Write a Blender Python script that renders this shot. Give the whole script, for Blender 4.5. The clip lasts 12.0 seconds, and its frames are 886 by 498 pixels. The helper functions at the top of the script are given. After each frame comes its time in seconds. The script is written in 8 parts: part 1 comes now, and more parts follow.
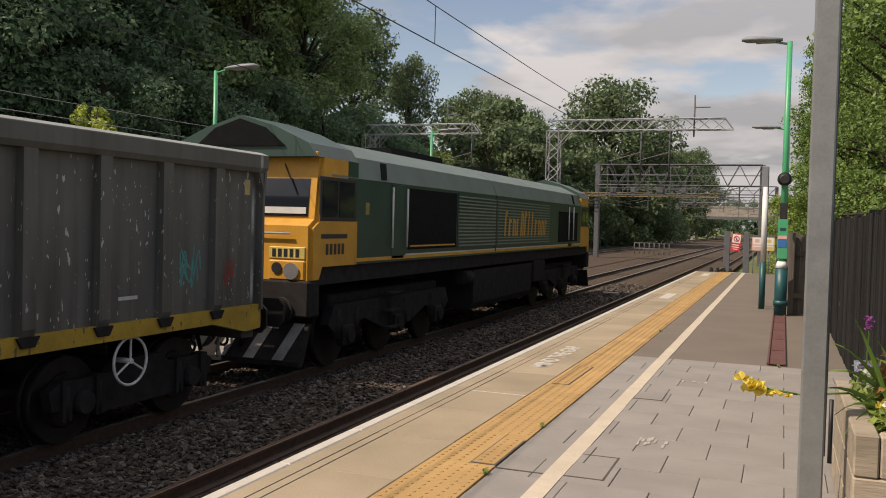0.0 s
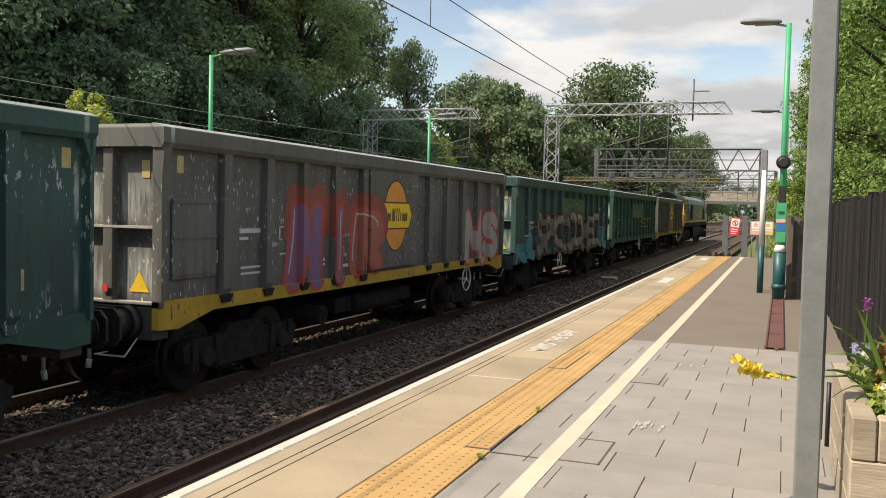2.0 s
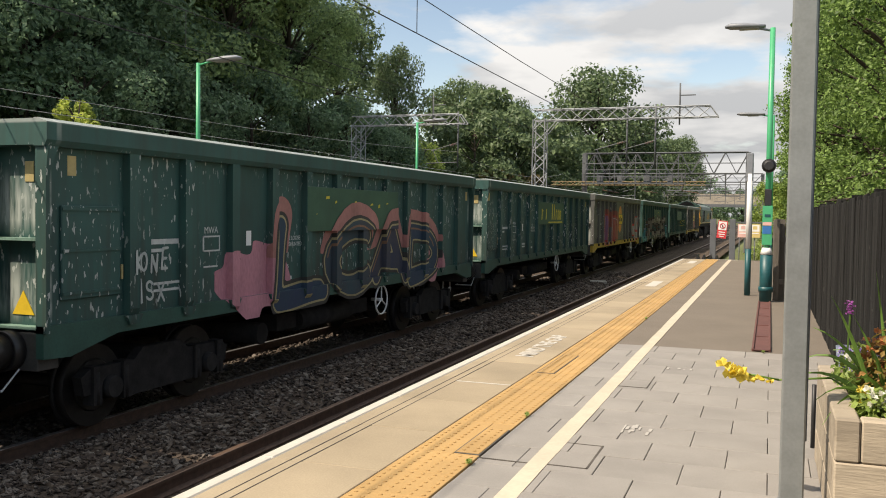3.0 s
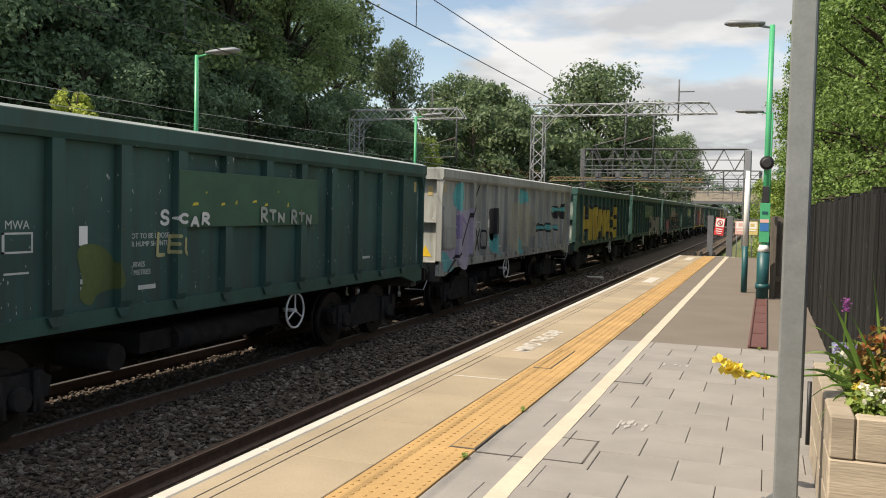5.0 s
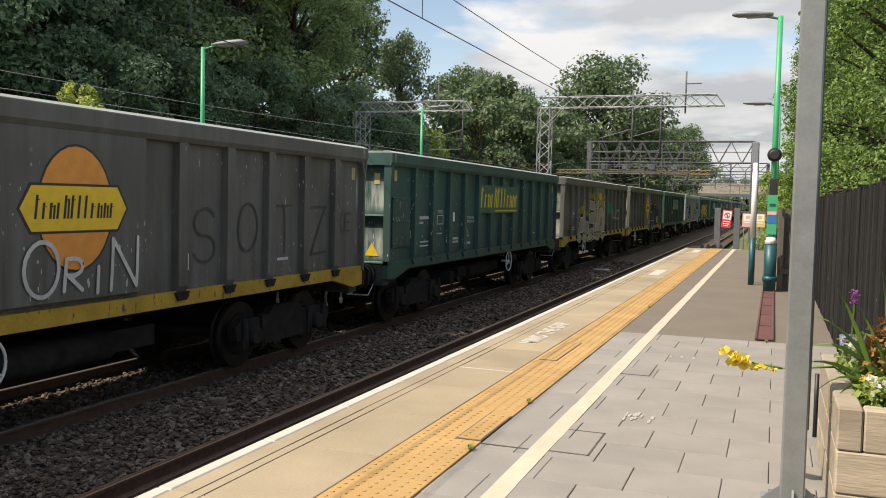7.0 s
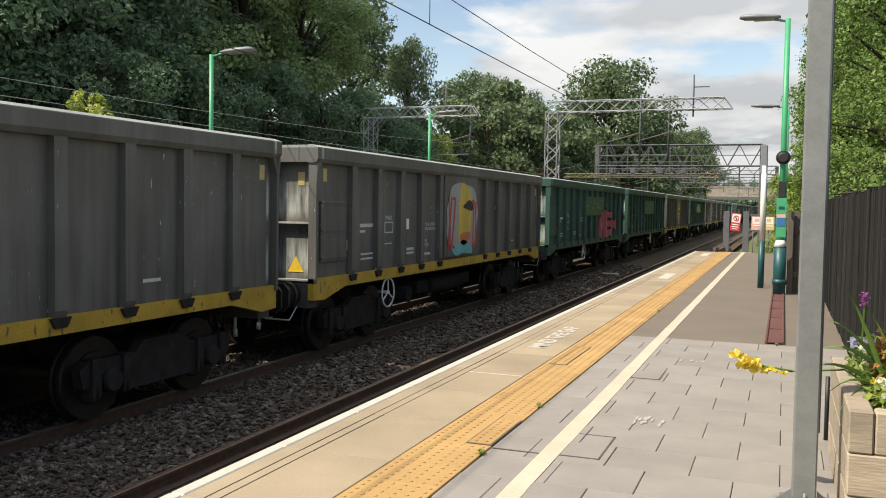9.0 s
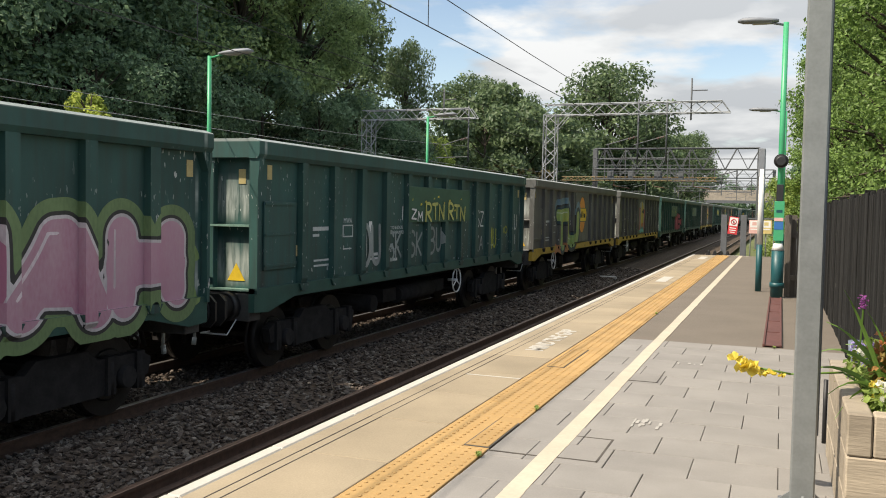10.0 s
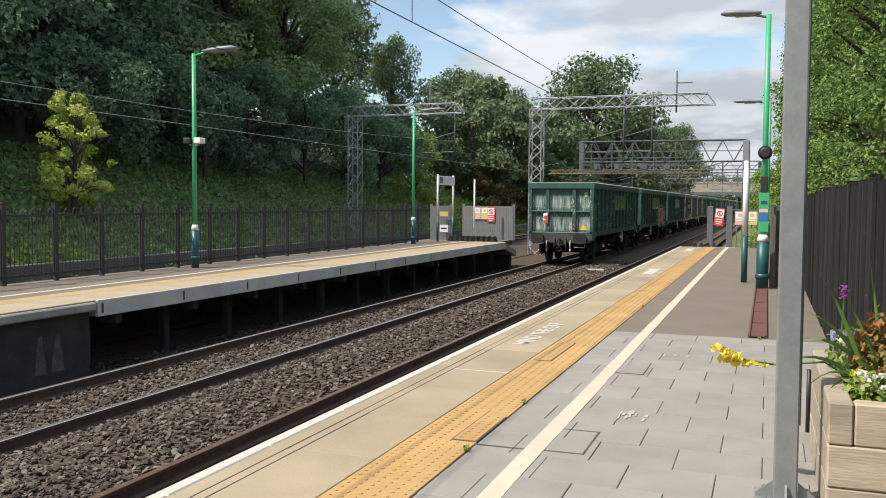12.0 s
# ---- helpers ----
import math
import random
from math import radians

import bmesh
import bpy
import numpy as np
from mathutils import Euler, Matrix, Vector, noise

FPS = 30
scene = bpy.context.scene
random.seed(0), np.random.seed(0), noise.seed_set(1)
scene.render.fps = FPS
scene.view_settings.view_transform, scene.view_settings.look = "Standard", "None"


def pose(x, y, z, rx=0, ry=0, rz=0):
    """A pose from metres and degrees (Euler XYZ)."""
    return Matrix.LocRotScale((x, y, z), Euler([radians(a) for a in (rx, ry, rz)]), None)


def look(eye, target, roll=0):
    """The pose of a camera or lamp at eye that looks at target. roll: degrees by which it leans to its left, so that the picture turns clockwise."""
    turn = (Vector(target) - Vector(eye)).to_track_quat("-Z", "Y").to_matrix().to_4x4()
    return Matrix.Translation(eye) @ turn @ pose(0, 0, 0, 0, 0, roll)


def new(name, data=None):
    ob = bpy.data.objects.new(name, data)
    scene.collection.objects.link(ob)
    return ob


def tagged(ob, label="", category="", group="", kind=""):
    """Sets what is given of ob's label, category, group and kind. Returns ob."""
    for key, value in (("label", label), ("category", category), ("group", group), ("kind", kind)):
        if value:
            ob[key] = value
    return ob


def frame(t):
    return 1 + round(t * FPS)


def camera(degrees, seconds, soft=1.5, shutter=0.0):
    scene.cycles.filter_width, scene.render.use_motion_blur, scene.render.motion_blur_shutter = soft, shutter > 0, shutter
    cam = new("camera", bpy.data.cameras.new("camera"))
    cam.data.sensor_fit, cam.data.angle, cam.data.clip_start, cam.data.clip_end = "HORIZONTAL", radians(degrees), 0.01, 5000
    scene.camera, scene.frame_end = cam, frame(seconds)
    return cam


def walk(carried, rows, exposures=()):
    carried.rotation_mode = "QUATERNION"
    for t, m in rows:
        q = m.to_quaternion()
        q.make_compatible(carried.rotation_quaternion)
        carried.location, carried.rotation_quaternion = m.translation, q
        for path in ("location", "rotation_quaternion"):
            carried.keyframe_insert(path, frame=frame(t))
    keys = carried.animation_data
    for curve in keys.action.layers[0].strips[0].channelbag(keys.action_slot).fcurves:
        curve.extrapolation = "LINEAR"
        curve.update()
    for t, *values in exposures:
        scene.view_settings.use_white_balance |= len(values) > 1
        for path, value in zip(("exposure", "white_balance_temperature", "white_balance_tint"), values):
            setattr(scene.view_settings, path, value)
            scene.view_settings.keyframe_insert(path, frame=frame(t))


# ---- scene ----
cam = camera(53.0, 12.0, 1.0)
EXPOSURES = [(0, 0.44, 7750, 19), (0.5, 0.82, 7700, 17), (1.0, 0.92, 7650, 15), (1.5, 0.95, 7650, 14), (6.0, 0.92, 7450, 13), (10.5, 0.98, 7200, 11), (11.3, 0.98, 6950, 10), (12, 0.92, 6800, 11)]
PATH = [
    (0, (7.901, -0.035, 2.433), (7.187, 1.832, 2.372), 1.5),
    (0.5, (7.886, 0.012, 2.425), (7.158, 1.873, 2.351), 1.6),
    (1, (7.891, 0.026, 2.421), (7.159, 1.885, 2.33), 1.4),
    (1.5, (7.901, 0.043, 2.416), (7.178, 1.905, 2.319), 1.5),
    (2, (7.91, 0.039, 2.414), (7.199, 1.906, 2.321), 1.3),
    (2.5, (7.916, 0.039, 2.417), (7.217, 1.911, 2.329), 0.9),
    (3, (7.932, 0.013, 2.427), (7.243, 1.889, 2.346), 0.8),
    (5, (7.932, 0.012, 2.424), (7.249, 1.889, 2.331), 1.3),
    (5.5, (7.921, 0.022, 2.416), (7.233, 1.897, 2.319), 1.1),
    (6, (7.914, 0.028, 2.414), (7.22, 1.901, 2.312), 0.9),
    (6.5, (7.927, 0.019, 2.417), (7.228, 1.89, 2.31), 1.0),
    (7, (7.93, 0.027, 2.416), (7.234, 1.899, 2.306), 1.3),
    (9, (7.931, 0.008, 2.417), (7.217, 1.874, 2.318), 0.9),
    (9.5, (7.934, 0.005, 2.417), (7.223, 1.871, 2.317), 0.9),
    (10, (7.924, 0.017, 2.41), (7.215, 1.885, 2.317), 1.1),
    (10.5, (7.927, 0.025, 2.412), (7.211, 1.89, 2.32), 1.0),
    (11, (7.931, 0.007, 2.417), (7.211, 1.871, 2.326), 0.9),
    (11.5, (7.942, -0.001, 2.417), (7.232, 1.867, 2.332), 0.5),
    (12, (7.95, 0.001, 2.417), (7.266, 1.878, 2.313), 0.4),
]
walk(cam, [(t, look(eye, target, roll)) for t, eye, target, roll in PATH], EXPOSURES)

# ---- light ----
SUN_DIR = Vector((-1.2, -1.0, 1.95)).normalized()      # towards the sun
world = bpy.data.worlds.new("sky")
scene.world = world
world.use_nodes = True
wn, wl = world.node_tree.nodes, world.node_tree.links
wn.clear()
sky = wn.new("ShaderNodeTexSky")
sky.sky_type, sky.sun_disc = "NISHITA", False
sky.sun_elevation = math.asin(SUN_DIR.z)
sky.sun_rotation = math.atan2(SUN_DIR.x, SUN_DIR.y)
sky.air_density, sky.dust_density = 1.0, 0.25
tc = wn.new("ShaderNodeTexCoord")
sep = wn.new("ShaderNodeSeparateXYZ")
wl.new(tc.outputs["Generated"], sep.inputs[0])
# clouds lie on a flat layer: direction divided by its height
zc = wn.new("ShaderNodeMath"); zc.operation = "MAXIMUM"; zc.inputs[1].default_value = 0.03
wl.new(sep.outputs["Z"], zc.inputs[0])
za = wn.new("ShaderNodeMath"); za.operation = "ADD"; za.inputs[1].default_value = 0.16
wl.new(zc.outputs[0], za.inputs[0])
dv = wn.new("ShaderNodeVectorMath"); dv.operation = "DIVIDE"
cb = wn.new("ShaderNodeCombineXYZ")
for i in range(3):
    wl.new(za.outputs[0], cb.inputs[i])
wl.new(tc.outputs["Generated"], dv.inputs[0]); wl.new(cb.outputs[0], dv.inputs[1])
mp = wn.new("ShaderNodeMapping")
mp.inputs["Location"].default_value = (0.35, 0.1, 0)
wl.new(dv.outputs[0], mp.inputs[0])
n1 = wn.new("ShaderNodeTexNoise"); n1.inputs["Scale"].default_value = 1.25; n1.inputs["Detail"].default_value = 9; n1.inputs["Roughness"].default_value = 0.55
wl.new(mp.outputs[0], n1.inputs["Vector"])
r1 = wn.new("ShaderNodeValToRGB")
r1.color_ramp.elements[0].position, r1.color_ramp.elements[1].position = 0.47, 0.57
# the cloud bank thickens towards the east and thins to blue over the line
az = wn.new("ShaderNodeMath"); az.operation = "DIVIDE"
wl.new(sep.outputs["X"], az.inputs[0]); wl.new(sep.outputs["Y"], az.inputs[1])
bank = wn.new("ShaderNodeMapRange"); bank.inputs[1].default_value, bank.inputs[2].default_value = -0.44, -0.26
bank.inputs[3].default_value, bank.inputs[4].default_value = -0.11, 0.10
wl.new(az.outputs[0], bank.inputs[0])
cover = wn.new("ShaderNodeMath"); cover.operation = "ADD"
wl.new(n1.outputs["Fac"], cover.inputs[0]); wl.new(bank.outputs[0], cover.inputs[1])
wl.new(cover.outputs[0], r1.inputs[0])
n2 = wn.new("ShaderNodeTexNoise"); n2.inputs["Scale"].default_value = 2.1; n2.inputs["Detail"].default_value = 7
wl.new(dv.outputs[0], n2.inputs["Vector"])
r2 = wn.new("ShaderNodeValToRGB")
r2.color_ramp.elements[0].position, r2.color_ramp.elements[1].position = 0.40, 0.60
r2.color_ramp.elements[0].color = (1.95, 2.20, 2.52, 1)
r2.color_ramp.elements[1].color = (3.0, 3.27, 3.58, 1)
wl.new(n2.outputs["Fac"], r2.inputs[0])
# clouds overhead are brighter than those near the horizon
zen = wn.new("ShaderNodeMapRange"); zen.inputs[3].default_value, zen.inputs[4].default_value = 0.92, 2.2
wl.new(sep.outputs["Z"], zen.inputs[0])
lit = wn.new("ShaderNodeVectorMath"); lit.operation = "SCALE"
wl.new(r2.outputs[0], lit.inputs[0]); wl.new(zen.outputs[0], lit.inputs["Scale"])
blue = wn.new("ShaderNodeVectorMath"); blue.operation = "SCALE"; blue.inputs["Scale"].default_value = 0.68
wl.new(sky.outputs[0], blue.inputs[0])
mx = wn.new("ShaderNodeMix"); mx.data_type = "RGBA"
wl.new(r1.outputs[0], mx.inputs["Factor"]); wl.new(blue.outputs[0], mx.inputs["A"]); wl.new(lit.outputs[0], mx.inputs["B"])
bg = wn.new("ShaderNodeBackground"); bg.inputs["Strength"].default_value = 0.13
wl.new(mx.outputs["Result"], bg.inputs[0])
wo = wn.new("ShaderNodeOutputWorld"); wl.new(bg.outputs[0], wo.inputs[0])

sun = new("sun", bpy.data.lights.new("sun", "SUN"))
sun.data.energy, sun.data.angle, sun.data.color = 3.2, radians(0.53), (1.0, 0.95, 0.86)
sun.matrix_world = look((0, 0, 60), Vector((0, 0, 60)) - SUN_DIR)

# ---- materials ----
MATS = {}


def mat(name, col, rough=0.7, metal=0.0, var=0.25, scale=6.0, bump=0.15, bump_scale=40.0, col2=None, spots=0.0, spot_col=(0.6, 0.6, 0.58), random_tint=0.0, stretch=None, spec=0.5):
    """A surface with two scales of colour variation, fine relief, and pale chips where asked."""
    if name in MATS:
        return MATS[name]
    m = bpy.data.materials.new(name)
    m.use_nodes = True
    n, l = m.node_tree.nodes, m.node_tree.links
    b = n["Principled BSDF"]
    b.inputs["Roughness"].default_value = rough
    b.inputs["Metallic"].default_value = metal
    b.inputs["Specular IOR Level"].default_value = spec
    t = n.new("ShaderNodeTexCoord")
    src = t.outputs["Object"]
    if random_tint:
        oi = n.new("ShaderNodeObjectInfo")
        sc = n.new("ShaderNodeMath"); sc.operation = "MULTIPLY"; sc.inputs[1].default_value = 37.0
        va = n.new("ShaderNodeVectorMath"); va.operation = "ADD"
        l.new(oi.outputs["Random"], sc.inputs[0]); l.new(src, va.inputs[0]); l.new(sc.outputs[0], va.inputs[1]); src = va.outputs[0]
    raw_src = src
    if stretch:
        q = n.new("ShaderNodeMapping"); q.inputs["Scale"].default_value = stretch
        l.new(src, q.inputs[0]); src = q.outputs[0]
    a = n.new("ShaderNodeTexNoise"); a.inputs["Scale"].default_value = scale; a.inputs["Detail"].default_value = 5
    l.new(src, a.inputs["Vector"])
    g = n.new("ShaderNodeTexNoise"); g.inputs["Scale"].default_value = bump_scale; g.inputs["Detail"].default_value = 4
    l.new(src, g.inputs["Vector"])
    mixf = n.new("ShaderNodeMath"); mixf.operation = "MULTIPLY_ADD"; mixf.inputs[1].default_value = 0.35
    l.new(g.outputs["Fac"], mixf.inputs[0])
    h = n.new("ShaderNodeMath"); h.operation = "MULTIPLY"; h.inputs[1].default_value = 0.65
    l.new(a.outputs["Fac"], h.inputs[0]); l.new(h.outputs[0], mixf.inputs[2])
    r = n.new("ShaderNodeValToRGB")
    e = r.color_ramp.elements
    e[0].position, e[1].position = 0.33, 0.67
    c2 = col2 or tuple(min(1, c * (1 + var)) for c in col)
    e[0].color = (*[c * (1 - var) for c in col], 1) if not col2 else (*col, 1)
    e[1].color = (*c2, 1)
    l.new(mixf.outputs[0], r.inputs[0])
    out = r.outputs[0]
    if random_tint:
        hs = n.new("ShaderNodeHueSaturation")
        mr = n.new("ShaderNodeMapRange"); mr.inputs[3].default_value = 1 - random_tint; mr.inputs[4].default_value = 1 + random_tint
        l.new(oi.outputs["Random"], mr.inputs[0]); l.new(mr.outputs[0], hs.inputs["Value"]); l.new(out, hs.inputs["Color"]); out = hs.outputs[0]
    if spots:
        sp = n.new("ShaderNodeTexNoise"); sp.inputs["Scale"].default_value = 7.0; sp.inputs["Detail"].default_value = 3
        qs = n.new("ShaderNodeMapping"); qs.inputs["Scale"].default_value = (2.2, 2.2, 0.7)
        l.new(raw_src, qs.inputs[0]); l.new(qs.outputs[0], sp.inputs["Vector"])
        rs = n.new("ShaderNodeValToRGB"); rs.color_ramp.elements[0].position = 1 - spots; rs.color_ramp.elements[1].position = 1.02 - spots
        l.new(sp.outputs["Fac"], rs.inputs[0])
        mm = n.new("ShaderNodeMix"); mm.data_type = "RGBA"; mm.inputs["B"].default_value = (*spot_col, 1)
        l.new(rs.outputs[0], mm.inputs["Factor"]); l.new(out, mm.inputs["A"]); out = mm.outputs["Result"]
    l.new(out, b.inputs["Base Color"])
    if bump:
        bp = n.new("ShaderNodeBump"); bp.inputs["Strength"].default_value = bump; bp.inputs["Distance"].default_value = 0.01
        l.new(g.outputs["Fac"], bp.inputs["Height"]); l.new(bp.outputs[0], b.inputs["Normal"])
    MATS[name] = m
    return m


STEEL = mat("galvanised steel", (0.225, 0.24, 0.24), 0.5, 0.3, 0.15, 9, 0.05, 60)
OLE = mat("weathered galvanised lattice", (0.36, 0.38, 0.40), 0.6, 0.2, 0.2, 3, 0)
OLE_DARK = mat("dull grey steelwork", (0.12, 0.128, 0.14), 0.7, 0.1, 0.2, 3, 0)
RUST = mat("rusty rail steel", (0.085, 0.05, 0.035), 0.75, 0.2, 0.35, 12, 0.2)
RAILTOP = mat("worn rail head", (0.45, 0.42, 0.40), 0.35, 0.85, 0.15, 8, 0.05)
BALLAST = mat("grey brown ballast", (0.024, 0.018, 0.014), 0.95, 0, 0.6, 12, 1.0, 18, col2=(0.135, 0.104, 0.080), spec=0.1)
COPING = mat("buff concrete coping slab", (0.295, 0.238, 0.160), 0.85, 0, 0.22, 1.1, 0.2, 90, random_tint=0.07)
WHITE = mat("worn white paint", (0.47, 0.44, 0.385), 0.7, 0, 0.12, 4, 0.1)
TACTILE = mat("buff yellow tactile paving", (0.405, 0.25, 0.095), 0.8, 0, 0.14, 2.2, 0.15, 90, random_tint=0.07)
PAVING = mat("grey concrete paving slab", (0.245, 0.229, 0.209), 0.85, 0, 0.13, 2.6, 0.15, 110, random_tint=0.04)
JOINT = mat("dark sanded joint", (0.075, 0.065, 0.055), 0.95, 0, 0.3, 8, 0.2)
ASPHALT = mat("worn grey brown asphalt", (0.150, 0.126, 0.100), 0.9, 0, 0.10, 1.4, 0.35, 150)
LINE = mat("cream painted line", (0.50, 0.43, 0.33), 0.7, 0, 0.10, 5, 0.1)
CONC = mat("stained concrete", (0.30, 0.29, 0.26), 0.85, 0, 0.25, 2.0, 0.2)
DARKBRICK = mat("very dark brick wall", (0.035, 0.032, 0.029), 0.9, 0, 0.4, 3.0, 0.4)
GREENPAINT = mat("bright green painted steel", (0.050, 0.361, 0.170), 0.4, 0, 0.08, 6, 0.02)
TEAL = mat("dark teal painted steel", (0.008, 0.075, 0.085), 0.45, 0, 0.15, 6, 0.03)
WHITEPAINT = mat("white painted steel", (0.75, 0.75, 0.73), 0.45, 0, 0.08, 6, 0.02)
LAMPGREY = mat("grey lamp housing", (0.20, 0.215, 0.24), 0.5, 0, 0.1, 6, 0.02)
BLACK = mat("black plastic", (0.02, 0.02, 0.022), 0.5, 0, 0.2, 6, 0.02)
IRON = mat("black painted iron railing", (0.022, 0.024, 0.027), 0.55, 0, 0.25, 6, 0.05)
FENCEWOOD = mat("black stained timber", (0.021, 0.021, 0.0205), 0.95, 0, 0.45, 3, 0.5, 30, stretch=(6, 6, 0.6), random_tint=0.45, spec=0.12, spots=0.26, spot_col=(0.22, 0.21, 0.19))
GREYWOOD = mat("grey weathered boards", (0.11, 0.096, 0.08), 0.9, 0, 0.3, 3, 0.4, 30, stretch=(6, 6, 0.6), random_tint=0.2)
SLEEPERWOOD = mat("pale weathered timber", (0.345, 0.290, 0.220), 0.85, 0, 0.24, 2, 0.3, 14, stretch=(0.8, 6, 6), random_tint=0.14, spots=0.27, spot_col=(0.13, 0.09, 0.055))
SOIL = mat("dark potting soil", (0.05, 0.035, 0.025), 0.95, 0, 0.4, 12, 0.6)
DRAIN = mat("red brown painted cover", (0.115, 0.045, 0.038), 0.8, 0, 0.25, 6, 0.2)
GRASS = mat("rough grass and earth", (0.075, 0.10, 0.03), 0.95, 0, 0.3, 0.8, 0.6, 12, col2=(0.13, 0.14, 0.05))
BARK = mat("dark bark", (0.055, 0.043, 0.032), 0.95, 0, 0.35, 5, 0.6, 20, stretch=(3, 3, 0.6))
PALISADE = mat("galvanised palisade", (0.17, 0.175, 0.175), 0.6, 0.1, 0.12, 4, 0.05)
REDSIGN = mat("red sign face", (0.62, 0.05, 0.06), 0.5, 0, 0.06, 6, 0)
YELLOWSIGN = mat("yellow sign face", (0.62, 0.49, 0.20), 0.5, 0, 0.06, 6, 0)
PINKSIGN = mat("faded pink sign face", (0.70, 0.42, 0.38), 0.5, 0, 0.06, 6, 0)
WHITESIGN = mat("white sign face", (0.78, 0.78, 0.76), 0.5, 0, 0.05, 6, 0)
BLUESIGN = mat("blue poster", (0.03, 0.16, 0.42), 0.5, 0, 0.1, 6, 0)
PALEWIRE = mat("pale weathered wire", (0.42, 0.43, 0.44), 0.5, 0.2, 0.1, 3, 0)
WIRE = mat("dark copper wire", (0.05, 0.05, 0.055), 0.6, 0.3, 0.1, 3, 0)
INSUL = mat("brown porcelain insulator", (0.16, 0.08, 0.05), 0.4, 0, 0.15, 6, 0)


def leaf_mat(name, dark, light, trans=0.25):
    """Leaves that vary clump by clump and let some light through."""
    m = bpy.data.materials.new(name)
    m.use_nodes = True
    n, l = m.node_tree.nodes, m.node_tree.links
    b = n["Principled BSDF"]
    b.inputs["Roughness"].default_value = 0.5
    b.inputs["Specular IOR Level"].default_value = 0.35
    g = n.new("ShaderNodeNewGeometry")
    t = n.new("ShaderNodeTexCoord")
    a = n.new("ShaderNodeTexNoise"); a.inputs["Scale"].default_value = 0.55; a.inputs["Detail"].default_value = 3
    l.new(t.outputs["Object"], a.inputs["Vector"])
    s = n.new("ShaderNodeMath"); s.operation = "MULTIPLY_ADD"; s.inputs[1].default_value = 0.55
    l.new(g.outputs["Random Per Island"], s.inputs[0])
    h = n.new("ShaderNodeMath"); h.operation = "MULTIPLY"; h.inputs[1].default_value = 0.5
    l.new(a.outputs["Fac"], h.inputs[0]); l.new(h.outputs[0], s.inputs[2])
    r = n.new("ShaderNodeValToRGB")
    r.color_ramp.elements[0].color, r.color_ramp.elements[1].color = (*dark, 1), (*light, 1)
    r.color_ramp.elements[0].position, r.color_ramp.elements[1].position = 0.1, 0.8
    l.new(s.outputs[0], r.inputs[0])
    l.new(r.outputs[0], b.inputs["Base Color"])
    tr = n.new("ShaderNodeBsdfTranslucent")
    l.new(r.outputs[0], tr.inputs[0])
    mxs = n.new("ShaderNodeMixShader"); mxs.inputs[0].default_value = trans
    l.new(b.outputs[0], mxs.inputs[1]); l.new(tr.outputs[0], mxs.inputs[2])
    l.new(mxs.outputs[0], n["Material Output"].inputs[0])
    return m


LEAF = leaf_mat("oak leaves", (0.042, 0.092, 0.056), (0.25, 0.37, 0.215), 0.48)
# the oak leaves again, sunlight put into a brighter colour
LEAF_SUN = leaf_mat("oak leaves toned as sunlit", (0.060, 0.125, 0.055), (0.42, 0.54, 0.24), 0.54)
LEAF_DULL = leaf_mat("dull distant leaves", (0.032, 0.066, 0.034), (0.195, 0.268, 0.128), 0.42)
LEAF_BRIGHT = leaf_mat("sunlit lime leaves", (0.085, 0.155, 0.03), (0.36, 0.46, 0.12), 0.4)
LEAF_FENCE = leaf_mat("mid green glossy leaves", (0.026, 0.068, 0.018), (0.28, 0.42, 0.12), 0.42)
LEAF_YELLOW = leaf_mat("yellow green leaves", (0.26, 0.36, 0.06), (0.66, 0.72, 0.20), 0.5)
LEAF_RED = leaf_mat("reddening leaves", (0.07, 0.085, 0.035), (0.26, 0.20, 0.09), 0.35)
LEAF_IVY = leaf_mat("ivy leaves", (0.090, 0.165, 0.070), (0.31, 0.45, 0.17), 0.5)


# ---- building helpers ----
def part(name, bm, material, parent=None, label=""):
    me = bpy.data.meshes.new(name)
    bm.to_mesh(me)
    bm.free()
    for m in (material if isinstance(material, (list, tuple)) else [material]):
        me.materials.append(m)
    ob = new(name, me)
    ob.parent = parent
    if label:
        tagged(ob, label)
    return ob


def shared(name, me, parent, m=None, material=None, label=""):
    ob = new(name, me)
    ob.parent = parent
    if m is not None:
        ob.matrix_basis = m
    if material:
        ob.material_slots[0].link = "OBJECT"
        ob.material_slots[0].material = material
    if label:
        tagged(ob, label)
    return ob


def thing(name, m, label, category, group="", kind=""):
    ob = new(name)
    ob.matrix_basis = m
    return tagged(ob, label, category, group, kind)


def bmn():
    return bmesh.new()


def box(bm, x0, x1, y0, y1, z0, z1, bevel=0.0, mi=0):
    vs = [bm.verts.new((x, y, z)) for z in (z0, z1) for y in (y0, y1) for x in (x0, x1)]
    fs = [bm.faces.new([vs[i] for i in f]) for f in ((0, 2, 3, 1), (4, 5, 7, 6), (0, 1, 5, 4), (2, 6, 7, 3), (0, 4, 6, 2), (1, 3, 7, 5))]
    for f in fs:
        f.material_index = mi
    if bevel:
        es = list({e for f in fs for e in f.edges})
        r = bmesh.ops.bevel(bm, geom=es, offset=bevel, segments=1, affect="EDGES", profile=0.5)
        for f in r["faces"]:
            f.material_index = mi
    return bm


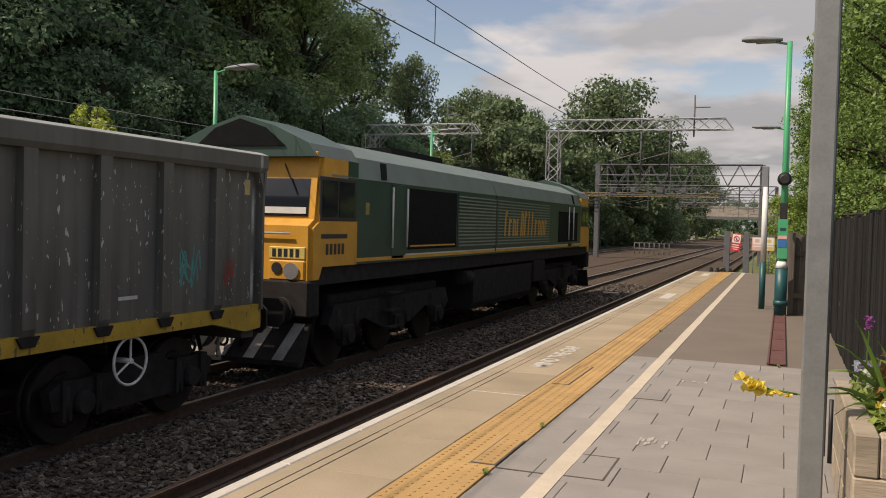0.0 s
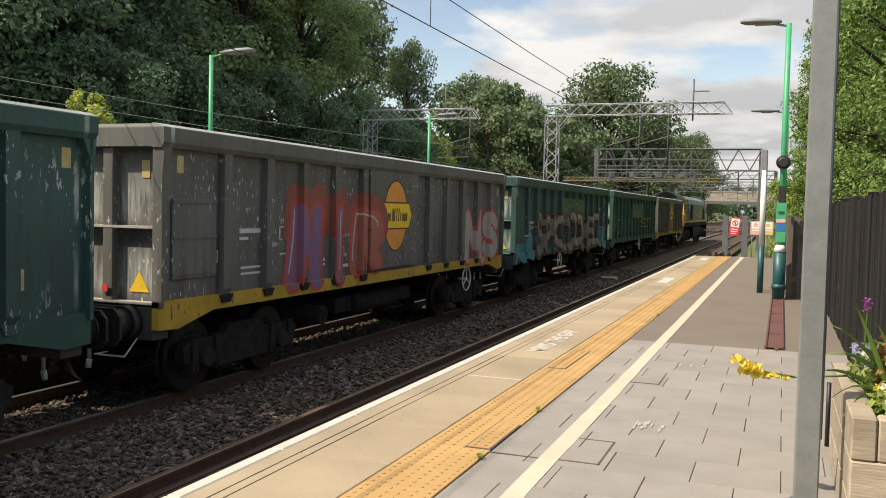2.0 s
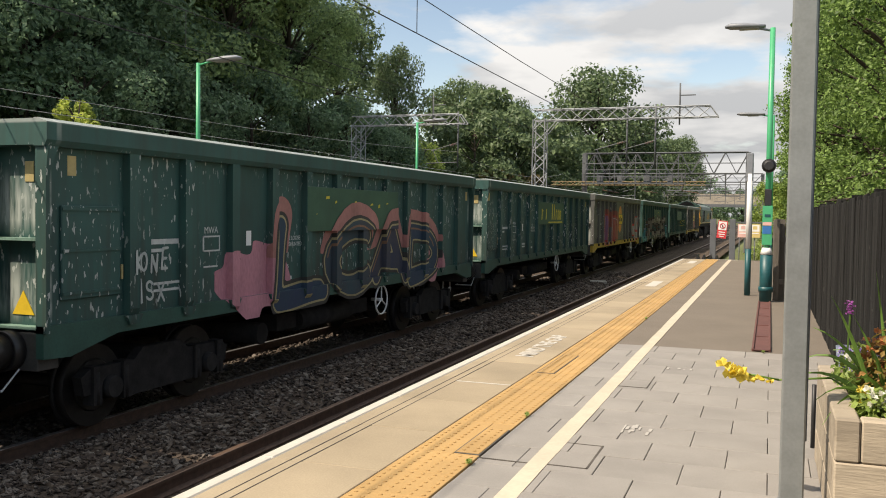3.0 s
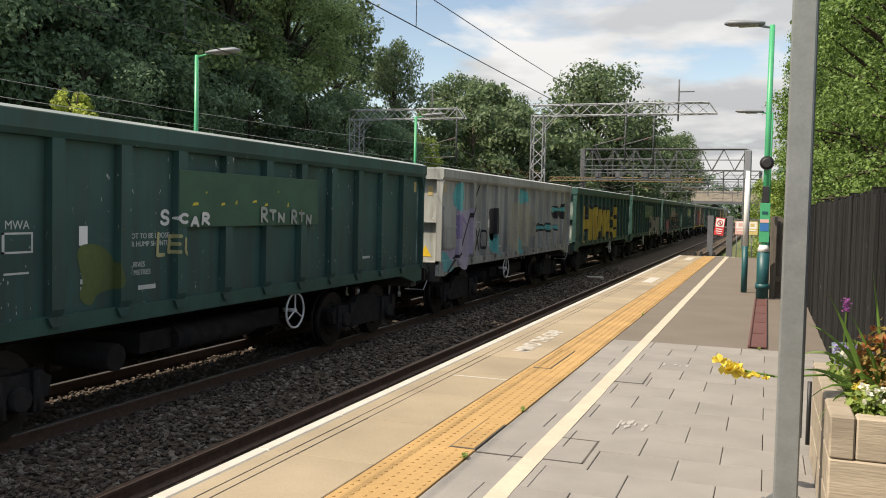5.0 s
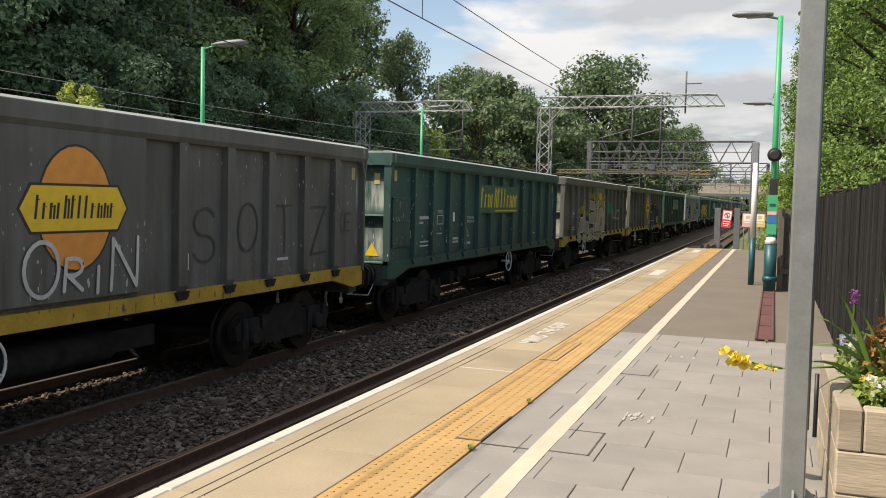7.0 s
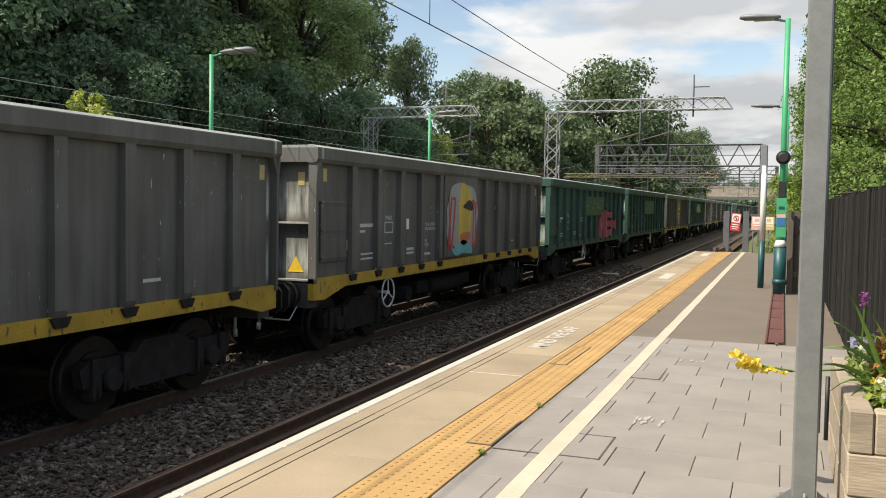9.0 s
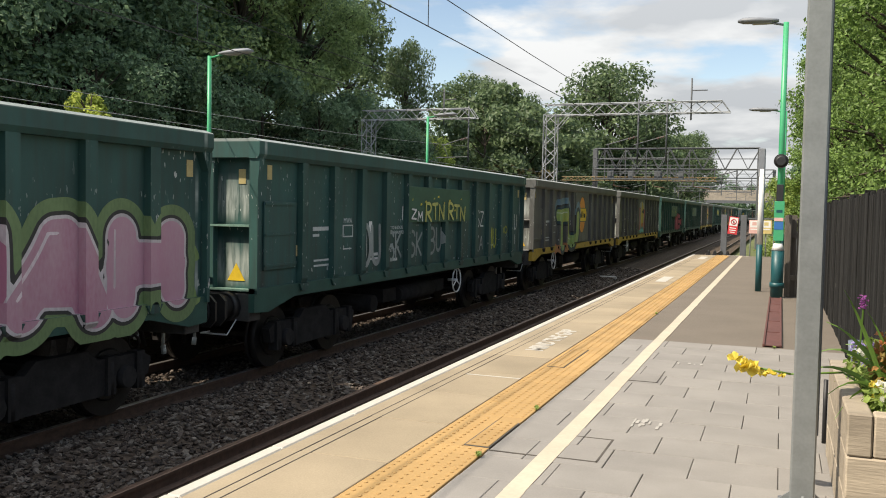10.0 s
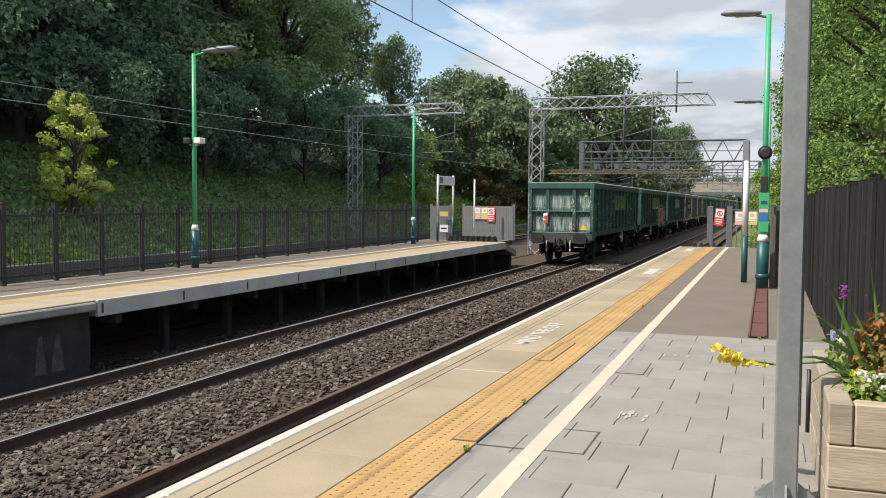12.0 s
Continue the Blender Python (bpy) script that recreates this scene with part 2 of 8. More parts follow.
def prism(bm, pts, axis, a, b, mi=0):
    """A polygon given in the two other axes (in order x, y, z without axis), pushed from a to b along axis."""
    def v(p, q):
        c = list(p)
        c.insert("xyz".index(axis), q)
        return bm.verts.new(c)
    lo, hi = [v(p, a) for p in pts], [v(p, b) for p in pts]
    k = len(pts)
    fs = [bm.faces.new(lo), bm.faces.new(hi[::-1])]
    for i in range(k):
        fs.append(bm.faces.new((lo[i], hi[i], hi[(i + 1) % k], lo[(i + 1) % k])))
    for f in fs:
        f.material_index = mi
    bmesh.ops.recalc_face_normals(bm, faces=fs)
    return bm


def tube(bm, a, b, r0, r1=None, sides=8, mi=0, caps=True):
    a, b = Vector(a), Vector(b)
    r1 = r0 if r1 is None else r1
    q = (b - a).to_track_quat("Z", "Y")
    ra, rb = [], []
    for i in range(sides):
        w = 2 * math.pi * i / sides
        d = q @ Vector((math.cos(w), math.sin(w), 0))
        ra.append(bm.verts.new(a + d * r0)); rb.append(bm.verts.new(b + d * r1))
    fs = []
    for i in range(sides):
        f = bm.faces.new((ra[i], ra[(i + 1) % sides], rb[(i + 1) % sides], rb[i])); f.smooth = sides > 5; fs.append(f)
    if caps:
        fs += [bm.faces.new(ra[::-1]), bm.faces.new(rb)]
    for f in fs:
        f.material_index = mi
    return bm


def ring(bm, c, axis, r, t, seg=24, sides=6, mi=0):
    """A torus round axis x, y or z."""
    rows = []
    for i in range(seg):
        w = 2 * math.pi * i / seg
        row = []
        for j in range(sides):
            v = 2 * math.pi * j / sides
            p = ((r + t * math.cos(v)) * math.cos(w), (r + t * math.cos(v)) * math.sin(w), t * math.sin(v))
            p = {"z": p, "x": (p[2], p[0], p[1]), "y": (p[0], p[2], p[1])}[axis]
            row.append(bm.verts.new(Vector(c) + Vector(p)))
        rows.append(row)
    for i in range(seg):
        for j in range(sides):
            f = bm.faces.new((rows[i][j], rows[(i + 1) % seg][j], rows[(i + 1) % seg][(j + 1) % sides], rows[i][(j + 1) % sides]))
            f.smooth = True; f.material_index = mi
    return bm


def mesh_of(name, bm, material):
    me = bpy.data.meshes.new(name)
    bm.to_mesh(me)
    bm.free()
    for m in (material if isinstance(material, (list, tuple)) else [material]):
        me.materials.append(m)
    return me


def raw(name, verts, faces, material, parent=None):
    me = bpy.data.meshes.new(name)
    me.from_pydata(verts, [], faces)
    me.materials.append(material)
    ob = new(name, me)
    ob.parent = parent
    return ob

# ---- ground and tracks ----
rng = np.random.default_rng(7)


def ground_height(x, y):
    z = -0.42
    if x < -12.5:
        k = min(1.0, (-12.5 - x) / 11.0)
        z += 5.2 * k * k * (3 - 2 * k) * (1.0 if y < 70 else max(0.25, 1 - (y - 70) / 90))
    if x < -24:
        z += 9.0 * min(1.0, (-24 - x) / 22.0) * (1.0 if y < 75 else max(0.1, 1 - (y - 75) / 40))
    if x > 9.2:
        z += 1.3 * min(1.0, (x - 9.2) / 2.0)
    if abs(x) > 14:
        z += 0.35 * noise.noise(Vector((x * 0.13, y * 0.13, 0)))
    return z


def build_ground():
    xs = [-1500, -500, -200, -100, -60, -45, -36, -32] + [-30 + 1.0 * i for i in range(19)] + [-11, -8, -4, 0, 4, 8.0, 9.2, 10, 11.2, 14, 18, 25, 40, 70, 150, 500, 1500]
    ys = [-600, -200, -80, -40] + [-20 + 3.0 * i for i in range(40)] + [105, 120, 140, 170, 210, 260, 340, 500, 800, 1400, 2500]
    vs = [(x, y, ground_height(x, y)) for y in ys for x in xs]
    n = len(xs)
    fs = [(j * n + i, j * n + i + 1, (j + 1) * n + i + 1, (j + 1) * n + i) for j in range(len(ys) - 1) for i in range(n - 1)]
    g = raw("ground", vs, fs, GRASS)
    tagged(g, "rough grassy ground rising to a wooded bank", "ground", kind="structure")


def bed_height(x):
    """Ballast level across the tracks, rail tops at 0."""
    z = -0.165
    if 0.85 < x < 2.75:
        z = -0.165 + 0.13 * math.sin(math.pi * (x - 0.85) / 1.9) ** 0.8
    if x < -0.85:
        z = -0.17 - 0.10 * min(1, (-0.85 - x) / 0.5)
    return z


def build_bed(name, x0, x1, y0, y1, nx, ny, fn, label):
    vs, fs = [], []
    for j in range(ny + 1):
        u = (j / ny) ** 2.2
        y = y0 + (y1 - y0) * u
        for i in range(nx + 1):
            x = x0 + (x1 - x0) * i / nx
            vs.append((x, y, fn(x) + 0.02 * noise.noise(Vector((x * 5, y * 5, 0)))))
    n = nx + 1
    for j in range(ny):
        for i in range(nx):
            fs.append((j * n + i, j * n + i + 1, (j + 1) * n + i + 1, (j + 1) * n + i))
    return tagged(raw(name, vs, fs, BALLAST), label, "ballast", kind="structure")


def stones(name, spots, label):
    """Crushed stones as small uneven octahedra with a cut top, all in one sheet of stuff."""
    base = np.array([(1, 0, 0), (0, 1, 0), (-1, 0, 0), (0, -1, 0), (0.6, 0.6, 0.7), (-0.6, 0.6, 0.75), (-0.6, -0.6, 0.7), (0.6, -0.6, 0.75), (0, 0, -0.8)], float)
    faces = [(4, 5, 6, 7), (0, 1, 4), (1, 5, 4), (1, 2, 5), (2, 6, 5), (2, 3, 6), (3, 7, 6), (3, 0, 7), (0, 4, 7), (1, 0, 8), (2, 1, 8), (3, 2, 8), (0, 3, 8)]
    vs, fs = [], []
    for k, (x, y, z, s) in enumerate(spots):
        p = base * (1 + rng.uniform(-0.35, 0.35, base.shape)) * np.array([s * rng.uniform(0.7, 1.3), s * rng.uniform(0.6, 1.1), s * rng.uniform(0.5, 0.9)])
        w = rng.uniform(0, 6.28)
        c, d = math.cos(w), math.sin(w)
        tx = rng.uniform(-0.5, 0.5)
        q = np.stack([p[:, 0] * c - p[:, 1] * d, p[:, 0] * d + p[:, 1] * c, p[:, 2] + tx * p[:, 0]], 1) + (x, y, z)
        o = len(vs)
        vs.extend(map(tuple, q))
        fs.extend(tuple(i + o for i in f) for f in faces)
    ob = raw(name, vs, fs, STONE_ISLAND)
    return tagged(ob, label, "ballast", kind="stuff")


def island_mat(name, dark, light, rough=0.92):
    m = bpy.data.materials.new(name)
    m.use_nodes = True
    n, l = m.node_tree.nodes, m.node_tree.links
    b = n["Principled BSDF"]; b.inputs["Roughness"].default_value = rough
    g = n.new("ShaderNodeNewGeometry")
    t = n.new("ShaderNodeTexCoord")
    a = n.new("ShaderNodeTexNoise"); a.inputs["Scale"].default_value = 50; a.inputs["Detail"].default_value = 3
    l.new(t.outputs["Object"], a.inputs["Vector"])
    s = n.new("ShaderNodeMath"); s.operation = "MULTIPLY_ADD"; s.inputs[1].default_value = 0.7
    l.new(g.outputs["Random Per Island"], s.inputs[0])
    h = n.new("ShaderNodeMath"); h.operation = "MULTIPLY"; h.inputs[1].default_value = 0.3
    l.new(a.outputs["Fac"], h.inputs[0]); l.new(h.outputs[0], s.inputs[2])
    r = n.new("ShaderNodeValToRGB")
    e = r.color_ramp.elements
    e[0].color, e[1].color = (*dark, 1), (*light, 1)
    e.new(0.52).color = (0.070, 0.050, 0.037, 1)
    l.new(s.outputs[0], r.inputs[0]); l.new(r.outputs[0], b.inputs["Base Color"])
    return m


STONE_ISLAND = island_mat("crushed ballast stone", (0.011, 0.009, 0.008), (0.215, 0.190, 0.160))


def build_rail(x, y0, y1, top, label):
    prof = [(-0.07, -0.16), (0.07, -0.16), (0.07, -0.145), (0.012, -0.125), (0.012, -0.045), (0.035, -0.035), (0.035, -0.006), (0.028, 0), (-0.028, 0), (-0.035, -0.006), (-0.035, -0.035), (-0.012, -0.045), (-0.012, -0.125), (-0.07, -0.145)]
    bm = bmn()
    prism(bm, [(x + a, b) for a, b in prof], "y", y0, y1)
    bm.faces.ensure_lookup_table()
    for f in bm.faces:
        c = f.calc_center_median()
        if c.z > -0.004:
            f.material_index = 1
    return tagged(part("rail", bm, [RUST, top]), label, "rail", "running rails", "structure")


build_ground()
build_bed("ballast_bed", -3.6, 5.0, -16, 320, 44, 160, bed_height, "grey brown stone ballast under two tracks")
build_bed("ballast_shoulder", -11.9, -3.6, -16, 320, 12, 60, lambda x: -0.24, "grey brown stone ballast under the third track")
RUSTTOP = mat("dull brown rail head", (0.16, 0.10, 0.07), 0.5, 0.5, 0.2, 8, 0.05)
build_rail(-0.7525, -16, 320, RAILTOP, "steel running rail with polished head")
build_rail(0.7525, -16, 320, RAILTOP, "steel running rail with polished head")
build_rail(2.85, -16, 320, RUSTTOP, "brown rusty running rail beside the platform")
build_rail(4.355, -16, 320, RUSTTOP, "brown rusty running rail beside the platform")
build_rail(-9.55, -16, 320, RAILTOP, "steel running rail behind the railings")
build_rail(-8.05, -16, 320, RAILTOP, "steel running rail behind the railings")

spots = []
for k in range(25000):
    y = 4.5 + 34 * rng.random() ** 1.9
    x = rng.uniform(-0.68, 2.78)
    if abs(x - 0.7525) < 0.09:
        continue
    spots.append((x, y, bed_height(x) + rng.uniform(-0.012, 0.02), rng.uniform(0.018, 0.037) * (1 + y / 60)))
for k in range(5000):
    y = 7 + 30 * rng.random() ** 1.5
    x = rng.uniform(-2.2, -0.82)
    spots.append((x, y, bed_height(x) + rng.uniform(-0.01, 0.015), rng.uniform(0.025, 0.042)))
stones("ballast_stones", spots, "loose grey and brown crushed ballast stones")

# ---- near platform ----
PZ = 0.915
EDGE, TX0, TX1, PX1 = 5.01, 5.83, 6.27, 8.75
PEND = 33.0


def build_platform():
    bm = bmn()
    box(bm, EDGE + 0.10, PX1, -8, PEND, -0.42, PZ - 0.05)
    plat = tagged(part("platform_near", bm, JOINT), "raised platform with buff coping and grey paving", "platform", kind="structure")
    bm = bmn()
    box(bm, EDGE + 0.16, EDGE + 0.22, -8, PEND, -0.42, PZ - 0.055)
    part("platform_wall", bm, DARKBRICK, plat, "dark brick platform wall")
    # asphalt beyond the slabs, between tactile strip and fence
    bm = bmn()
    box(bm, TX1 + 0.006, 8.75, 10.52, PEND, PZ - 0.05, PZ - 0.003)
    part("asphalt_surface", bm, ASPHALT, plat, "worn grey brown asphalt")
    return plat


plat = build_platform()
bm = bmn(); box(bm, 0, TX0 - EDGE - 0.115, 0, 0.992, -0.05, 0, 0.004)
ME_COPING = mesh_of("coping_slab", bm, COPING)
bm = bmn(); box(bm, 0.012, 0.105, 0, 0.997, -0.09, 0.003, 0.01)
ME_NOSING = mesh_of("white_nosing", bm, WHITE)
y = 3.72 - 11.0
while y < PEND - 0.5:
    shared("coping_slab", ME_COPING, plat, pose(EDGE + 0.11, y, PZ + random.uniform(-0.0015, 0.0015)))
    shared("nosing_slab", ME_NOSING, plat, pose(EDGE, y, PZ), label="white painted platform edge")
    y += 1.0
# two saw-cut grooves along the coping
for gx in (5.235, 5.31):
    bm = bmn(); box(bm, gx - 0.0035, gx + 0.0035, -8, PEND, PZ - 0.01, PZ + 0.0025)
    part("groove", bm, JOINT, plat, "narrow dark groove along the coping")

# tactile tiles, flat-topped studs in staggered rows
bm = bmn()
w = TX1 - TX0 - 0.006
box(bm, 0, w, 0, w, -0.05, 0.0, 0.003)
for i in range(6):
    for j in range(6):
        tube(bm, (w * (i + 0.5) / 6, w * (j + 0.5) / 6, 0), (w * (i + 0.5) / 6, w * (j + 0.5) / 6, 0.0045), 0.0135, 0.010, 6)
ME_TACTILE = mesh_of("tactile_tile", bm, TACTILE)
y = -4.0
while y < PEND - 0.44:
    if not 5.2 < y + 0.2 < 5.95:
        shared("tactile_tile", ME_TACTILE, plat, pose(TX0 + 0.003, y, PZ + random.uniform(-0.001, 0.001)))
    y += 0.44

# inspection covers inlaid with tactile paving
for (x0, x1, y0, y1) in ((6.10, 6.268, 5.26, 5.95), (5.88, 6.05, 8.25, 9.42)):
    bm = bmn(); box(bm, x0, x1, y0, y1, PZ - 0.04, PZ + 0.004)
    fr = part("cover_frame", bm, mat("dull cover frame", (0.10, 0.09, 0.075), 0.7, 0, 0.2), plat, "dark metal frame of an inspection cover")
    bm = bmn(); box(bm, x0 + 0.009, x1 - 0.008, y0 + 0.012, y1 - 0.012, PZ, PZ + 0.008, 0.002)
    for i in range(2):
        for j in range(int((y1 - y0) / 0.075)):
            q = (x0 + 0.045 + i * 0.07, y0 + 0.06 + j * 0.073)
            tube(bm, (*q, PZ + 0.008), (*q, PZ + 0.013), 0.0135, 0.010, 6)
    part("cover_inlay", bm, TACTILE, fr)
bm = bmn(); box(bm, TX0 + 0.003, 6.096, 5.243, 6.117, PZ - 0.04, PZ, 0.003)
for i in range(3):
    for j in range(11):
        q = (TX0 + 0.04 + i * 0.073, 5.285 + j * 0.073)
        tube(bm, (*q, PZ), (*q, PZ + 0.006), 0.0135, 0.010, 6)
part("tactile_tile", bm, TACTILE, plat)

for y0, y1 in ((5.243, 5.257), (5.953, 6.117)):
    bm = bmn(); box(bm, 6.10, 6.267, y0, y1, PZ - 0.04, PZ, 0.002); part("tactile_piece", bm, TACTILE, plat)
# grey slabs in rows across the platform, half a slab of shift from row to row
bm = bmn(); box(bm, 0, 0.476, 0, 0.446, -0.05, 0, 0.0035)
ME_SLAB = mesh_of("paving_slab", bm, PAVING)
row = 0
y = 10.52 - 0.45 * 41
while y < 10.5:
    x = 6.275 + (0.245 if row % 2 else 0.005)
    if row % 2:
        bm = bmn(); box(bm, 6.278, 6.516, y, y + 0.446, PZ - 0.05, PZ - 0.001, 0.0035)
        part("half_slab", bm, PAVING, plat)
    while x < 8.28:
        shared("paving_slab", ME_SLAB, plat, pose(x, y, PZ + random.uniform(-0.002, 0.001), random.uniform(-0.15, 0.15), random.uniform(-0.15, 0.15)))
        x += 0.48
    bm = bmn(); box(bm, x, 8.745, y, y + 0.446, PZ - 0.05, PZ - 0.001, 0.0035)
    part("cut_slab", bm, PAVING, plat)
    y += 0.45
    row += 1

# painted line and marks
LINES = bmn()
yy = -6.0
while yy < PEND - 0.3:
    box(LINES, 6.592 + random.uniform(-0.003, 0.003), 6.708 + random.uniform(-0.003, 0.003), yy, yy + 0.5, PZ, PZ + 0.0035)
    yy += 0.5
part("platform_line", LINES, LINE, plat, "cream painted safety line")
bm = bmn(); box(bm, 6.2, 6.9, PEND - 0.28, PEND - 0.12, PZ, PZ + 0.004)
part("end_mark", bm, WHITE, plat, "white painted bar at the platform end")


def painted_text(words, x, y, size, rz, parent, label, material=WHITE, squash=1.0):
    cu = bpy.data.curves.new("lettering", "FONT")
    cu.body, cu.size, cu.extrude, cu.align_x, cu.align_y = words, size, 0.001, "CENTER", "CENTER"
    cu.offset = 0.008
    tmp = bpy.data.objects.new("lettering", cu)
    scene.collection.objects.link(tmp)
    me = bpy.data.meshes.new_from_object(tmp.evaluated_get(bpy.context.evaluated_depsgraph_get()))
    bpy.data.objects.remove(tmp)
    me.materials.clear(); me.materials.append(material)
    ob = new("lettering", me)
    ob.parent = parent
    ob.matrix_basis = pose(x, y, PZ + 0.004, 0, 0, rz) @ Matrix.Diagonal((1, squash, 1, 1))
    return tagged(ob, label)


painted_text("MIND THE GAP", 5.53, 10.0, 0.26, 90, plat, "white painted warning words on the coping")
for my in (20.2, 30.5):
    bm = bmn(); box(bm, 5.44, 5.66, my - 0.8, my + 0.8, PZ + 0.001, PZ + 0.004)
    part("painted_mark", bm, WHITE, plat, "white painted words worn to a bar")
bm = bmn(); box(bm, 5.32, 5.825, 7.52, 7.545, PZ + 0.001, PZ + 0.0035)
part("cross_line", bm, WHITE, plat, "thin white line painted across the coping")
blk = thing("concrete_block", pose(2.05, 32.7, -0.08, 0, 0, 12), "small weathered concrete block lying on the ballast", "block")
bm = bmn(); box(bm, -0.3, 0.3, -0.22, 0.22, -0.1, 0.09, 0.02); part("slab", bm, CONC, blk)
stalk = thing("dry_stalk", pose(2.5, 10.3, -0.12), "dry pale weed stalk standing in the ballast", "weed")
bm = bmn()
for a, b_, r_ in (((0, 0, 0), (0.02, 0.01, 0.12), 0.006), ((0.02, 0.01, 0.12), (-0.03, 0.02, 0.24), 0.005), ((-0.03, 0.02, 0.24), (0.02, 0.03, 0.37), 0.004), ((0.02, 0.01, 0.12), (0.08, 0.0, 0.21), 0.003), ((-0.03, 0.02, 0.24), (-0.08, 0.03, 0.32), 0.003)):
    tube(bm, a, b_, r_, r_ * 0.8, 5)
part("stem", bm, mat("dry straw", (0.20, 0.16, 0.11), 0.9, 0, 0.2), stalk)
# worn chalky marks on the grey slabs
for k in range(20):
    mx_, my_ = random.choice(((7.05, 6.25), (7.12, 6.3), (7.12, 9.0)))
    a, b_ = mx_ + random.gauss(0, 0.07), my_ + random.gauss(0, 0.07)
    bm = bmn(); box(bm, a, a + random.uniform(0.01, 0.03), b_, b_ + random.uniform(0.03, 0.12), PZ + 0.0012, PZ + 0.0022 + k * 0.00012)
    part("chalk_mark", bm, mat("faded white paint", (0.36, 0.34, 0.31), 0.85, 0, 0.1), plat)
# square cover outline in the slabs
for (x0, x1, y0, y1) in ((6.66, 6.95, 5.222, 5.238), (6.66, 6.95, 5.775, 5.787), (6.94, 6.953, 5.22, 5.79), (6.27, 6.66, 5.205, 5.22), (6.67, 6.96, 7.9, 7.915), (6.95, 6.96, 7.9, 8.5)):
    bm = bmn(); box(bm, x0, x1, y0, y1, PZ - 0.01, PZ + 0.003)
    part("cover_joint", bm, JOINT, plat, "dark joint round an inspection cover")
# weeds in the joint beside the tactile strip
for wx, wy in ((6.265, 6.42), (6.268, 5.05), (7.9, 10.5), (6.27, 13.2)):
    vs, fs = [], []
    for k in range(22):
        a, h = random.uniform(0, 6.28), random.uniform(0.012, 0.035)
        ux, uy = math.cos(a) * 0.022, math.sin(a) * 0.045
        o = len(vs)
        vs += [(wx, wy, PZ), (wx + ux * 0.6 - uy * 0.2, wy + uy * 0.6 + ux * 0.2, PZ + h), (wx + ux, wy + uy, PZ + h * 0.8), (wx + ux * 0.6 + uy * 0.2, wy + uy * 0.6 - ux * 0.2, PZ + h * 0.9)]
        fs.append((o, o + 1, o + 2, o + 3))
    tagged(raw("weed", vs, fs, LEAF_BRIGHT), "small green weed growing in a paving joint", "weed", "weeds")
# red brown cable cover
bm = bmn()
for a, b_ in ((7.775, 7.80), (7.955, 7.98)):
    box(bm, a, b_, 10.6, 16.8, PZ, PZ + 0.03, 0.004)
box(bm, 7.80, 7.955, 10.6, 16.8, PZ, PZ + 0.012)
for k in range(5):
    box(bm, 7.80, 7.955, 10.6 + k * 1.24, 10.615 + k * 1.24, PZ, PZ + 0.02)
tagged(part("cable_cover", bm, DRAIN), "red brown painted cable cover strip on the asphalt", "cable cover")

# ---- far platform ----
FX = -1.5
bm = bmn()
box(bm, -4.75, FX + 0.0, 10.7, 33, PZ - 0.24, PZ - 0.02)
far = tagged(part("platform_far", bm, CONC), "opposite platform on open supports with buff edge", "platform", kind="structure")
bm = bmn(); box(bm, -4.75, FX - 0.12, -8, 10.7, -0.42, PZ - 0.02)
part("platform_wall", bm, DARKBRICK, far, "dark brick platform wall with pale stains")
bm = bmn(); box(bm, -4.75, FX + 0.05, -8, 10.68, PZ - 0.15, PZ - 0.022, 0.02)
part("coping_ledge", bm, CONC, far, "rounded grey concrete coping")
for y0, w in ((9.62, 0.22), (9.93, 0.25)):
    bm = bmn(); prism(bm, [(y0, -0.05), (y0 + w, -0.05), (y0 + w * 0.85, 0.22), (y0 + w * 0.62, 0.5), (y0 + w * 0.35, 0.48), (y0 + w * 0.1, 0.15)], "x", FX - 0.12, FX - 0.117)
    part("lime_stain", bm, mat("pale lime stain", (0.085, 0.083, 0.078), 0.9, 0, 0.5, 5, 0.1), far)
FARTOP = mat("buff far platform paving", (0.34, 0.275, 0.19), 0.85, 0, 0.15, 1.2, 0.1)
bm = bmn(); box(bm, 0, 0.8, 0, 0.99, -0.02, 0, 0.003)
me = mesh_of("coping_slab", bm, FARTOP)
for k in range(41):
    shared("coping_slab", me, far, pose(FX - 0.82, -8 + k * 1.0, PZ))
bm = bmn(); box(bm, FX - 1.25, FX - 0.83, -8, 33, PZ - 0.02, PZ)
part("tactile_strip", bm, mat("faded tactile strip", (0.36, 0.26, 0.135), 0.85, 0, 0.15, 2.2, 0.15), far)
bm = bmn(); box(bm, -4.75, FX - 1.26, -8, 33, PZ - 0.02, PZ - 0.001)
part("asphalt_surface", bm, ASPHALT, far)
bm = bmn(); box(bm, FX - 1.72, FX - 1.6, -8, 33, PZ - 0.001, PZ + 0.004)
part("platform_line", bm, LINE, far, "cream painted safety line")
bm = bmn(); box(bm, FX - 0.02, FX + 0.025, 10.72, 32.9, PZ - 0.25, PZ + 0.002, 0.006)
part("fascia", bm, mat("pale concrete fascia", (0.50, 0.485, 0.445), 0.8, 0, 0.25, 1.5), far, "pale concrete edge beam")
for k in range(8):
    bm = bmn(); box(bm, FX + 0.025, FX + 0.03, 10.8 + 2.0 * k, 10.84 + 2.0 * k, PZ - 0.2, PZ - 0.05)
    part("fascia_mark", bm, BLACK, far)
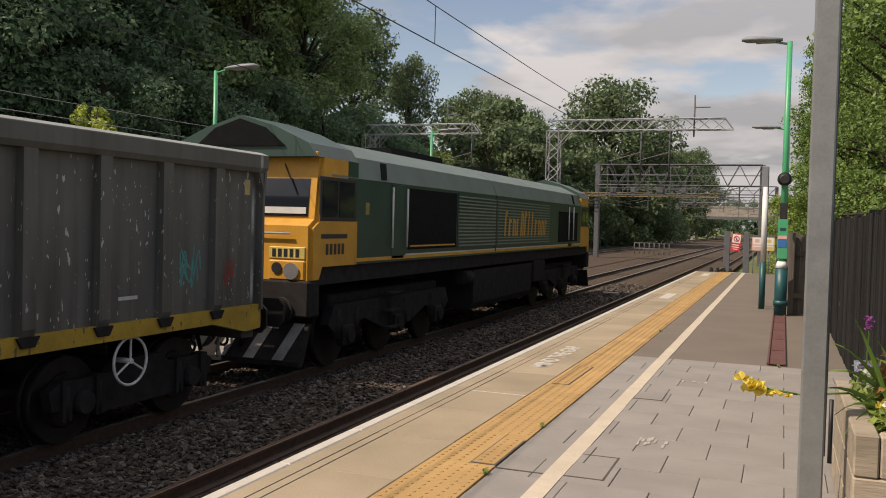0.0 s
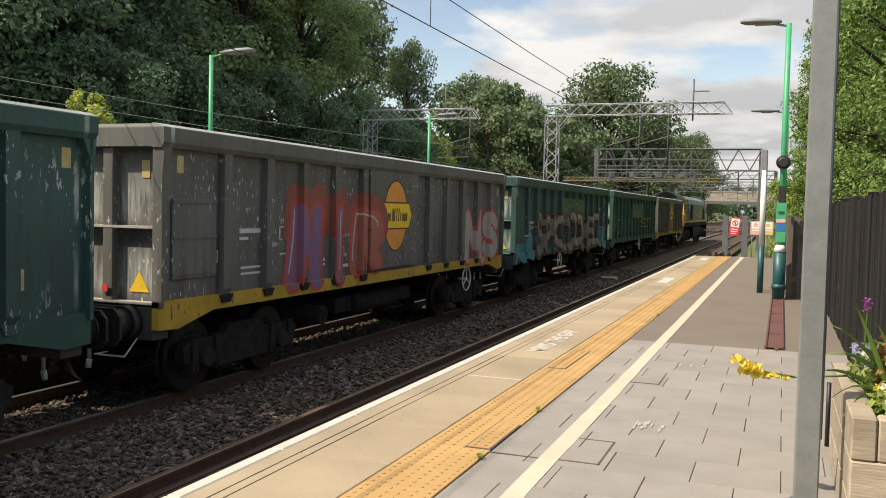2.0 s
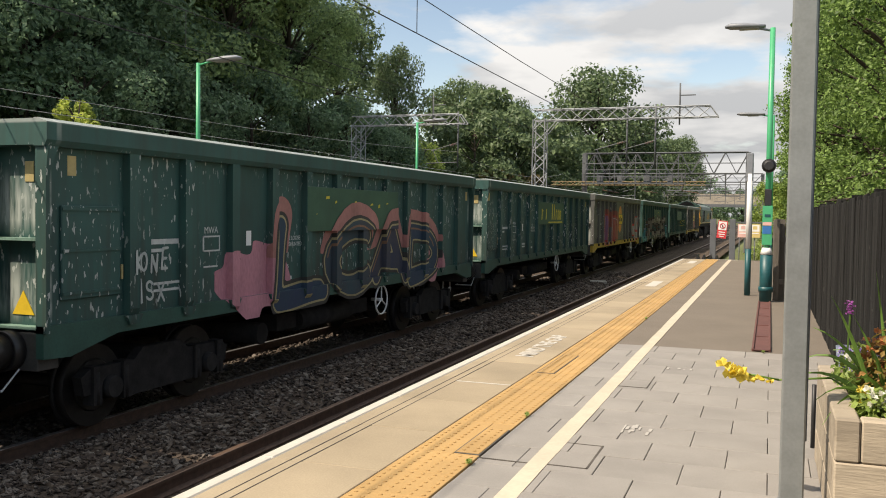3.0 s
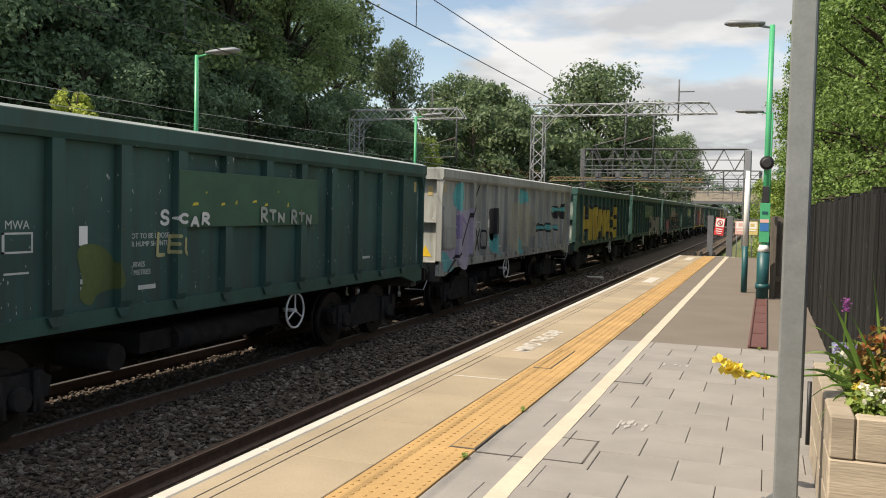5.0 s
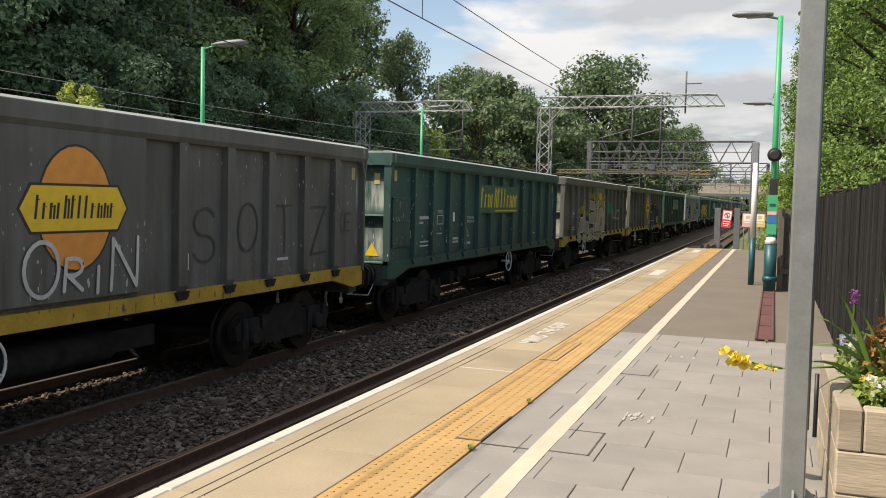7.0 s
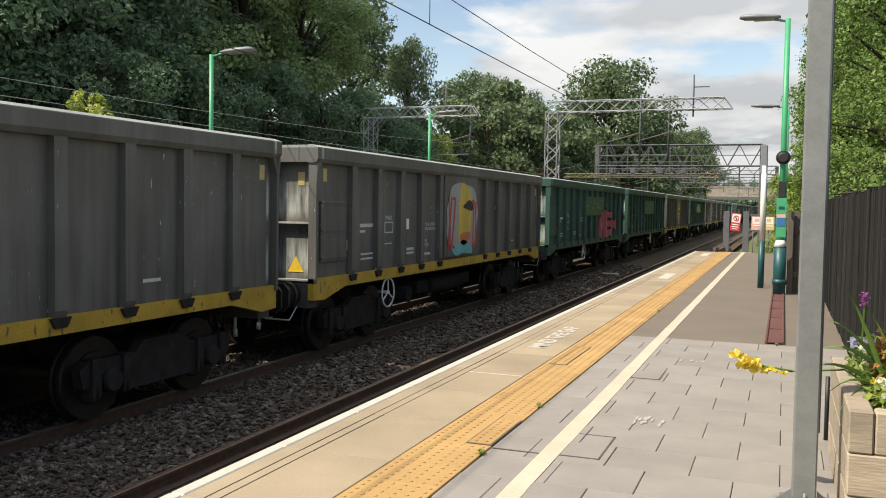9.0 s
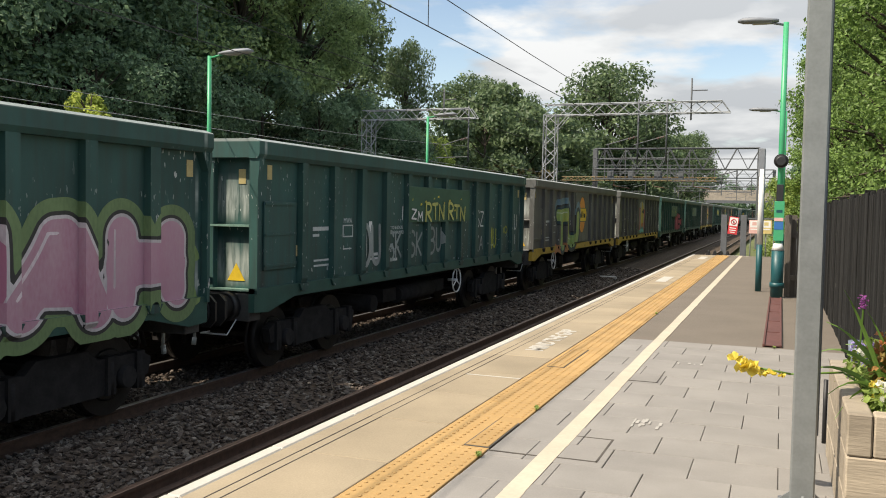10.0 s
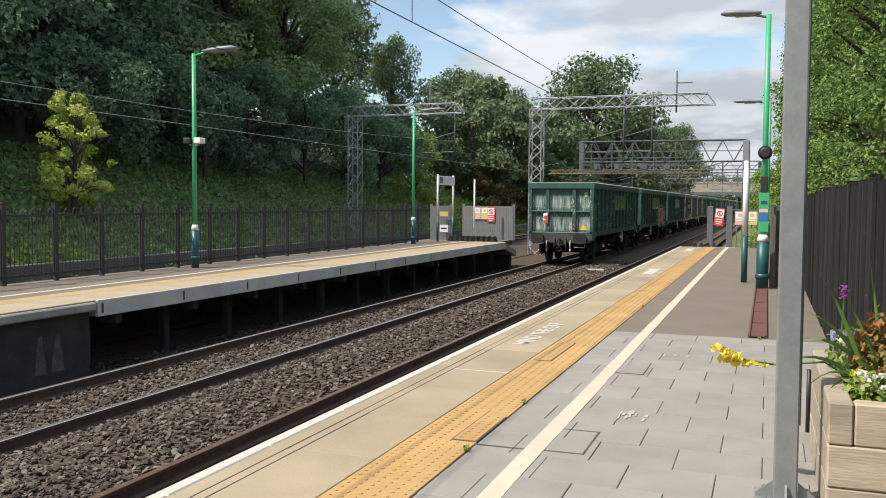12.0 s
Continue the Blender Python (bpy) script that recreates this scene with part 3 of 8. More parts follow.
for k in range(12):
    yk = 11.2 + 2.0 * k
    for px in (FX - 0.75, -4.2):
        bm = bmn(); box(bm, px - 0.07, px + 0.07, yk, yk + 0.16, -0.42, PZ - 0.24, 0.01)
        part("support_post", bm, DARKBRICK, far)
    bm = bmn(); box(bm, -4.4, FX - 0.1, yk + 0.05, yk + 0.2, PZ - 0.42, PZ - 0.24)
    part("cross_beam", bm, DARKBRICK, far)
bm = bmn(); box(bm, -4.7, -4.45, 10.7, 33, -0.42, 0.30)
part("back_wall", bm, DARKBRICK, far, "low dark wall under the far platform")
# end ramp
bm = bmn(); box(bm, -5.6, FX - 0.7, 33.0, 36.4, PZ - 0.26, PZ - 0.05, 0.01)
part("end_slab", bm, ASPHALT, far, "asphalt slab beyond the platform edge")
bm = bmn(); prism(bm, [(33, PZ - 0.03), (33, PZ - 0.25), (34.6, PZ - 0.62), (34.6, PZ - 0.40)], "x", FX - 0.7, FX - 0.02)
part("end_ramp", bm, CONC, far, "short sloping concrete end ramp")
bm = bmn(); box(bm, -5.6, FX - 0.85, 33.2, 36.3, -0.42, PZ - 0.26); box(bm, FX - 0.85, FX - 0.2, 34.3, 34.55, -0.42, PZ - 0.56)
part("end_wall", bm, DARKBRICK, far, "dark brick base under the platform end")
bm = bmn(); prism(bm, [(33.0, PZ - 0.03), (33.0, -0.42), (39, -0.42)], "x", EDGE + 0.05, 8.6)
part("end_ramp", bm, ASPHALT, plat, "sloping asphalt end ramp")
def trespass_guard(x0, z, n, label):
    """Rows of rubber wedges, each one a piece."""
    tg = thing("trespass_guard", pose(x0, 33.25, z), label, "trespass guard")
    bm = bmn(); prism(bm, [(-0.1, 0), (0.1, 0), (0.012, 0.25), (-0.012, 0.25)], "y", 0, 0.26)
    me = mesh_of("wedge", bm, BLACK)
    for i in range(n):
        for j in range(2):
            shared("wedge", me, tg, pose(i * 0.22, j * 0.3, 0))


trespass_guard(5.5, PZ - 0.12, 4, "black spiked anti-trespass mat at the platform end")
trespass_guard(-3.9, PZ - 0.06, 9, "black spiked anti-trespass mat on the far platform end")

# ---- railings on the far platform ----
def build_railing():
    top = thing("railing", pose(-4.55, -2, PZ), "black iron bow-topped railing along the far platform", "railing", kind="structure")
    bm = bmn(); box(bm, -0.042, 0.042, -0.042, 0.042, 0, 1.42, 0.008)
    box(bm, -0.048, 0.048, -0.048, 0.048, 1.42, 1.44)
    mp_ = mesh_of("post", bm, IRON)
    bm = bmn()
    tube(bm, (0, -0.055, 0.1), (0, -0.055, 1.30), 0.0105, sides=5); tube(bm, (0, 0.055, 0.1), (0, 0.055, 1.30), 0.0105, sides=5)
    last = Vector((0, -0.055, 1.30))
    for i in range(1, 7):
        a = math.pi * i / 6
        p = Vector((0, -0.055 * math.cos(a), 1.30 + 0.055 * math.sin(a)))
        tube(bm, last, p, 0.009, sides=5, caps=False)
        last = p
    mb_ = mesh_of("bow_bar", bm, IRON)
    # bays of one width, but for two narrow ones beside the near lamp post
    ends, y = [], -0.75
    while y < 34.5:
        wide = 0.6 if abs(y - 15.91) < 0.1 or abs(y - 17.74) < 0.1 else 1.221
        ends.append((y, wide))
        y += wide
    for y, wide in ends:
        shared("post", mp_, top, pose(0, y, 0))
        for nm, z in (("bottom_rail", 0.12), ("top_rail", 1.20)):
            bm = bmn(); box(bm, -0.02, 0.02, y + 0.043, y + wide - 0.043, z, z + 0.04); part(nm, bm, IRON, top)
        n = 6 if wide > 1 else 3
        for j in range(n):
            shared("bow_bar", mb_, top, pose(0, y + wide * (j + 0.5) / n, 0))


build_railing()


def build_palisade(m, n, label, h=1.45):
    """Close-set steel pales with square tops on two rails."""
    top = thing("palisade_fence", m, label, "fence")
    bm = bmn(); prism(bm, [(-0.046, 0), (-0.04, 0.012), (0.04, 0.012), (0.046, 0)], "z", 0, h - 0.02)
    pm = mesh_of("pale", bm, PALISADE)
    for k in range(n):
        shared("pale", pm, top, pose(k * 0.1, 0.03, 0))
    for z in (0.25, h - 0.3):
        bm = bmn(); box(bm, -0.05, n * 0.1 - 0.05, 0.045, 0.085, z, z + 0.04)
        part("rail", bm, PALISADE, top)
    for x in (-0.06, n * 0.1 - 0.04):
        bm = bmn(); box(bm, x - 0.05, x + 0.05, 0.05, 0.12, 0, h + 0.05); part("post", bm, PALISADE, top)
    return top


build_palisade(pose(-4.2, 36.0, PZ - 0.05), 22, "galvanised palisade fence closing the far platform end")
build_palisade(pose(-5.2, 34.8, PZ - 0.05, 0, 0, 12), 8, "galvanised palisade gate with small yellow notice")


def flat_sign(name, m, w, h, face, label, parts=(), category="sign"):
    """A thin plate facing -y, with coloured fields and bars proud of it. parts: name, x0, x1, z0, z1, material."""
    bm = bmn(); box(bm, -w / 2, w / 2, 0, 0.006, -h / 2, h / 2, 0.001)
    s = part(name, bm, face)
    s.matrix_basis = m
    tagged(s, label, category)
    for i, (nm, x0, x1, z0, z1, mt) in enumerate(parts):
        bm = bmn(); box(bm, x0 * w / 2, x1 * w / 2, -0.003 - 0.002 * i, -0.0002, z0 * h / 2, z1 * h / 2)
        part(nm, bm, mt, s)
    return s


def prohibition(m, w, h, rot=0):
    s = flat_sign("warning_sign", m @ pose(0, 0, 0, 0, rot, 0), w, h, REDSIGN, "red and white no-trespass sign on a fence", (("white_field", -0.86, 0.86, -0.05, 0.9, WHITESIGN), ("writing_bar", -0.7, 0.7, -0.35, -0.25, WHITESIGN), ("writing_bar", -0.7, 0.7, -0.6, -0.5, WHITESIGN), ("writing_bar", -0.5, 0.5, -0.82, -0.74, WHITESIGN)))
    bm = bmn(); ring(bm, (0, -0.004, h * 0.21), "y", w * 0.27, w * 0.045, 20, 4); tube(bm, (-w * 0.18, -0.005, h * 0.21 + w * 0.18), (w * 0.18, -0.005, h * 0.21 - w * 0.18), w * 0.035, sides=4)
    part("red_ring", bm, REDSIGN, s)
    bm = bmn(); tube(bm, (0, -0.004, h * 0.21 - w * 0.15), (0, -0.0045, h * 0.21 + w * 0.1), w * 0.06, w * 0.04, 5); part("black_symbol", bm, BLACK, s)
    return s


prohibition(pose(-3.02, 35.99, 1.93), 0.34, 0.62)
for xx, mt, lab in ((-3.62, PINKSIGN, "faded pink warning sign on the palisade"), (-3.3, YELLOWSIGN, "yellow hazard sign on the palisade")):
    flat_sign("warning_sign", pose(xx, 35.98, 1.98), 0.30, 0.5, mt, lab, (("white_field", -0.8, 0.8, 0.05, 0.9, WHITESIGN), ("symbol_bar", -0.3, 0.3, 0.25, 0.7, mt)))
flat_sign("notice", pose(-4.7, 34.8, 1.95, 0, 0, 12), 0.35, 0.2, YELLOWSIGN, "small yellow notice on the gate")
flat_sign("notice", pose(-4.7, 34.8, 1.35, 0, 0, 12), 0.34, 0.3, WHITESIGN, "small white notice with dark writing", (("writing_bar", -0.7, 0.7, -0.2, 0.2, BLACK),))

# white-posted name board on the far platform
nb = thing("name_board", pose(-4.05, 32.3, PZ), "white-posted station board with pale panel", "sign board")
for dy in (0, 1.8):
    bm = bmn(); tube(bm, (0, dy, 0), (0, dy, 1.0), 0.045, sides=10); part("post_base", bm, TEAL, nb)
    bm = bmn(); tube(bm, (0, dy, 1.0), (0, dy, 2.6), 0.04, sides=10); part("post", bm, WHITEPAINT, nb)
bm = bmn(); box(bm, -0.03, 0.03, 0.05, 1.9, 2.2, 2.55, 0.01); part("panel", bm, WHITESIGN, nb)
bm = bmn(); box(bm, 0.031, 0.035, 0.1, 0.5, 2.26, 2.5); part("panel_mark", bm, STEEL, nb)
mp2 = thing("slim_post", pose(-3.5, 35.2, PZ - 0.03), "slim pale post beside the palisade", "post")
bm = bmn(); tube(bm, (0, 0, 0), (0, 0, 2.5), 0.035, sides=8); part("pole", bm, WHITEPAINT, mp2)

# fence, signs and posts at the near platform's end
for xx, lab in ((5.92, "grey steel fence post at the platform end"), (6.62, "grey steel fence post at the platform end")):
    q = thing("fence_post", pose(xx, 35.2, 0.3), lab, "post", "end posts")
    bm = bmn(); box(bm, -0.11, 0.11, -0.05, 0.05, 0, 2.05, 0.01); part("post", bm, OLE_DARK, q)
prohibition(pose(6.25, 35.1, 1.95), 0.34, 0.66, 6)
hr = thing("gate_rail", pose(6.62, 35.2, 0.3), "grey steel fence and gate at the platform end", "fence")
for z in (0.45, 1.9):
    bm = bmn(); box(bm, 0.1, 1.9, -0.02, 0.02, z, z + 0.05); part("rail", bm, OLE_DARK, hr)
for i in range(7):
    bm = bmn(); tube(bm, (0.25 + i * 0.27, 0, 0), (0.25 + i * 0.27, 0, 1.5), 0.018, sides=6); part("bar", bm, OLE_DARK, hr)
for xx, mt, lab in ((7.0, PINKSIGN, "faded pink no-entry sign on the end fence"), (7.42, YELLOWSIGN, "yellow hazard sign on the end fence")):
    flat_sign("warning_sign", pose(xx, 35.12, 1.92), 0.38, 0.5, mt, lab, (("white_field", -0.8, 0.8, -0.1, 0.9, WHITESIGN), ("symbol_bar", -0.4, 0.4, 0.2, 0.7, mt), ("writing_bar", -0.7, 0.7, -0.45, -0.3, WHITESIGN)))


# ---- lamp posts ----
def build_lamp(m, side, label, big=False, group=""):
    """side +1: the arm reaches towards +x."""
    L = thing("lamp_post", m, label, "lamp post", group)
    k = 1.25 if big else 1.0
    hb = 0.95
    bm = bmn(); tube(bm, (0, 0, 0), (0, 0, hb - 0.1), 0.085 * k, sides=16); tube(bm, (0, 0, 0.18), (0, 0, 0.27), 0.1 * k, sides=16); part("base", bm, TEAL, L, "dark teal base sleeve")
    bm = bmn(); tube(bm, (0, 0, hb - 0.1), (0, 0, hb + 0.02), 0.09 * k, 0.06 * k, sides=16); part("collar", bm, WHITEPAINT, L, "white collar")
    top = 4.78 if not big else 4.88
    bm = bmn(); tube(bm, (0, 0, hb), (0, 0, top), 0.054, 0.046, sides=14); part("column", bm, GREENPAINT, L, "bright green column")
    bm = bmn(); tube(bm, (0, 0, top - 0.05), (side * 0.42, 0, top + 0.04), 0.022, sides=8); part("arm", bm, LAMPGREY if big else GREENPAINT, L)
    hd = bmn()
    prof = [(0.25, -0.02, 0.06), (0.4, -0.05, 0.10), (0.7, -0.055, 0.14), (1.0, -0.04, 0.13), (1.12, 0.0, 0.05)]
    if big:
        prof = [(0.12 + (a - 0.25) * 0.8, b, c * 0.95) for a, b, c in prof]
    rows = []
    for (a, dz, hw) in prof:
        row = []
        for i in range(10):
            w = 2 * math.pi * i / 10
            zz = math.sin(w)
            row.append(hd.verts.new((side * a, hw * math.cos(w), top + 0.03 + a * 0.03 + (0.075 * zz if zz > 0 else 0.05 * zz) * (hw / 0.14))))
        rows.append(row)
    for a, b in zip(rows, rows[1:]):
        for i in range(10):
            f = hd.faces.new((a[i], a[(i + 1) % 10], b[(i + 1) % 10], b[i])); f.smooth = True
    hd.faces.new(rows[0]); hd.faces.new(rows[-1][::-1])
    bmesh.ops.recalc_face_normals(hd, faces=hd.faces)
    head = part("lamp_head", hd, LAMPGREY, L, "grey lantern head")
    bm = bmn(); box(bm, side * (0.4 if big else 0.62) - 0.17, side * (0.4 if big else 0.62) + 0.17, -0.07, 0.07, top - 0.012, top + 0.03, 0.01)
    part("lens", bm, mat("clouded lens", (0.22, 0.22, 0.21), 0.3, 0, 0.05), head)
    return L


l1 = build_lamp(pose(-4.14, 16.87, PZ), 1, "green lamp post with teal base and two cameras", group="platform lamps")
for sx in (-0.13, 0.15):
    bm = bmn(); box(bm, sx - 0.09, sx + 0.09, -0.12, 0.08, 2.78, 2.91, 0.015)
    part("camera_box", bm, WHITEPAINT if sx > 0 else BLACK, l1, "small camera housing")
bm = bmn(); box(bm, -0.12, 0.12, -0.03, 0.03, 2.74, 2.78); part("camera_bracket", bm, LAMPGREY, l1)
build_lamp(pose(-4.16, 30.06, PZ), 1, "green lamp post with teal base on the far platform", group="platform lamps")
r1 = build_lamp(pose(7.89, 16.97, PZ), -1, "bright green lamp post carrying loudspeaker and notices", True, "platform lamps")
build_lamp(pose(7.95, 30.5, PZ), -1, "green lamp post further along the platform", False, "platform lamps")
bm = bmn(); tube(bm, (0, -0.12, 2.43), (0, 0.05, 2.43), 0.125, 0.10, 18); tube(bm, (0, -0.14, 2.43), (0, -0.12, 2.43), 0.07, 0.11, 18)
part("loudspeaker", bm, BLACK, r1, "round black loudspeaker")
bm = bmn(); box(bm, -0.085, 0.085, -0.085, -0.07, 1.02, 1.72, 0.004)
pn = part("notice_panel", bm, GREENPAINT, r1, "green notice strip with poster")
bm = bmn(); box(bm, -0.08, 0.07, -0.09, -0.086, 1.22, 1.36); part("poster", bm, BLUESIGN, pn, "blue poster")
bm = bmn(); box(bm, -0.08, 0.07, -0.09, -0.086, 1.37, 1.43); part("poster_band", bm, PINKSIGN, pn)
bm = bmn(); box(bm, -0.05, 0.05, -0.09, -0.086, 1.52, 1.57); part("writing_bar", bm, TEAL, pn)
bm = bmn(); box(bm, -0.06, 0.06, -0.06, 0.06, 1.72, 2.02, 0.01); part("cabinet", bm, BLACK, r1)
wp_ = thing("camera_pole", pose(7.55, 18.18, PZ), "white pole with dark teal base and grey head", "pole")
bm = bmn(); tube(bm, (0, 0, 0), (0, 0, 0.9), 0.055, sides=12); part("base", bm, TEAL, wp_, "dark teal base")
bm = bmn(); tube(bm, (0, 0, 0.9), (0, 0, 2.35), 0.05, sides=12); part("pole", bm, WHITEPAINT, wp_, "white pole")
bm = bmn(); box(bm, -0.07, 0.05, -0.03, 0.45, 2.2, 2.75, 0.01); part("sign_edge", bm, LAMPGREY, wp_, "grey sign seen on edge")
bm = bmn(); tube(bm, (0.01, 0.6, 0), (0.01, 0.6, 2.6), 0.04, sides=10); part("rear_pole", bm, TEAL, wp_)

# ---- timber fence along the near platform ----
def build_timber_fence(m, n, label, h, wood=FENCEWOOD):
    top = thing("timber_fence", m, label, "fence")
    bm = bmn(); box(bm, -0.012, 0.012, 0.003, 0.137, 0, h, 0.003)
    bm2 = bmn(); box(bm2, -0.012, 0.012, 0.003, 0.137, 0, h, 0.003)
    ms = [mesh_of("board", bm, wood), mesh_of("board", bm2, wood)]
    for k in range(n):
        shared("board", ms[k % 2], top, pose(random.uniform(-0.004, 0.004), k * 0.142, random.uniform(-0.02, 0.02), 0, 0, random.uniform(-2, 2)))
    for z in (0.3, h - 0.35):
        bm = bmn(); box(bm, 0.014, 0.06, 0, n * 0.142, z, z + 0.09); part("rail", bm, wood, top)
    for k in range(0, n + 1, 14):
        bm = bmn(); box(bm, 0.05, 0.14, k * 0.142 - 0.05, k * 0.142 + 0.05, 0, h + 0.06); part("post", bm, wood, top)
    return top


build_timber_fence(pose(8.62, 1.5, PZ), 110, "black stained timber board fence beside the platform", 1.68)
build_timber_fence(pose(8.06, 17.4, PZ), 108, "grey weathered timber fence behind the lamp post", 1.42, GREYWOOD)
build_timber_fence(pose(8.06, 17.35, PZ, 0, 0, -90), 5, "short return of grey weathered timber fence", 1.42, GREYWOOD)

# ---- galvanised post and planter close by ----
gp = thing("steel_post", pose(8.07, 4.78, PZ), "galvanised square steel post with gusseted foot", "post")
bm = bmn(); box(bm, -0.060, 0.056, -0.05, 0.05, 0.012, 3.4, 0.008); part("column", bm, STEEL, gp)
bm = bmn(); box(bm, -0.15, 0.15, -0.15, 0.15, 0, 0.012, 0.003); part("foot_plate", bm, STEEL, gp)
for a in (0, 90, 180, 270):
    bm = bmn(); prism(bm, [(0.06, 0.012), (0.145, 0.012), (0.145, 0.03), (0.06, 0.10)], "y", -0.005, 0.005)
    part("gusset", bm, STEEL, gp).matrix_basis = pose(0, 0, 0, 0, 0, a)
for a, b_ in ((-0.1, -0.1), (0.1, -0.1), (-0.1, 0.1), (0.1, 0.1)):
    bm = bmn(); tube(bm, (a, b_, 0.012), (a, b_, 0.04), 0.014, sides=6); part("bolt", bm, OLE_DARK, gp)
bm = bmn(); box(bm, 0.056, 0.063, -0.02, 0.02, 0.4, 3.3); part("side_strip", bm, OLE_DARK, gp)

pl = thing("planter", pose(8.235, 4.42, PZ), "raised planter of pale weathered timber sleepers", "planter")
for c in range(3):
    z0 = c * 0.2 - 0.0
    z1 = z0 + 0.197
    d = 0.11
    long_side = c % 2 == 0
    if c == 2:
        segs = ((0, d, 0, 1.6), (d + 0.003, 1.3, 0, d), (d + 0.003, 1.3, 1.49, 1.6), (1.303, 1.41, 0, 1.6))
    else:
        segs = ((0, 1.41, 0, d), (0, d, d + 0.003, 1.487), (1.3, 1.41, d + 0.003, 1.487), (0, 1.41, 1.49, 1.6))
    for (a, b_, e, f) in segs:
        bm = bmn(); box(bm, a + random.uniform(-0.003, 0.003), b_, e + random.uniform(-0.003, 0.003), f, z0, z1, 0.008)
        part("sleeper", bm, SLEEPERWOOD, pl)
bm = bmn(); box(bm, 0.11, 1.3, 0.11, 1.49, 0.3, 0.53); part("soil", bm, SOIL, pl)

# ---- overhead line ----
def lattice(bm, a, b, w, n, r=0.022, axis=(0, 1, 0)):
    """A four-chord lattice from a to b with zigzag bracing; w: its section."""
    a, b = Vector(a), Vector(b)
    d = (b - a).normalized()
    u = Vector(axis); v = d.cross(u)
    cs = [(u * i + v * j) * w / 2 for i, j in ((-1, -1), (1, -1), (1, 1), (-1, 1))]
    for c in cs:
        tube(bm, a + c, b + c, r * 1.3, sides=4)
    for k in range(n):
        p, q = a + (b - a) * k / n, a + (b - a) * (k + 1) / n
        for i in range(4):
            c0, c1 = cs[i], cs[(i + 1) % 4]
            if (k + i) % 2:
                c0, c1 = c1, c0
            tube(bm, p + c0, q + c1, r, sides=4, caps=False)


def insulator(bm, a, b):
    a, b = Vector(a), Vector(b)
    for k in range(5):
        p = a + (b - a) * (k + 0.2) / 5; q = a + (b - a) * (k + 0.6) / 5
        tube(bm, p, q, 0.07, 0.05, 8)


def build_gantry(m, h, reach, label, drops, tail):
    """A lattice mast with a lattice arm towards +x, and hangers with steady arms."""
    g = thing("catenary_gantry", m, label, "catenary gantry", "overhead line gantries")
    bm = bmn(); lattice(bm, (0, 0, 0), (0, 0, h - 0.5), 0.62, int(h / 0.55), 0.024, (0, 1, 0)); part("mast", bm, OLE, g)
    bm = bmn(); lattice(bm, (-0.3, 0, h - 0.28), (reach - 0.4, 0, h - 0.28), 0.55, int(reach / 0.6), 0.022, (0, 1, 0))
    for s in (-0.27, 0.27):
        tube(bm, (reach - 0.4, s, h), (reach, s, h - 0.55), 0.028, sides=4); tube(bm, (reach - 0.4, s, h - 0.55), (reach, s, h - 0.55), 0.028, sides=4)
        tube(bm, (0.3, s, h - 1.3), (0.9, s, h - 0.6), 0.024, sides=4)
    part("arm", bm, OLE, g)
    for dx, dz in drops:
        bm = bmn(); tube(bm, (dx, 0, h + 0.15), (dx, 0, dz - 0.4), 0.045, sides=6); part("hanger", bm, OLE_DARK, g)
        bm = bmn(); tube(bm, (dx, 0, dz + 1.0), (dx - 1.6, 0, dz + 0.55), 0.025, sides=5); tube(bm, (dx, 0, dz - 0.1), (dx - 1.9, 0, dz - 0.15), 0.025, sides=5); tube(bm, (dx - 1.5, 0, dz + 0.55), (dx - 1.2, 0, dz - 0.1), 0.02, sides=5)
        part("cantilever", bm, OLE_DARK, g)
        bm = bmn(); insulator(bm, (dx - 0.1, 0, dz + 0.95), (dx - 0.5, 0, dz + 0.84)); part("insulator", bm, INSUL, g)
    if tail:
        bm = bmn(); tube(bm, (tail, 0, h - 0.9), (tail, 0, h + 1.15), 0.04, sides=6); tube(bm, (tail, 0, h + 0.55), (tail + 0.75, 0, h + 0.55), 0.03, sides=5)
        part("feeder_bracket", bm, OLE_DARK, g)
    return g


build_gantry(pose(-3.45, 45.47, -0.4), 8.25, 8.9, "grey lattice gantry spanning the tracks", ((4.5, 5.6), (5.9, 5.6)), 7.05)
build_gantry(pose(-14.9, 47.5, -0.4), 8.4, 6.7, "grey lattice gantry behind the far platform", ((6.2, 5.8),), 4.7)


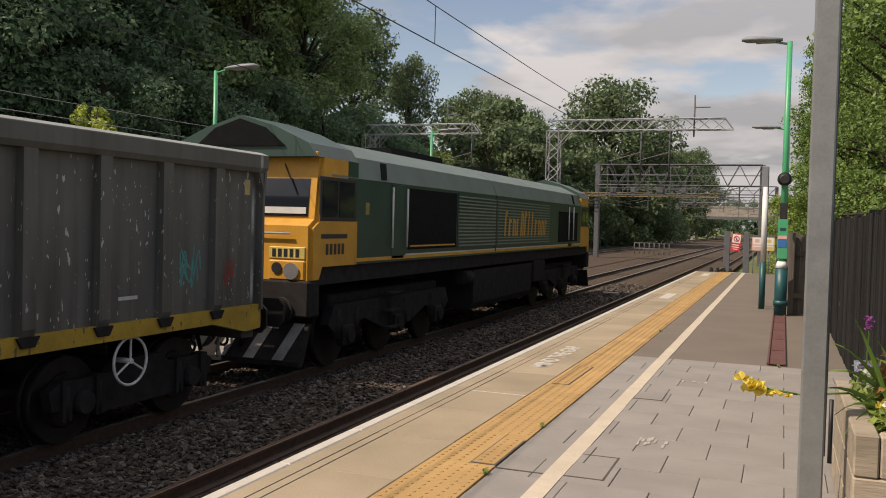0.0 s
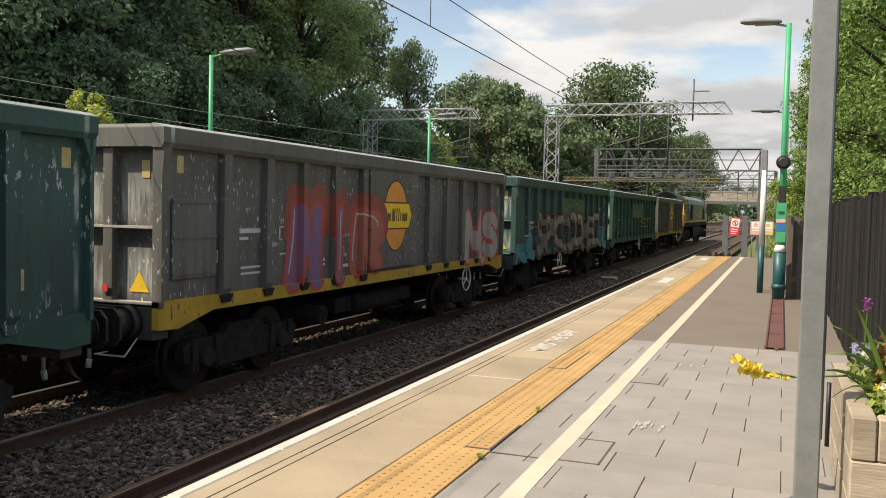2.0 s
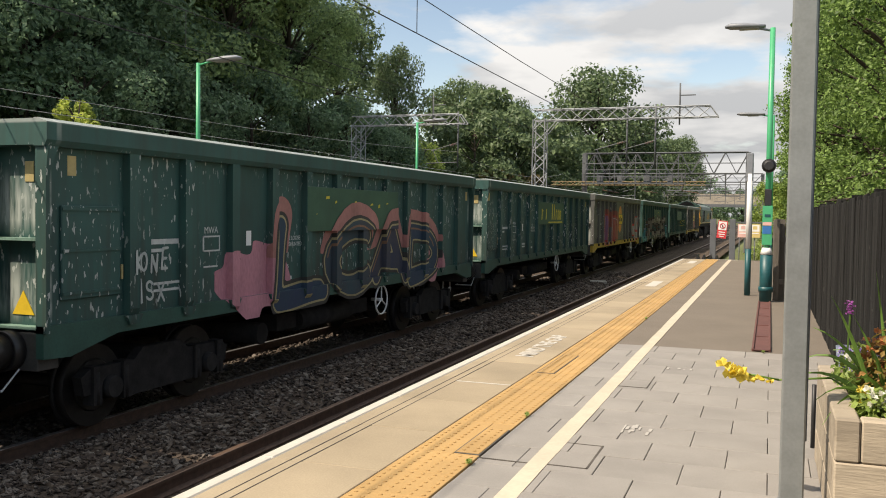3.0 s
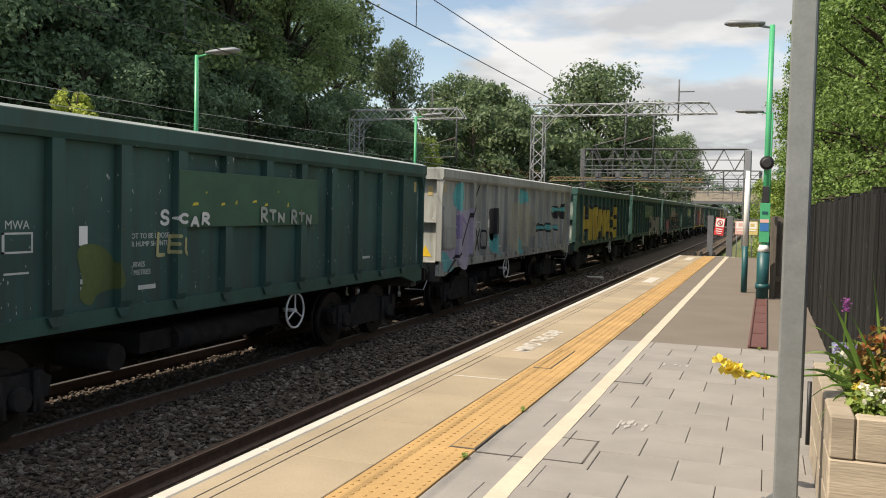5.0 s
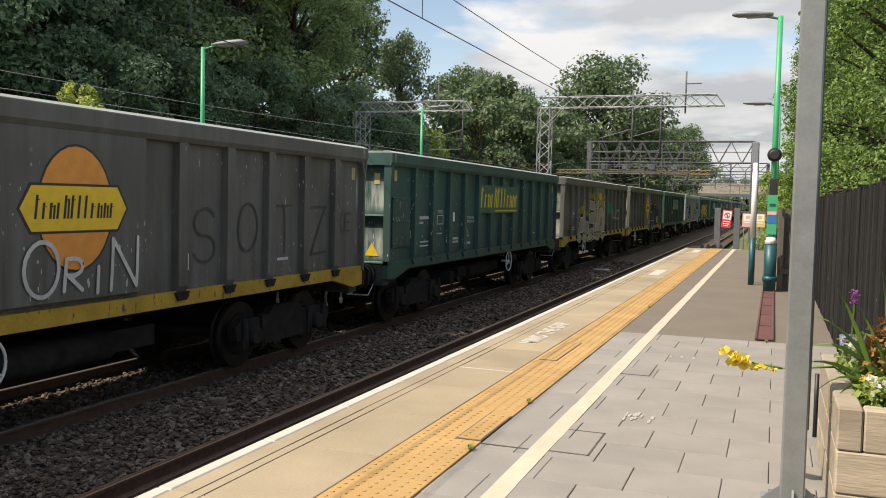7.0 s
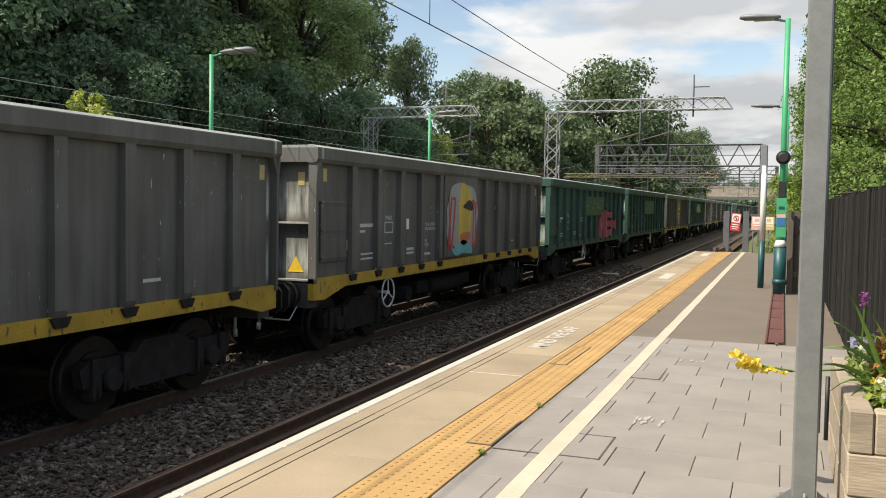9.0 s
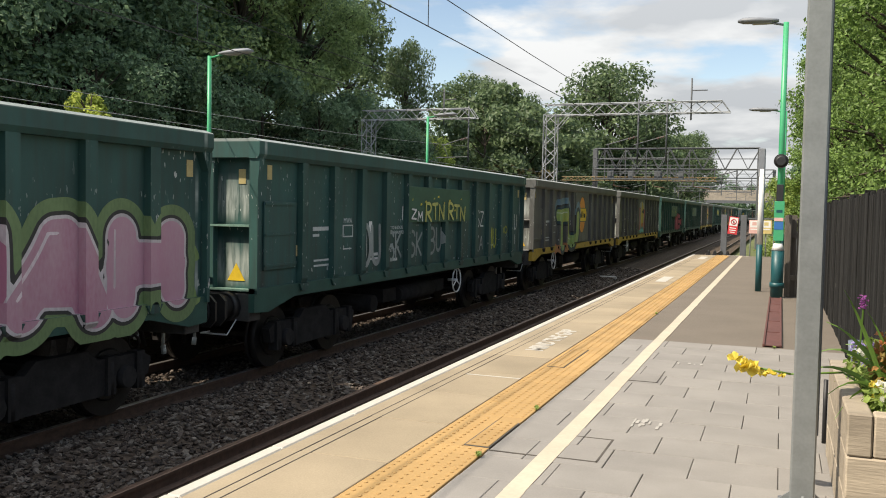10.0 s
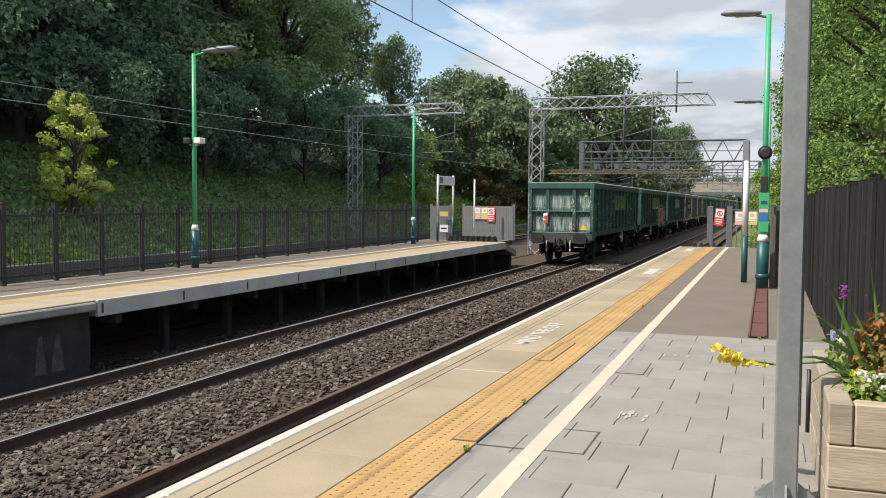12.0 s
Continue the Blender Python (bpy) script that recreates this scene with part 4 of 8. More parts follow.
def portal(y, x0, x1, h, depth, label):
    g = thing("signal_portal", pose(0, y, -0.4), label, "portal", "overhead line gantries")
    for x in (x0, x1):
        bm = bmn(); box(bm, x - 0.19, x + 0.19, -0.25, 0.25, 0, h, 0.02); part("leg", bm, OLE_DARK, g)
    bm = bmn(); 
    for z in (h - depth, h):
        for s in (-0.4, 0.4):
            tube(bm, (x0, s, z), (x1, s, z), 0.05, sides=4)
    n = int((x1 - x0) / 0.85)
    for k in range(n):
        a, b = x0 + (x1 - x0) * k / n, x0 + (x1 - x0) * (k + 1) / n
        for s in (-0.4, 0.4):
            tube(bm, (a, s, h if k % 2 else h - depth), (b, s, h - depth if k % 2 else h), 0.028, sides=4); tube(bm, (a, s, h - depth * 0.5), (b, s, h - depth * 0.5), 0.018, sides=4)
    part("truss", bm, OLE_DARK, g)
    for x in (-8.8, 0.2, 3.6):
        if x0 < x < x1:
            bm = bmn(); tube(bm, (x + 0.9, 0, h - depth), (x + 0.9, 0, 4.9), 0.06, sides=5); tube(bm, (x + 0.9, 0, 5.3), (x - 0.8, 0, 5.3), 0.04, sides=5); tube(bm, (x + 0.9, 0, 6.2), (x - 0.6, 0, 5.8), 0.04, sides=5)
            part("drop_arm", bm, OLE_DARK, g)
    return g


portal(75, -6.9, 6.2, 8.0, 1.7, "grey steel portal truss over the tracks")
portal(112, -13, 7.0, 8.0, 1.0, "grey steel portal further along the tracks")
portal(150, -13, 7.5, 8.0, 1.0, "distant steel portal over the tracks")
portal(190, -13, 7.5, 8.2, 1.0, "distant steel portal over the tracks")
# walkway and equipment on the first portal
wk = thing("portal_walkway", pose(-6.5, 73.6, 5.0), "dark grey walkway and equipment rack beside the portal", "walkway")
bm = bmn(); box(bm, 0, 8.0, -0.4, 0.4, 0, 0.1); part("deck", bm, OLE_DARK, wk)
for k in range(9):
    bm = bmn(); tube(bm, (k, -0.4, 0.1), (k, -0.4, 1.15), 0.03, sides=5); part("stanchion", bm, OLE_DARK, wk)
for z in (0.6, 1.15):
    bm = bmn(); tube(bm, (0, -0.4, z), (8, -0.4, z), 0.03, sides=5); part("handrail", bm, OLE_DARK, wk)
for k in range(5):
    bm = bmn(); tube(bm, (0.6 + k * 1.7, 0.3, -0.1), (0.6 + k * 1.7, 0.3, 2.4), 0.04, sides=5); part("hanger", bm, OLE_DARK, wk)
for k, (x, w) in enumerate(((0.9, 0.5), (2.6, 0.35), (4.7, 0.6), (6.6, 0.4))):
    bm = bmn(); box(bm, x, x + w, -0.2, 0.2, 0.1, 0.75, 0.02); part("equipment_case", bm, OLE_DARK, wk)
# rust coloured cross-beam
cbm = thing("cross_beam", pose(-9.6, 74.4, -0.4), "rusty lattice cross-beam hung below the portal", "beam")
bm = bmn(); lattice(bm, (0, 0, 5.48), (12.6, 0, 5.48), 0.30, 24, 0.022, (0, 1, 0)); part("beam", bm, mat("rusty steelwork", (0.26, 0.19, 0.10), 0.8, 0, 0.3), cbm)
for x in (2.6, 6.0, 9.4, 12.4):
    bm = bmn(); tube(bm, (x, 0.2, 5.3), (x, 0.2, 6.5), 0.04, sides=5); part("hanger", bm, OLE_DARK, cbm)
for x in (1.2, 4.4, 7.6, 10.8):
    bm = bmn(); insulator(bm, (x, 0, 4.9), (x, 0, 5.35)); tube(bm, (x, 0, 4.9), (x + 1.3, 0, 4.7), 0.03, sides=5); part("insulator", bm, INSUL, cbm)

hd = thing("handrail", pose(-6.0, 90, -0.3), "pale steel handrail standing between the tracks", "railing")
for z in (0.6, 1.15):
    bm = bmn(); tube(bm, (0, 0, z), (3.4, 0, z), 0.035, sides=6); part("rail", bm, PALISADE, hd)
for k in range(8):
    bm = bmn(); tube(bm, (k * 3.4 / 7, 0, 0), (k * 3.4 / 7, 0, 1.15), 0.035, sides=6); part("post", bm, PALISADE, hd)

# distant road bridge
br = thing("road_bridge", pose(0, 230, -0.4), "distant pale brick road bridge over the railway", "bridge")
bm = bmn(); box(bm, -26, 26, -4, 4, 5.6, 8.4); part("deck", bm, mat("pale bridge brick", (0.33, 0.29, 0.24), 0.9, 0, 0.2, 1.0), br)
bm = bmn(); box(bm, -26, 26, -4.3, -4.0, 5.2, 5.9); part("girder", bm, OLE_DARK, br)
for x in (-14, 7.6):
    bm = bmn(); box(bm, x, x + 1.6, -4, 4, 0, 5.6); part("pier", bm, MATS["pale bridge brick"], br)


def wire(x0, z_lo, z_hi, spans, label, r=0.0075, metal=WIRE):
    """A contact wire with its carrying wire, which sags between supports, and droppers."""
    w = thing("overhead_wire", pose(0, 0, 0), label, "overhead wire", "overhead wires", "structure")
    bm = bmn()
    for a, b in spans:
        tube(bm, (x0, a, z_lo), (x0, b, z_lo), r, sides=5)
    part("contact_wire", bm, metal, w)
    bm, bd = bmn(), bmn()
    for a, b in spans:
        n = 12
        p = [(x0, a + (b - a) * k / n, z_hi + 0.75 * (2 * k / n - 1) ** 2) for k in range(n + 1)]
        for q0, q1 in zip(p, p[1:]):
            tube(bm, q0, q1, r * 0.9, sides=5)
        for k in range(1, n, 2) if metal is WIRE else ():
            tube(bd, (x0, p[k][1], z_lo), p[k], 0.006, sides=4)
    part("carrying_wire", bm, metal, w); part("dropper", bd, metal, w)


wire(3.57, 4.75, 5.22, ((-14, 45.5), (45.5, 75), (75, 112), (112, 150), (150, 230)), "dark overhead contact wire above the near track")
wire(0.0, 4.75, 5.25, ((-14, 45.5), (45.5, 75), (75, 112), (112, 150), (150, 230)), "dark overhead contact wire above the train")
wire(-8.8, 4.75, 5.15, ((-14, 47.5), (47.5, 75), (75, 112), (112, 150), (150, 230)), "pale overhead contact wire behind the far platform", 0.009, PALEWIRE)

# ---- trees ----
def leaf_cloud(blobs, n, size, seed, flat=0.0):
    """Leaf quads, folded along the rib, spread over the outer part of a set of ellipsoids (centre, radii)."""
    r = np.random.default_rng(seed)
    vol = np.array([b[1][0] * b[1][1] + b[1][2] * b[1][0] for b in blobs]); vol = vol / vol.sum()
    idx = r.choice(len(blobs), n, p=vol)
    c = np.array([b[0] for b in blobs])[idx]; rad = np.array([b[1] for b in blobs])[idx]
    d = r.normal(size=(n, 3)); d /= np.linalg.norm(d, axis=1)[:, None]
    rr = 1 - 0.55 * r.random(n) ** 2.0 + 0.12 * r.normal(size=n)
    p = c + d * rad * rr[:, None]
    nn = d * 0.7 + r.normal(size=(n, 3)) * 0.55 + np.array([0, 0, 0.35]); nn /= np.linalg.norm(nn, axis=1)[:, None]
    t = np.cross(nn, r.normal(size=(n, 3))); t /= np.linalg.norm(t, axis=1)[:, None]
    b = np.cross(nn, t)
    s = size * r.uniform(0.6, 1.35, n)[:, None]
    v = np.stack([p - t * s * 0.5, p - b * s * 0.32 + nn * s * 0.10, p + t * s * 0.5, p + b * s * 0.32 + nn * s * 0.10], 1).reshape(-1, 3)
    f = np.arange(4 * n).reshape(-1, 4)
    f = np.concatenate([f[:, [0, 1, 2]], f[:, [0, 2, 3]]])
    return v, f


def mesh_np(name, v, f, material):
    me = bpy.data.meshes.new(name)
    me.from_pydata(v.tolist(), [], f.tolist())
    me.materials.append(material)
    return me


def tree_meshes(seed, h, r, n, size, material, low=0.3, lobes=26, lump=(0.24, 0.42)):
    q = random.Random(seed)
    bm = bmn()
    th = h * 0.55
    tube(bm, (0, 0, -0.5), (0.1, 0.05, th * 0.5), 0.028 * h, 0.02 * h, 8); tube(bm, (0.1, 0.05, th * 0.5), (0, 0.1, h * 0.85), 0.02 * h, 0.005 * h, 7)
    blobs = []
    for k in range(lobes):
        a = q.uniform(0, 6.28)
        z = h * q.uniform(low, 0.97)
        u = (z / h - low) / (1 - low)
        reach = r * (0.45 + 0.75 * math.sin(math.pi * min(1, 0.18 + u * 0.82)) ** 0.8) * q.uniform(0.35, 0.85)
        c = Vector((math.cos(a) * reach, math.sin(a) * reach, z))
        s = r * q.uniform(*lump)
        blobs.append((tuple(c), (s, s, s * q.uniform(0.6, 0.85))))
        z0 = max(h * 0.15, z - reach * 0.9)
        st = Vector((0.05, 0.05, min(z0, h * 0.8)))
        mid = st.lerp(c, 0.55) + Vector((0, 0, 0.08 * h * q.random()))
        tube(bm, st, mid, 0.009 * h, 0.005 * h, 5, caps=False); tube(bm, mid, c, 0.005 * h, 0.002 * h, 4, caps=False)
    v, f = leaf_cloud(blobs, n, size, seed)
    return mesh_of("trunk", bm, BARK), mesh_np("crown", v, f, material)


def plant_tree(meshes, x, y, s, label, group="", rz=None, name="tree", z=None, sz=None):
    t = thing(name, pose(x, y, ground_height(x, y) if z is None else z, 0, 0, random.uniform(0, 360) if rz is None else rz) , label, name, group)
    t.scale = (s, s, sz or s)
    shared("trunk", meshes[0], t)
    shared("crown", meshes[1], t)
    return t


T_BIG = [tree_meshes(11 + k, 15, 5.2, 22000, 0.235, LEAF, 0.20, 44, (0.18, 0.36)) for k in range(3)]
T_FAR = [tree_meshes(31 + k, 15, 5.5, 22000, 0.36, LEAF_DULL, 0.05, 70, (0.22, 0.40)) for k in range(2)]
T_HORIZON = tree_meshes(35, 15, 5.5, 5000, 0.7, LEAF, 0.05, 46)
T_BUSH = [tree_meshes(51 + k, 5, 2.3, 5600, 0.19, LEAF, 0.08, 20) for k in range(2)]
# edge trees take the brightened leaves in place of sun on their crowns
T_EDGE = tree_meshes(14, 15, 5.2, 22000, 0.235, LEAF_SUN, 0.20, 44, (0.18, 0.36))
T_YEL = tree_meshes(61, 5, 1.55, 5000, 0.17, LEAF_YELLOW, 0.14, 56, (0.12, 0.27))
T_RED = tree_meshes(62, 5, 2.0, 3600, 0.28, LEAF_RED, 0.1, 18)
T_LIME = [tree_meshes(71 + k, 14, 4.4, 36000, 0.15, LEAF_FENCE, 0.06, 130, (0.10, 0.24)) for k in range(2)]
T_LIME_FAR = tree_meshes(74, 14, 4.4, 11000, 0.27, LEAF_FENCE, 0.06, 110, (0.10, 0.24))
T_LOW = tree_meshes(77, 5, 2.2, 6000, 0.16, LEAF_BRIGHT, 0.06, 40, (0.16, 0.30))
T_MID = tree_meshes(81, 5, 2.4, 5000, 0.26, LEAF_DULL, 0.08, 20)

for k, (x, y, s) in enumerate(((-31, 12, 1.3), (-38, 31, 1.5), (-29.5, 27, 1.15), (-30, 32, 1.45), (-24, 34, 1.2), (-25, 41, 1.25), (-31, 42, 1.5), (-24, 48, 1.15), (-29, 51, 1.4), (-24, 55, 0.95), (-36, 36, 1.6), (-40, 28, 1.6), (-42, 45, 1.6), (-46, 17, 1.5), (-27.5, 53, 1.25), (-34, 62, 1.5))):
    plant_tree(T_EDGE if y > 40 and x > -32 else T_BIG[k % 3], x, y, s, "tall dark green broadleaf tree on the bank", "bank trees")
for k, (x, y, s) in enumerate(((-21, 17, 1.0), (-20, 22, 1.1), (-20, 31, 1.2), (-21, 36, 1.3), (-20, 40, 1.1), (-20.5, 45, 1.3), (-19.5, 50, 1.2), (-20, 56, 1.3), (-19.5, 61, 1.2), (-22, 68, 1.1))):
    plant_tree(T_BUSH[k % 2], x, y, s, "dark green bushy undergrowth on the bank", "bank bushes", name="bush")
plant_tree(T_YEL, -17.5, 27.7, 0.98, "young yellow-green sapling lit by the sun", name="sapling")
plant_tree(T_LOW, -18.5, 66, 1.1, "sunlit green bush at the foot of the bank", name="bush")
plant_tree(T_RED, -16.5, 80, 1.1, "reddening bush beside the line", name="bush")
plant_tree(T_RED, -15.5, 88, 1.2, "reddening bush beside the line", name="bush")
for k, (x, y, s) in enumerate(((-14.5, 90, 1.0), (-14, 92, 1.3), (-13.5, 100, 1.4), (-14, 110, 1.6))):
    plant_tree(T_MID, x, y, s, "green bush beside the line", "lineside bushes", name="bush")
for k, (x, y, s, sz) in enumerate(((-24.8, 76, 0.5, 0.85), (-28, 112, 0.56, 1.08), (-24.2, 114, 0.56, 1.0), (-20.6, 122, 0.52, 0.92), (-14.6, 124, 1.55, 1.5), (-11.2, 134, 1.0, 1.1), (-14, 200, 1.2, 1.3), (-15, 240, 1.4, 1.5), (-20, 280, 1.5, 1.5), (-38, 90, 1.2, 1.2), (-36, 125, 1.2, 1.3))):
    plant_tree(T_FAR[k % 2], x, y, s, "green broadleaf tree in the middle distance", "distant trees", sz=sz)
for k, (x, y, s) in enumerate(((13.8, 27, 1.05), (13.2, 34, 1.0), (13.5, 42, 1.1), (13.8, 51, 1.1), (13.4, 61, 1.05), (13.4, 72, 1.0), (13.6, 85, 0.9), (14, 100, 0.85), (14.5, 118, 0.8), (20, 48, 1.4), (15, 140, 0.7), (16, 170, 0.8), (12.0, 53, 0.95), (12.2, 66, 1.1))):
    plant_tree(T_LIME_FAR if y > 60 else T_LIME[k % 2], x, y, s, "dense green tree behind the platform fence, sunlit in patches", "fence trees")
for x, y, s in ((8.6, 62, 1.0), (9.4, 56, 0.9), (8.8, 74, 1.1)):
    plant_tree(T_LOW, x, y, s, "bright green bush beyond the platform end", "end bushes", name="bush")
for k, x in enumerate((-60, -48, -38, -28, -20, 16, 26, 38, 50)):
    plant_tree(T_HORIZON, x, 330 + 12 * (k % 3), 1.6, "distant green tree on the horizon", "horizon trees", sz=1.3)

for k, (x, y, s) in enumerate(((-24, 16, 1.7), (-29, 21, 1.9), (-27, 28, 1.9), (-26, 34, 1.9), (-28, 39, 2.0), (-26, 45, 1.9), (-27, 51, 1.9), (-26, 57, 1.8), (-33, 20, 2.2), (-34, 30, 2.2), (-34, 41, 2.2), (-33, 50, 2.2), (-32, 60, 2.0), (-34, 35, 2.6), (-30, 30, 2.4), (-36, 26, 2.6), (-22.5, 30, 1.6), (-22.5, 38, 1.7))):
    plant_tree(T_BUSH[k % 2], x, y, s, "dense dark thicket under the tall trees", "thickets", name="bush")
bm = bmn(); box(bm, -12.75, -12.5, 4, 90, -0.5, 0.5, 0.02)
tagged(part("retaining_wall", bm, mat("mossy dark concrete", (0.12, 0.12, 0.10), 0.9, 0, 0.35, 1.5, 0.3)), "low stained concrete wall at the foot of the bank", "wall", kind="structure")

for k, (x, y, s) in enumerate(((-19, 82, 1.9), (-17.5, 90, 2.0), (-20, 96, 2.2), (-17, 101, 2.2), (-20, 108, 2.6), (-16.5, 112, 2.3), (-22, 90, 2.3), (-24, 102, 2.4), (-14.5, 118, 2.3), (-12.8, 140, 2.4), (-12.6, 160, 2.6), (-23, 70, 1.1))):
    plant_tree(T_MID, x, y, s, "leafy green thicket beside the line", "lineside thickets", name="bush")

for k, (x, y) in enumerate(((-12, 400), (-4, 420), (4, 410), (12, 400))):
    plant_tree(T_HORIZON, x, y, 1.0, "distant green tree beyond the bridge", "horizon trees")

# ivy and brambles over the bank
r = np.random.default_rng(5)
n = 42000
bx = -12.2 - 10.5 * r.random(n); by = 12 + 78 * r.random(n) ** 1.2
bz = np.array([ground_height(a, b) for a, b in zip(bx, by)]) + 0.05 + 0.45 * r.random(n) ** 2 * (0.6 + 0.8 * np.sin(bx * 1.7) * np.sin(by * 1.1)).clip(0.2)
v, f = leaf_cloud([((0, 0, 0), (1, 1, 1))], n, 0.26, 9)
v = v.reshape(-1, 4, 3); v = v - v.mean(1, keepdims=True) + np.stack([bx, by, bz], 1)[:, None, :]
ivy = new("bank_cover", mesh_np("bank_cover", v.reshape(-1, 3), f, LEAF_IVY))
# rough grass, its light colour standing in for sun on the slope
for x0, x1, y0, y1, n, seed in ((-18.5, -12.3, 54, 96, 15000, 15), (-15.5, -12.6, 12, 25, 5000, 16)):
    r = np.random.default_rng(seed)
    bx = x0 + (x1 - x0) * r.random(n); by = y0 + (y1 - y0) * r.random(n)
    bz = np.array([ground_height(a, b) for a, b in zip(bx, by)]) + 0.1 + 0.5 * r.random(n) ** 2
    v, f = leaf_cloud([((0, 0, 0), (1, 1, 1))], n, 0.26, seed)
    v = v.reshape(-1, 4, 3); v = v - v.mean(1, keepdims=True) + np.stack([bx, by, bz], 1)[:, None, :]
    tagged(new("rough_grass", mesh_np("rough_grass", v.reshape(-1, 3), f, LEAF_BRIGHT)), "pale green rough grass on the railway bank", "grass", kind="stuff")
tagged(ivy, "ivy and brambles covering the railway bank", "undergrowth", kind="stuff")

# ---- wagons ----
WL = 13.13       # body length
HW = 1.33        # half width over ribs
XC = 0.07
GREEN = (0.030, 0.088, 0.078)
GREY = (0.120, 0.122, 0.113)
PALE = (0.34, 0.35, 0.33)


def paint_mat(wagon, name, base, dirt=(0.045, 0.036, 0.028), specks=0.30):
    """Wagon paint: faded, with dirt streaks running down, and pale chips."""
    m = bpy.data.materials.new(name)
    m.use_nodes = True
    n, l = m.node_tree.nodes, m.node_tree.links
    b = n["Principled BSDF"]; b.inputs["Roughness"].default_value = 0.55
    b.inputs["Specular IOR Level"].default_value = 0.35
    t = n.new("ShaderNodeTexCoord")
    t.object = wagon
    obj = t.outputs["Object"]
    sepn = n.new("ShaderNodeSeparateXYZ"); l.new(obj, sepn.inputs[0])

    def math_(op, a, b_=None, c=None):
        q = n.new("ShaderNodeMath"); q.operation = op
        for i, s in enumerate((a, b_, c)):
            if s is None:
                continue
            if isinstance(s, (int, float)):
                q.inputs[i].default_value = s
            else:
                l.new(s, q.inputs[i])
        return q.outputs[0]

    def noise_(scale, detail, vec, rough=0.5):
        q = n.new("ShaderNodeTexNoise"); q.inputs["Scale"].default_value = scale; q.inputs["Detail"].default_value = detail; q.inputs["Roughness"].default_value = rough
        l.new(vec, q.inputs["Vector"]); return q.outputs["Fac"]

    def mapping(scale, loc=(0, 0, 0)):
        q = n.new("ShaderNodeMapping"); q.inputs["Scale"].default_value = scale; q.inputs["Location"].default_value = loc
        l.new(obj, q.inputs[0]); return q.outputs[0]

    def mix(fac, a, b_):
        q = n.new("ShaderNodeMix"); q.data_type = "RGBA"
        l.new(fac, q.inputs["Factor"])
        for s, k in ((a, "A"), (b_, "B")):
            if isinstance(s, tuple):
                q.inputs[k].default_value = (*s, 1)
            else:
                l.new(s, q.inputs[k])
        return q.outputs["Result"]

    def step(val, lo, hi):
        q = n.new("ShaderNodeMapRange"); q.inputs[1].default_value = lo; q.inputs[2].default_value = hi
        l.new(val, q.inputs[0]); return q.outputs[0]

    sh = (random.uniform(-50, 50), random.uniform(-50, 50), random.uniform(-50, 50))
    big = noise_(0.9, 4, mapping((1, 1, 1), sh))
    col = mix(step(big, 0.3, 0.7), tuple(c * 0.78 for c in base), tuple(c * 1.22 for c in base))
    # grime running down, heavier at the foot
    streak = noise_(2.0, 5, mapping((3.5, 3.5, 0.25), sh), 0.6)
    foot = step(sepn.outputs["Z"], 2.3, 0.9)
    g = math_("MULTIPLY", step(streak, 0.42, 0.72), math_("MULTIPLY_ADD", foot, 0.45, 0.38))
    col = mix(g, col, dirt)
    # pale scratches and chips
    ch = noise_(7.5, 2, mapping((3.0, 3.0, 1.1), sh))
    zone = noise_(0.7, 2, mapping((1, 1, 1), (sh[1], sh[2], sh[0])))
    chip = math_("MULTIPLY", math_("MULTIPLY", step(ch, 1 - specks, 1.015 - specks), step(zone, 0.42, 0.55)), step(sepn.outputs["Z"], 3.06, 3.0))
    col = mix(chip, col, (0.42, 0.45, 0.43))
    # scraped, bleached streaks on the end plates
    ends = step(math_("ABSOLUTE", math_("SUBTRACT", sepn.outputs["Y"], WL / 2)), WL / 2 - 0.18, WL / 2 - 0.16)
    inset = step(math_("ABSOLUTE", math_("SUBTRACT", sepn.outputs["Y"], WL / 2)), WL / 2 - 0.10, WL / 2 - 0.12)
    run = noise_(1.0, 4, mapping((11, 0.2, 1.1), sh), 0.65)
    tier = math_("FRACT", math_("DIVIDE", math_("SUBTRACT", sepn.outputs["Z"], 1.255), 0.87))
    band = math_("MULTIPLY", step(tier, 0.02, 0.2), step(tier, 0.82, 0.45))
    scrape = math_("MULTIPLY", math_("MULTIPLY", math_("MULTIPLY", ends, inset), band), step(run, 0.36, 0.62))
    col = mix(math_("MULTIPLY", scrape, 0.85), col, (0.46, 0.50, 0.46))
    # top edge mixed paler to stand for sun catching the rim
    rim = math_("MULTIPLY", step(sepn.outputs["Z"], 3.238, 3.256), math_("MULTIPLY_ADD", big, 0.5, 0.35))
    col = mix(rim, col, (0.42, 0.45, 0.43))
    l.new(col, b.inputs["Base Color"])
    bp = n.new("ShaderNodeBump"); bp.inputs["Strength"].default_value = 0.15; bp.inputs["Distance"].default_value = 0.01
    l.new(noise_(12, 4, obj), bp.inputs["Height"]); l.new(bp.outputs[0], b.inputs["Normal"])
    return m


HEADST = mat("grimy grey headstock", (0.06, 0.057, 0.052), 0.75, 0.1, 0.3, 5, 0.15)
UNDER = mat("sooty underframe", (0.028, 0.026, 0.025), 0.9, 0, 0.35, 6, 0.2, spec=0.12)
WHEELM = mat("dark steel wheel", (0.032, 0.028, 0.025), 0.6, 0.5, 0.3, 6, 0.1)
SILLY = mat("grubby yellow sill", (0.42, 0.27, 0.03), 0.6, 0, 0.25, 3, 0.1, spots=0.36, spot_col=(0.12, 0.09, 0.05))
SILLG = mat("dark green sill", (0.02, 0.075, 0.058), 0.6, 0, 0.25, 3, 0.1)
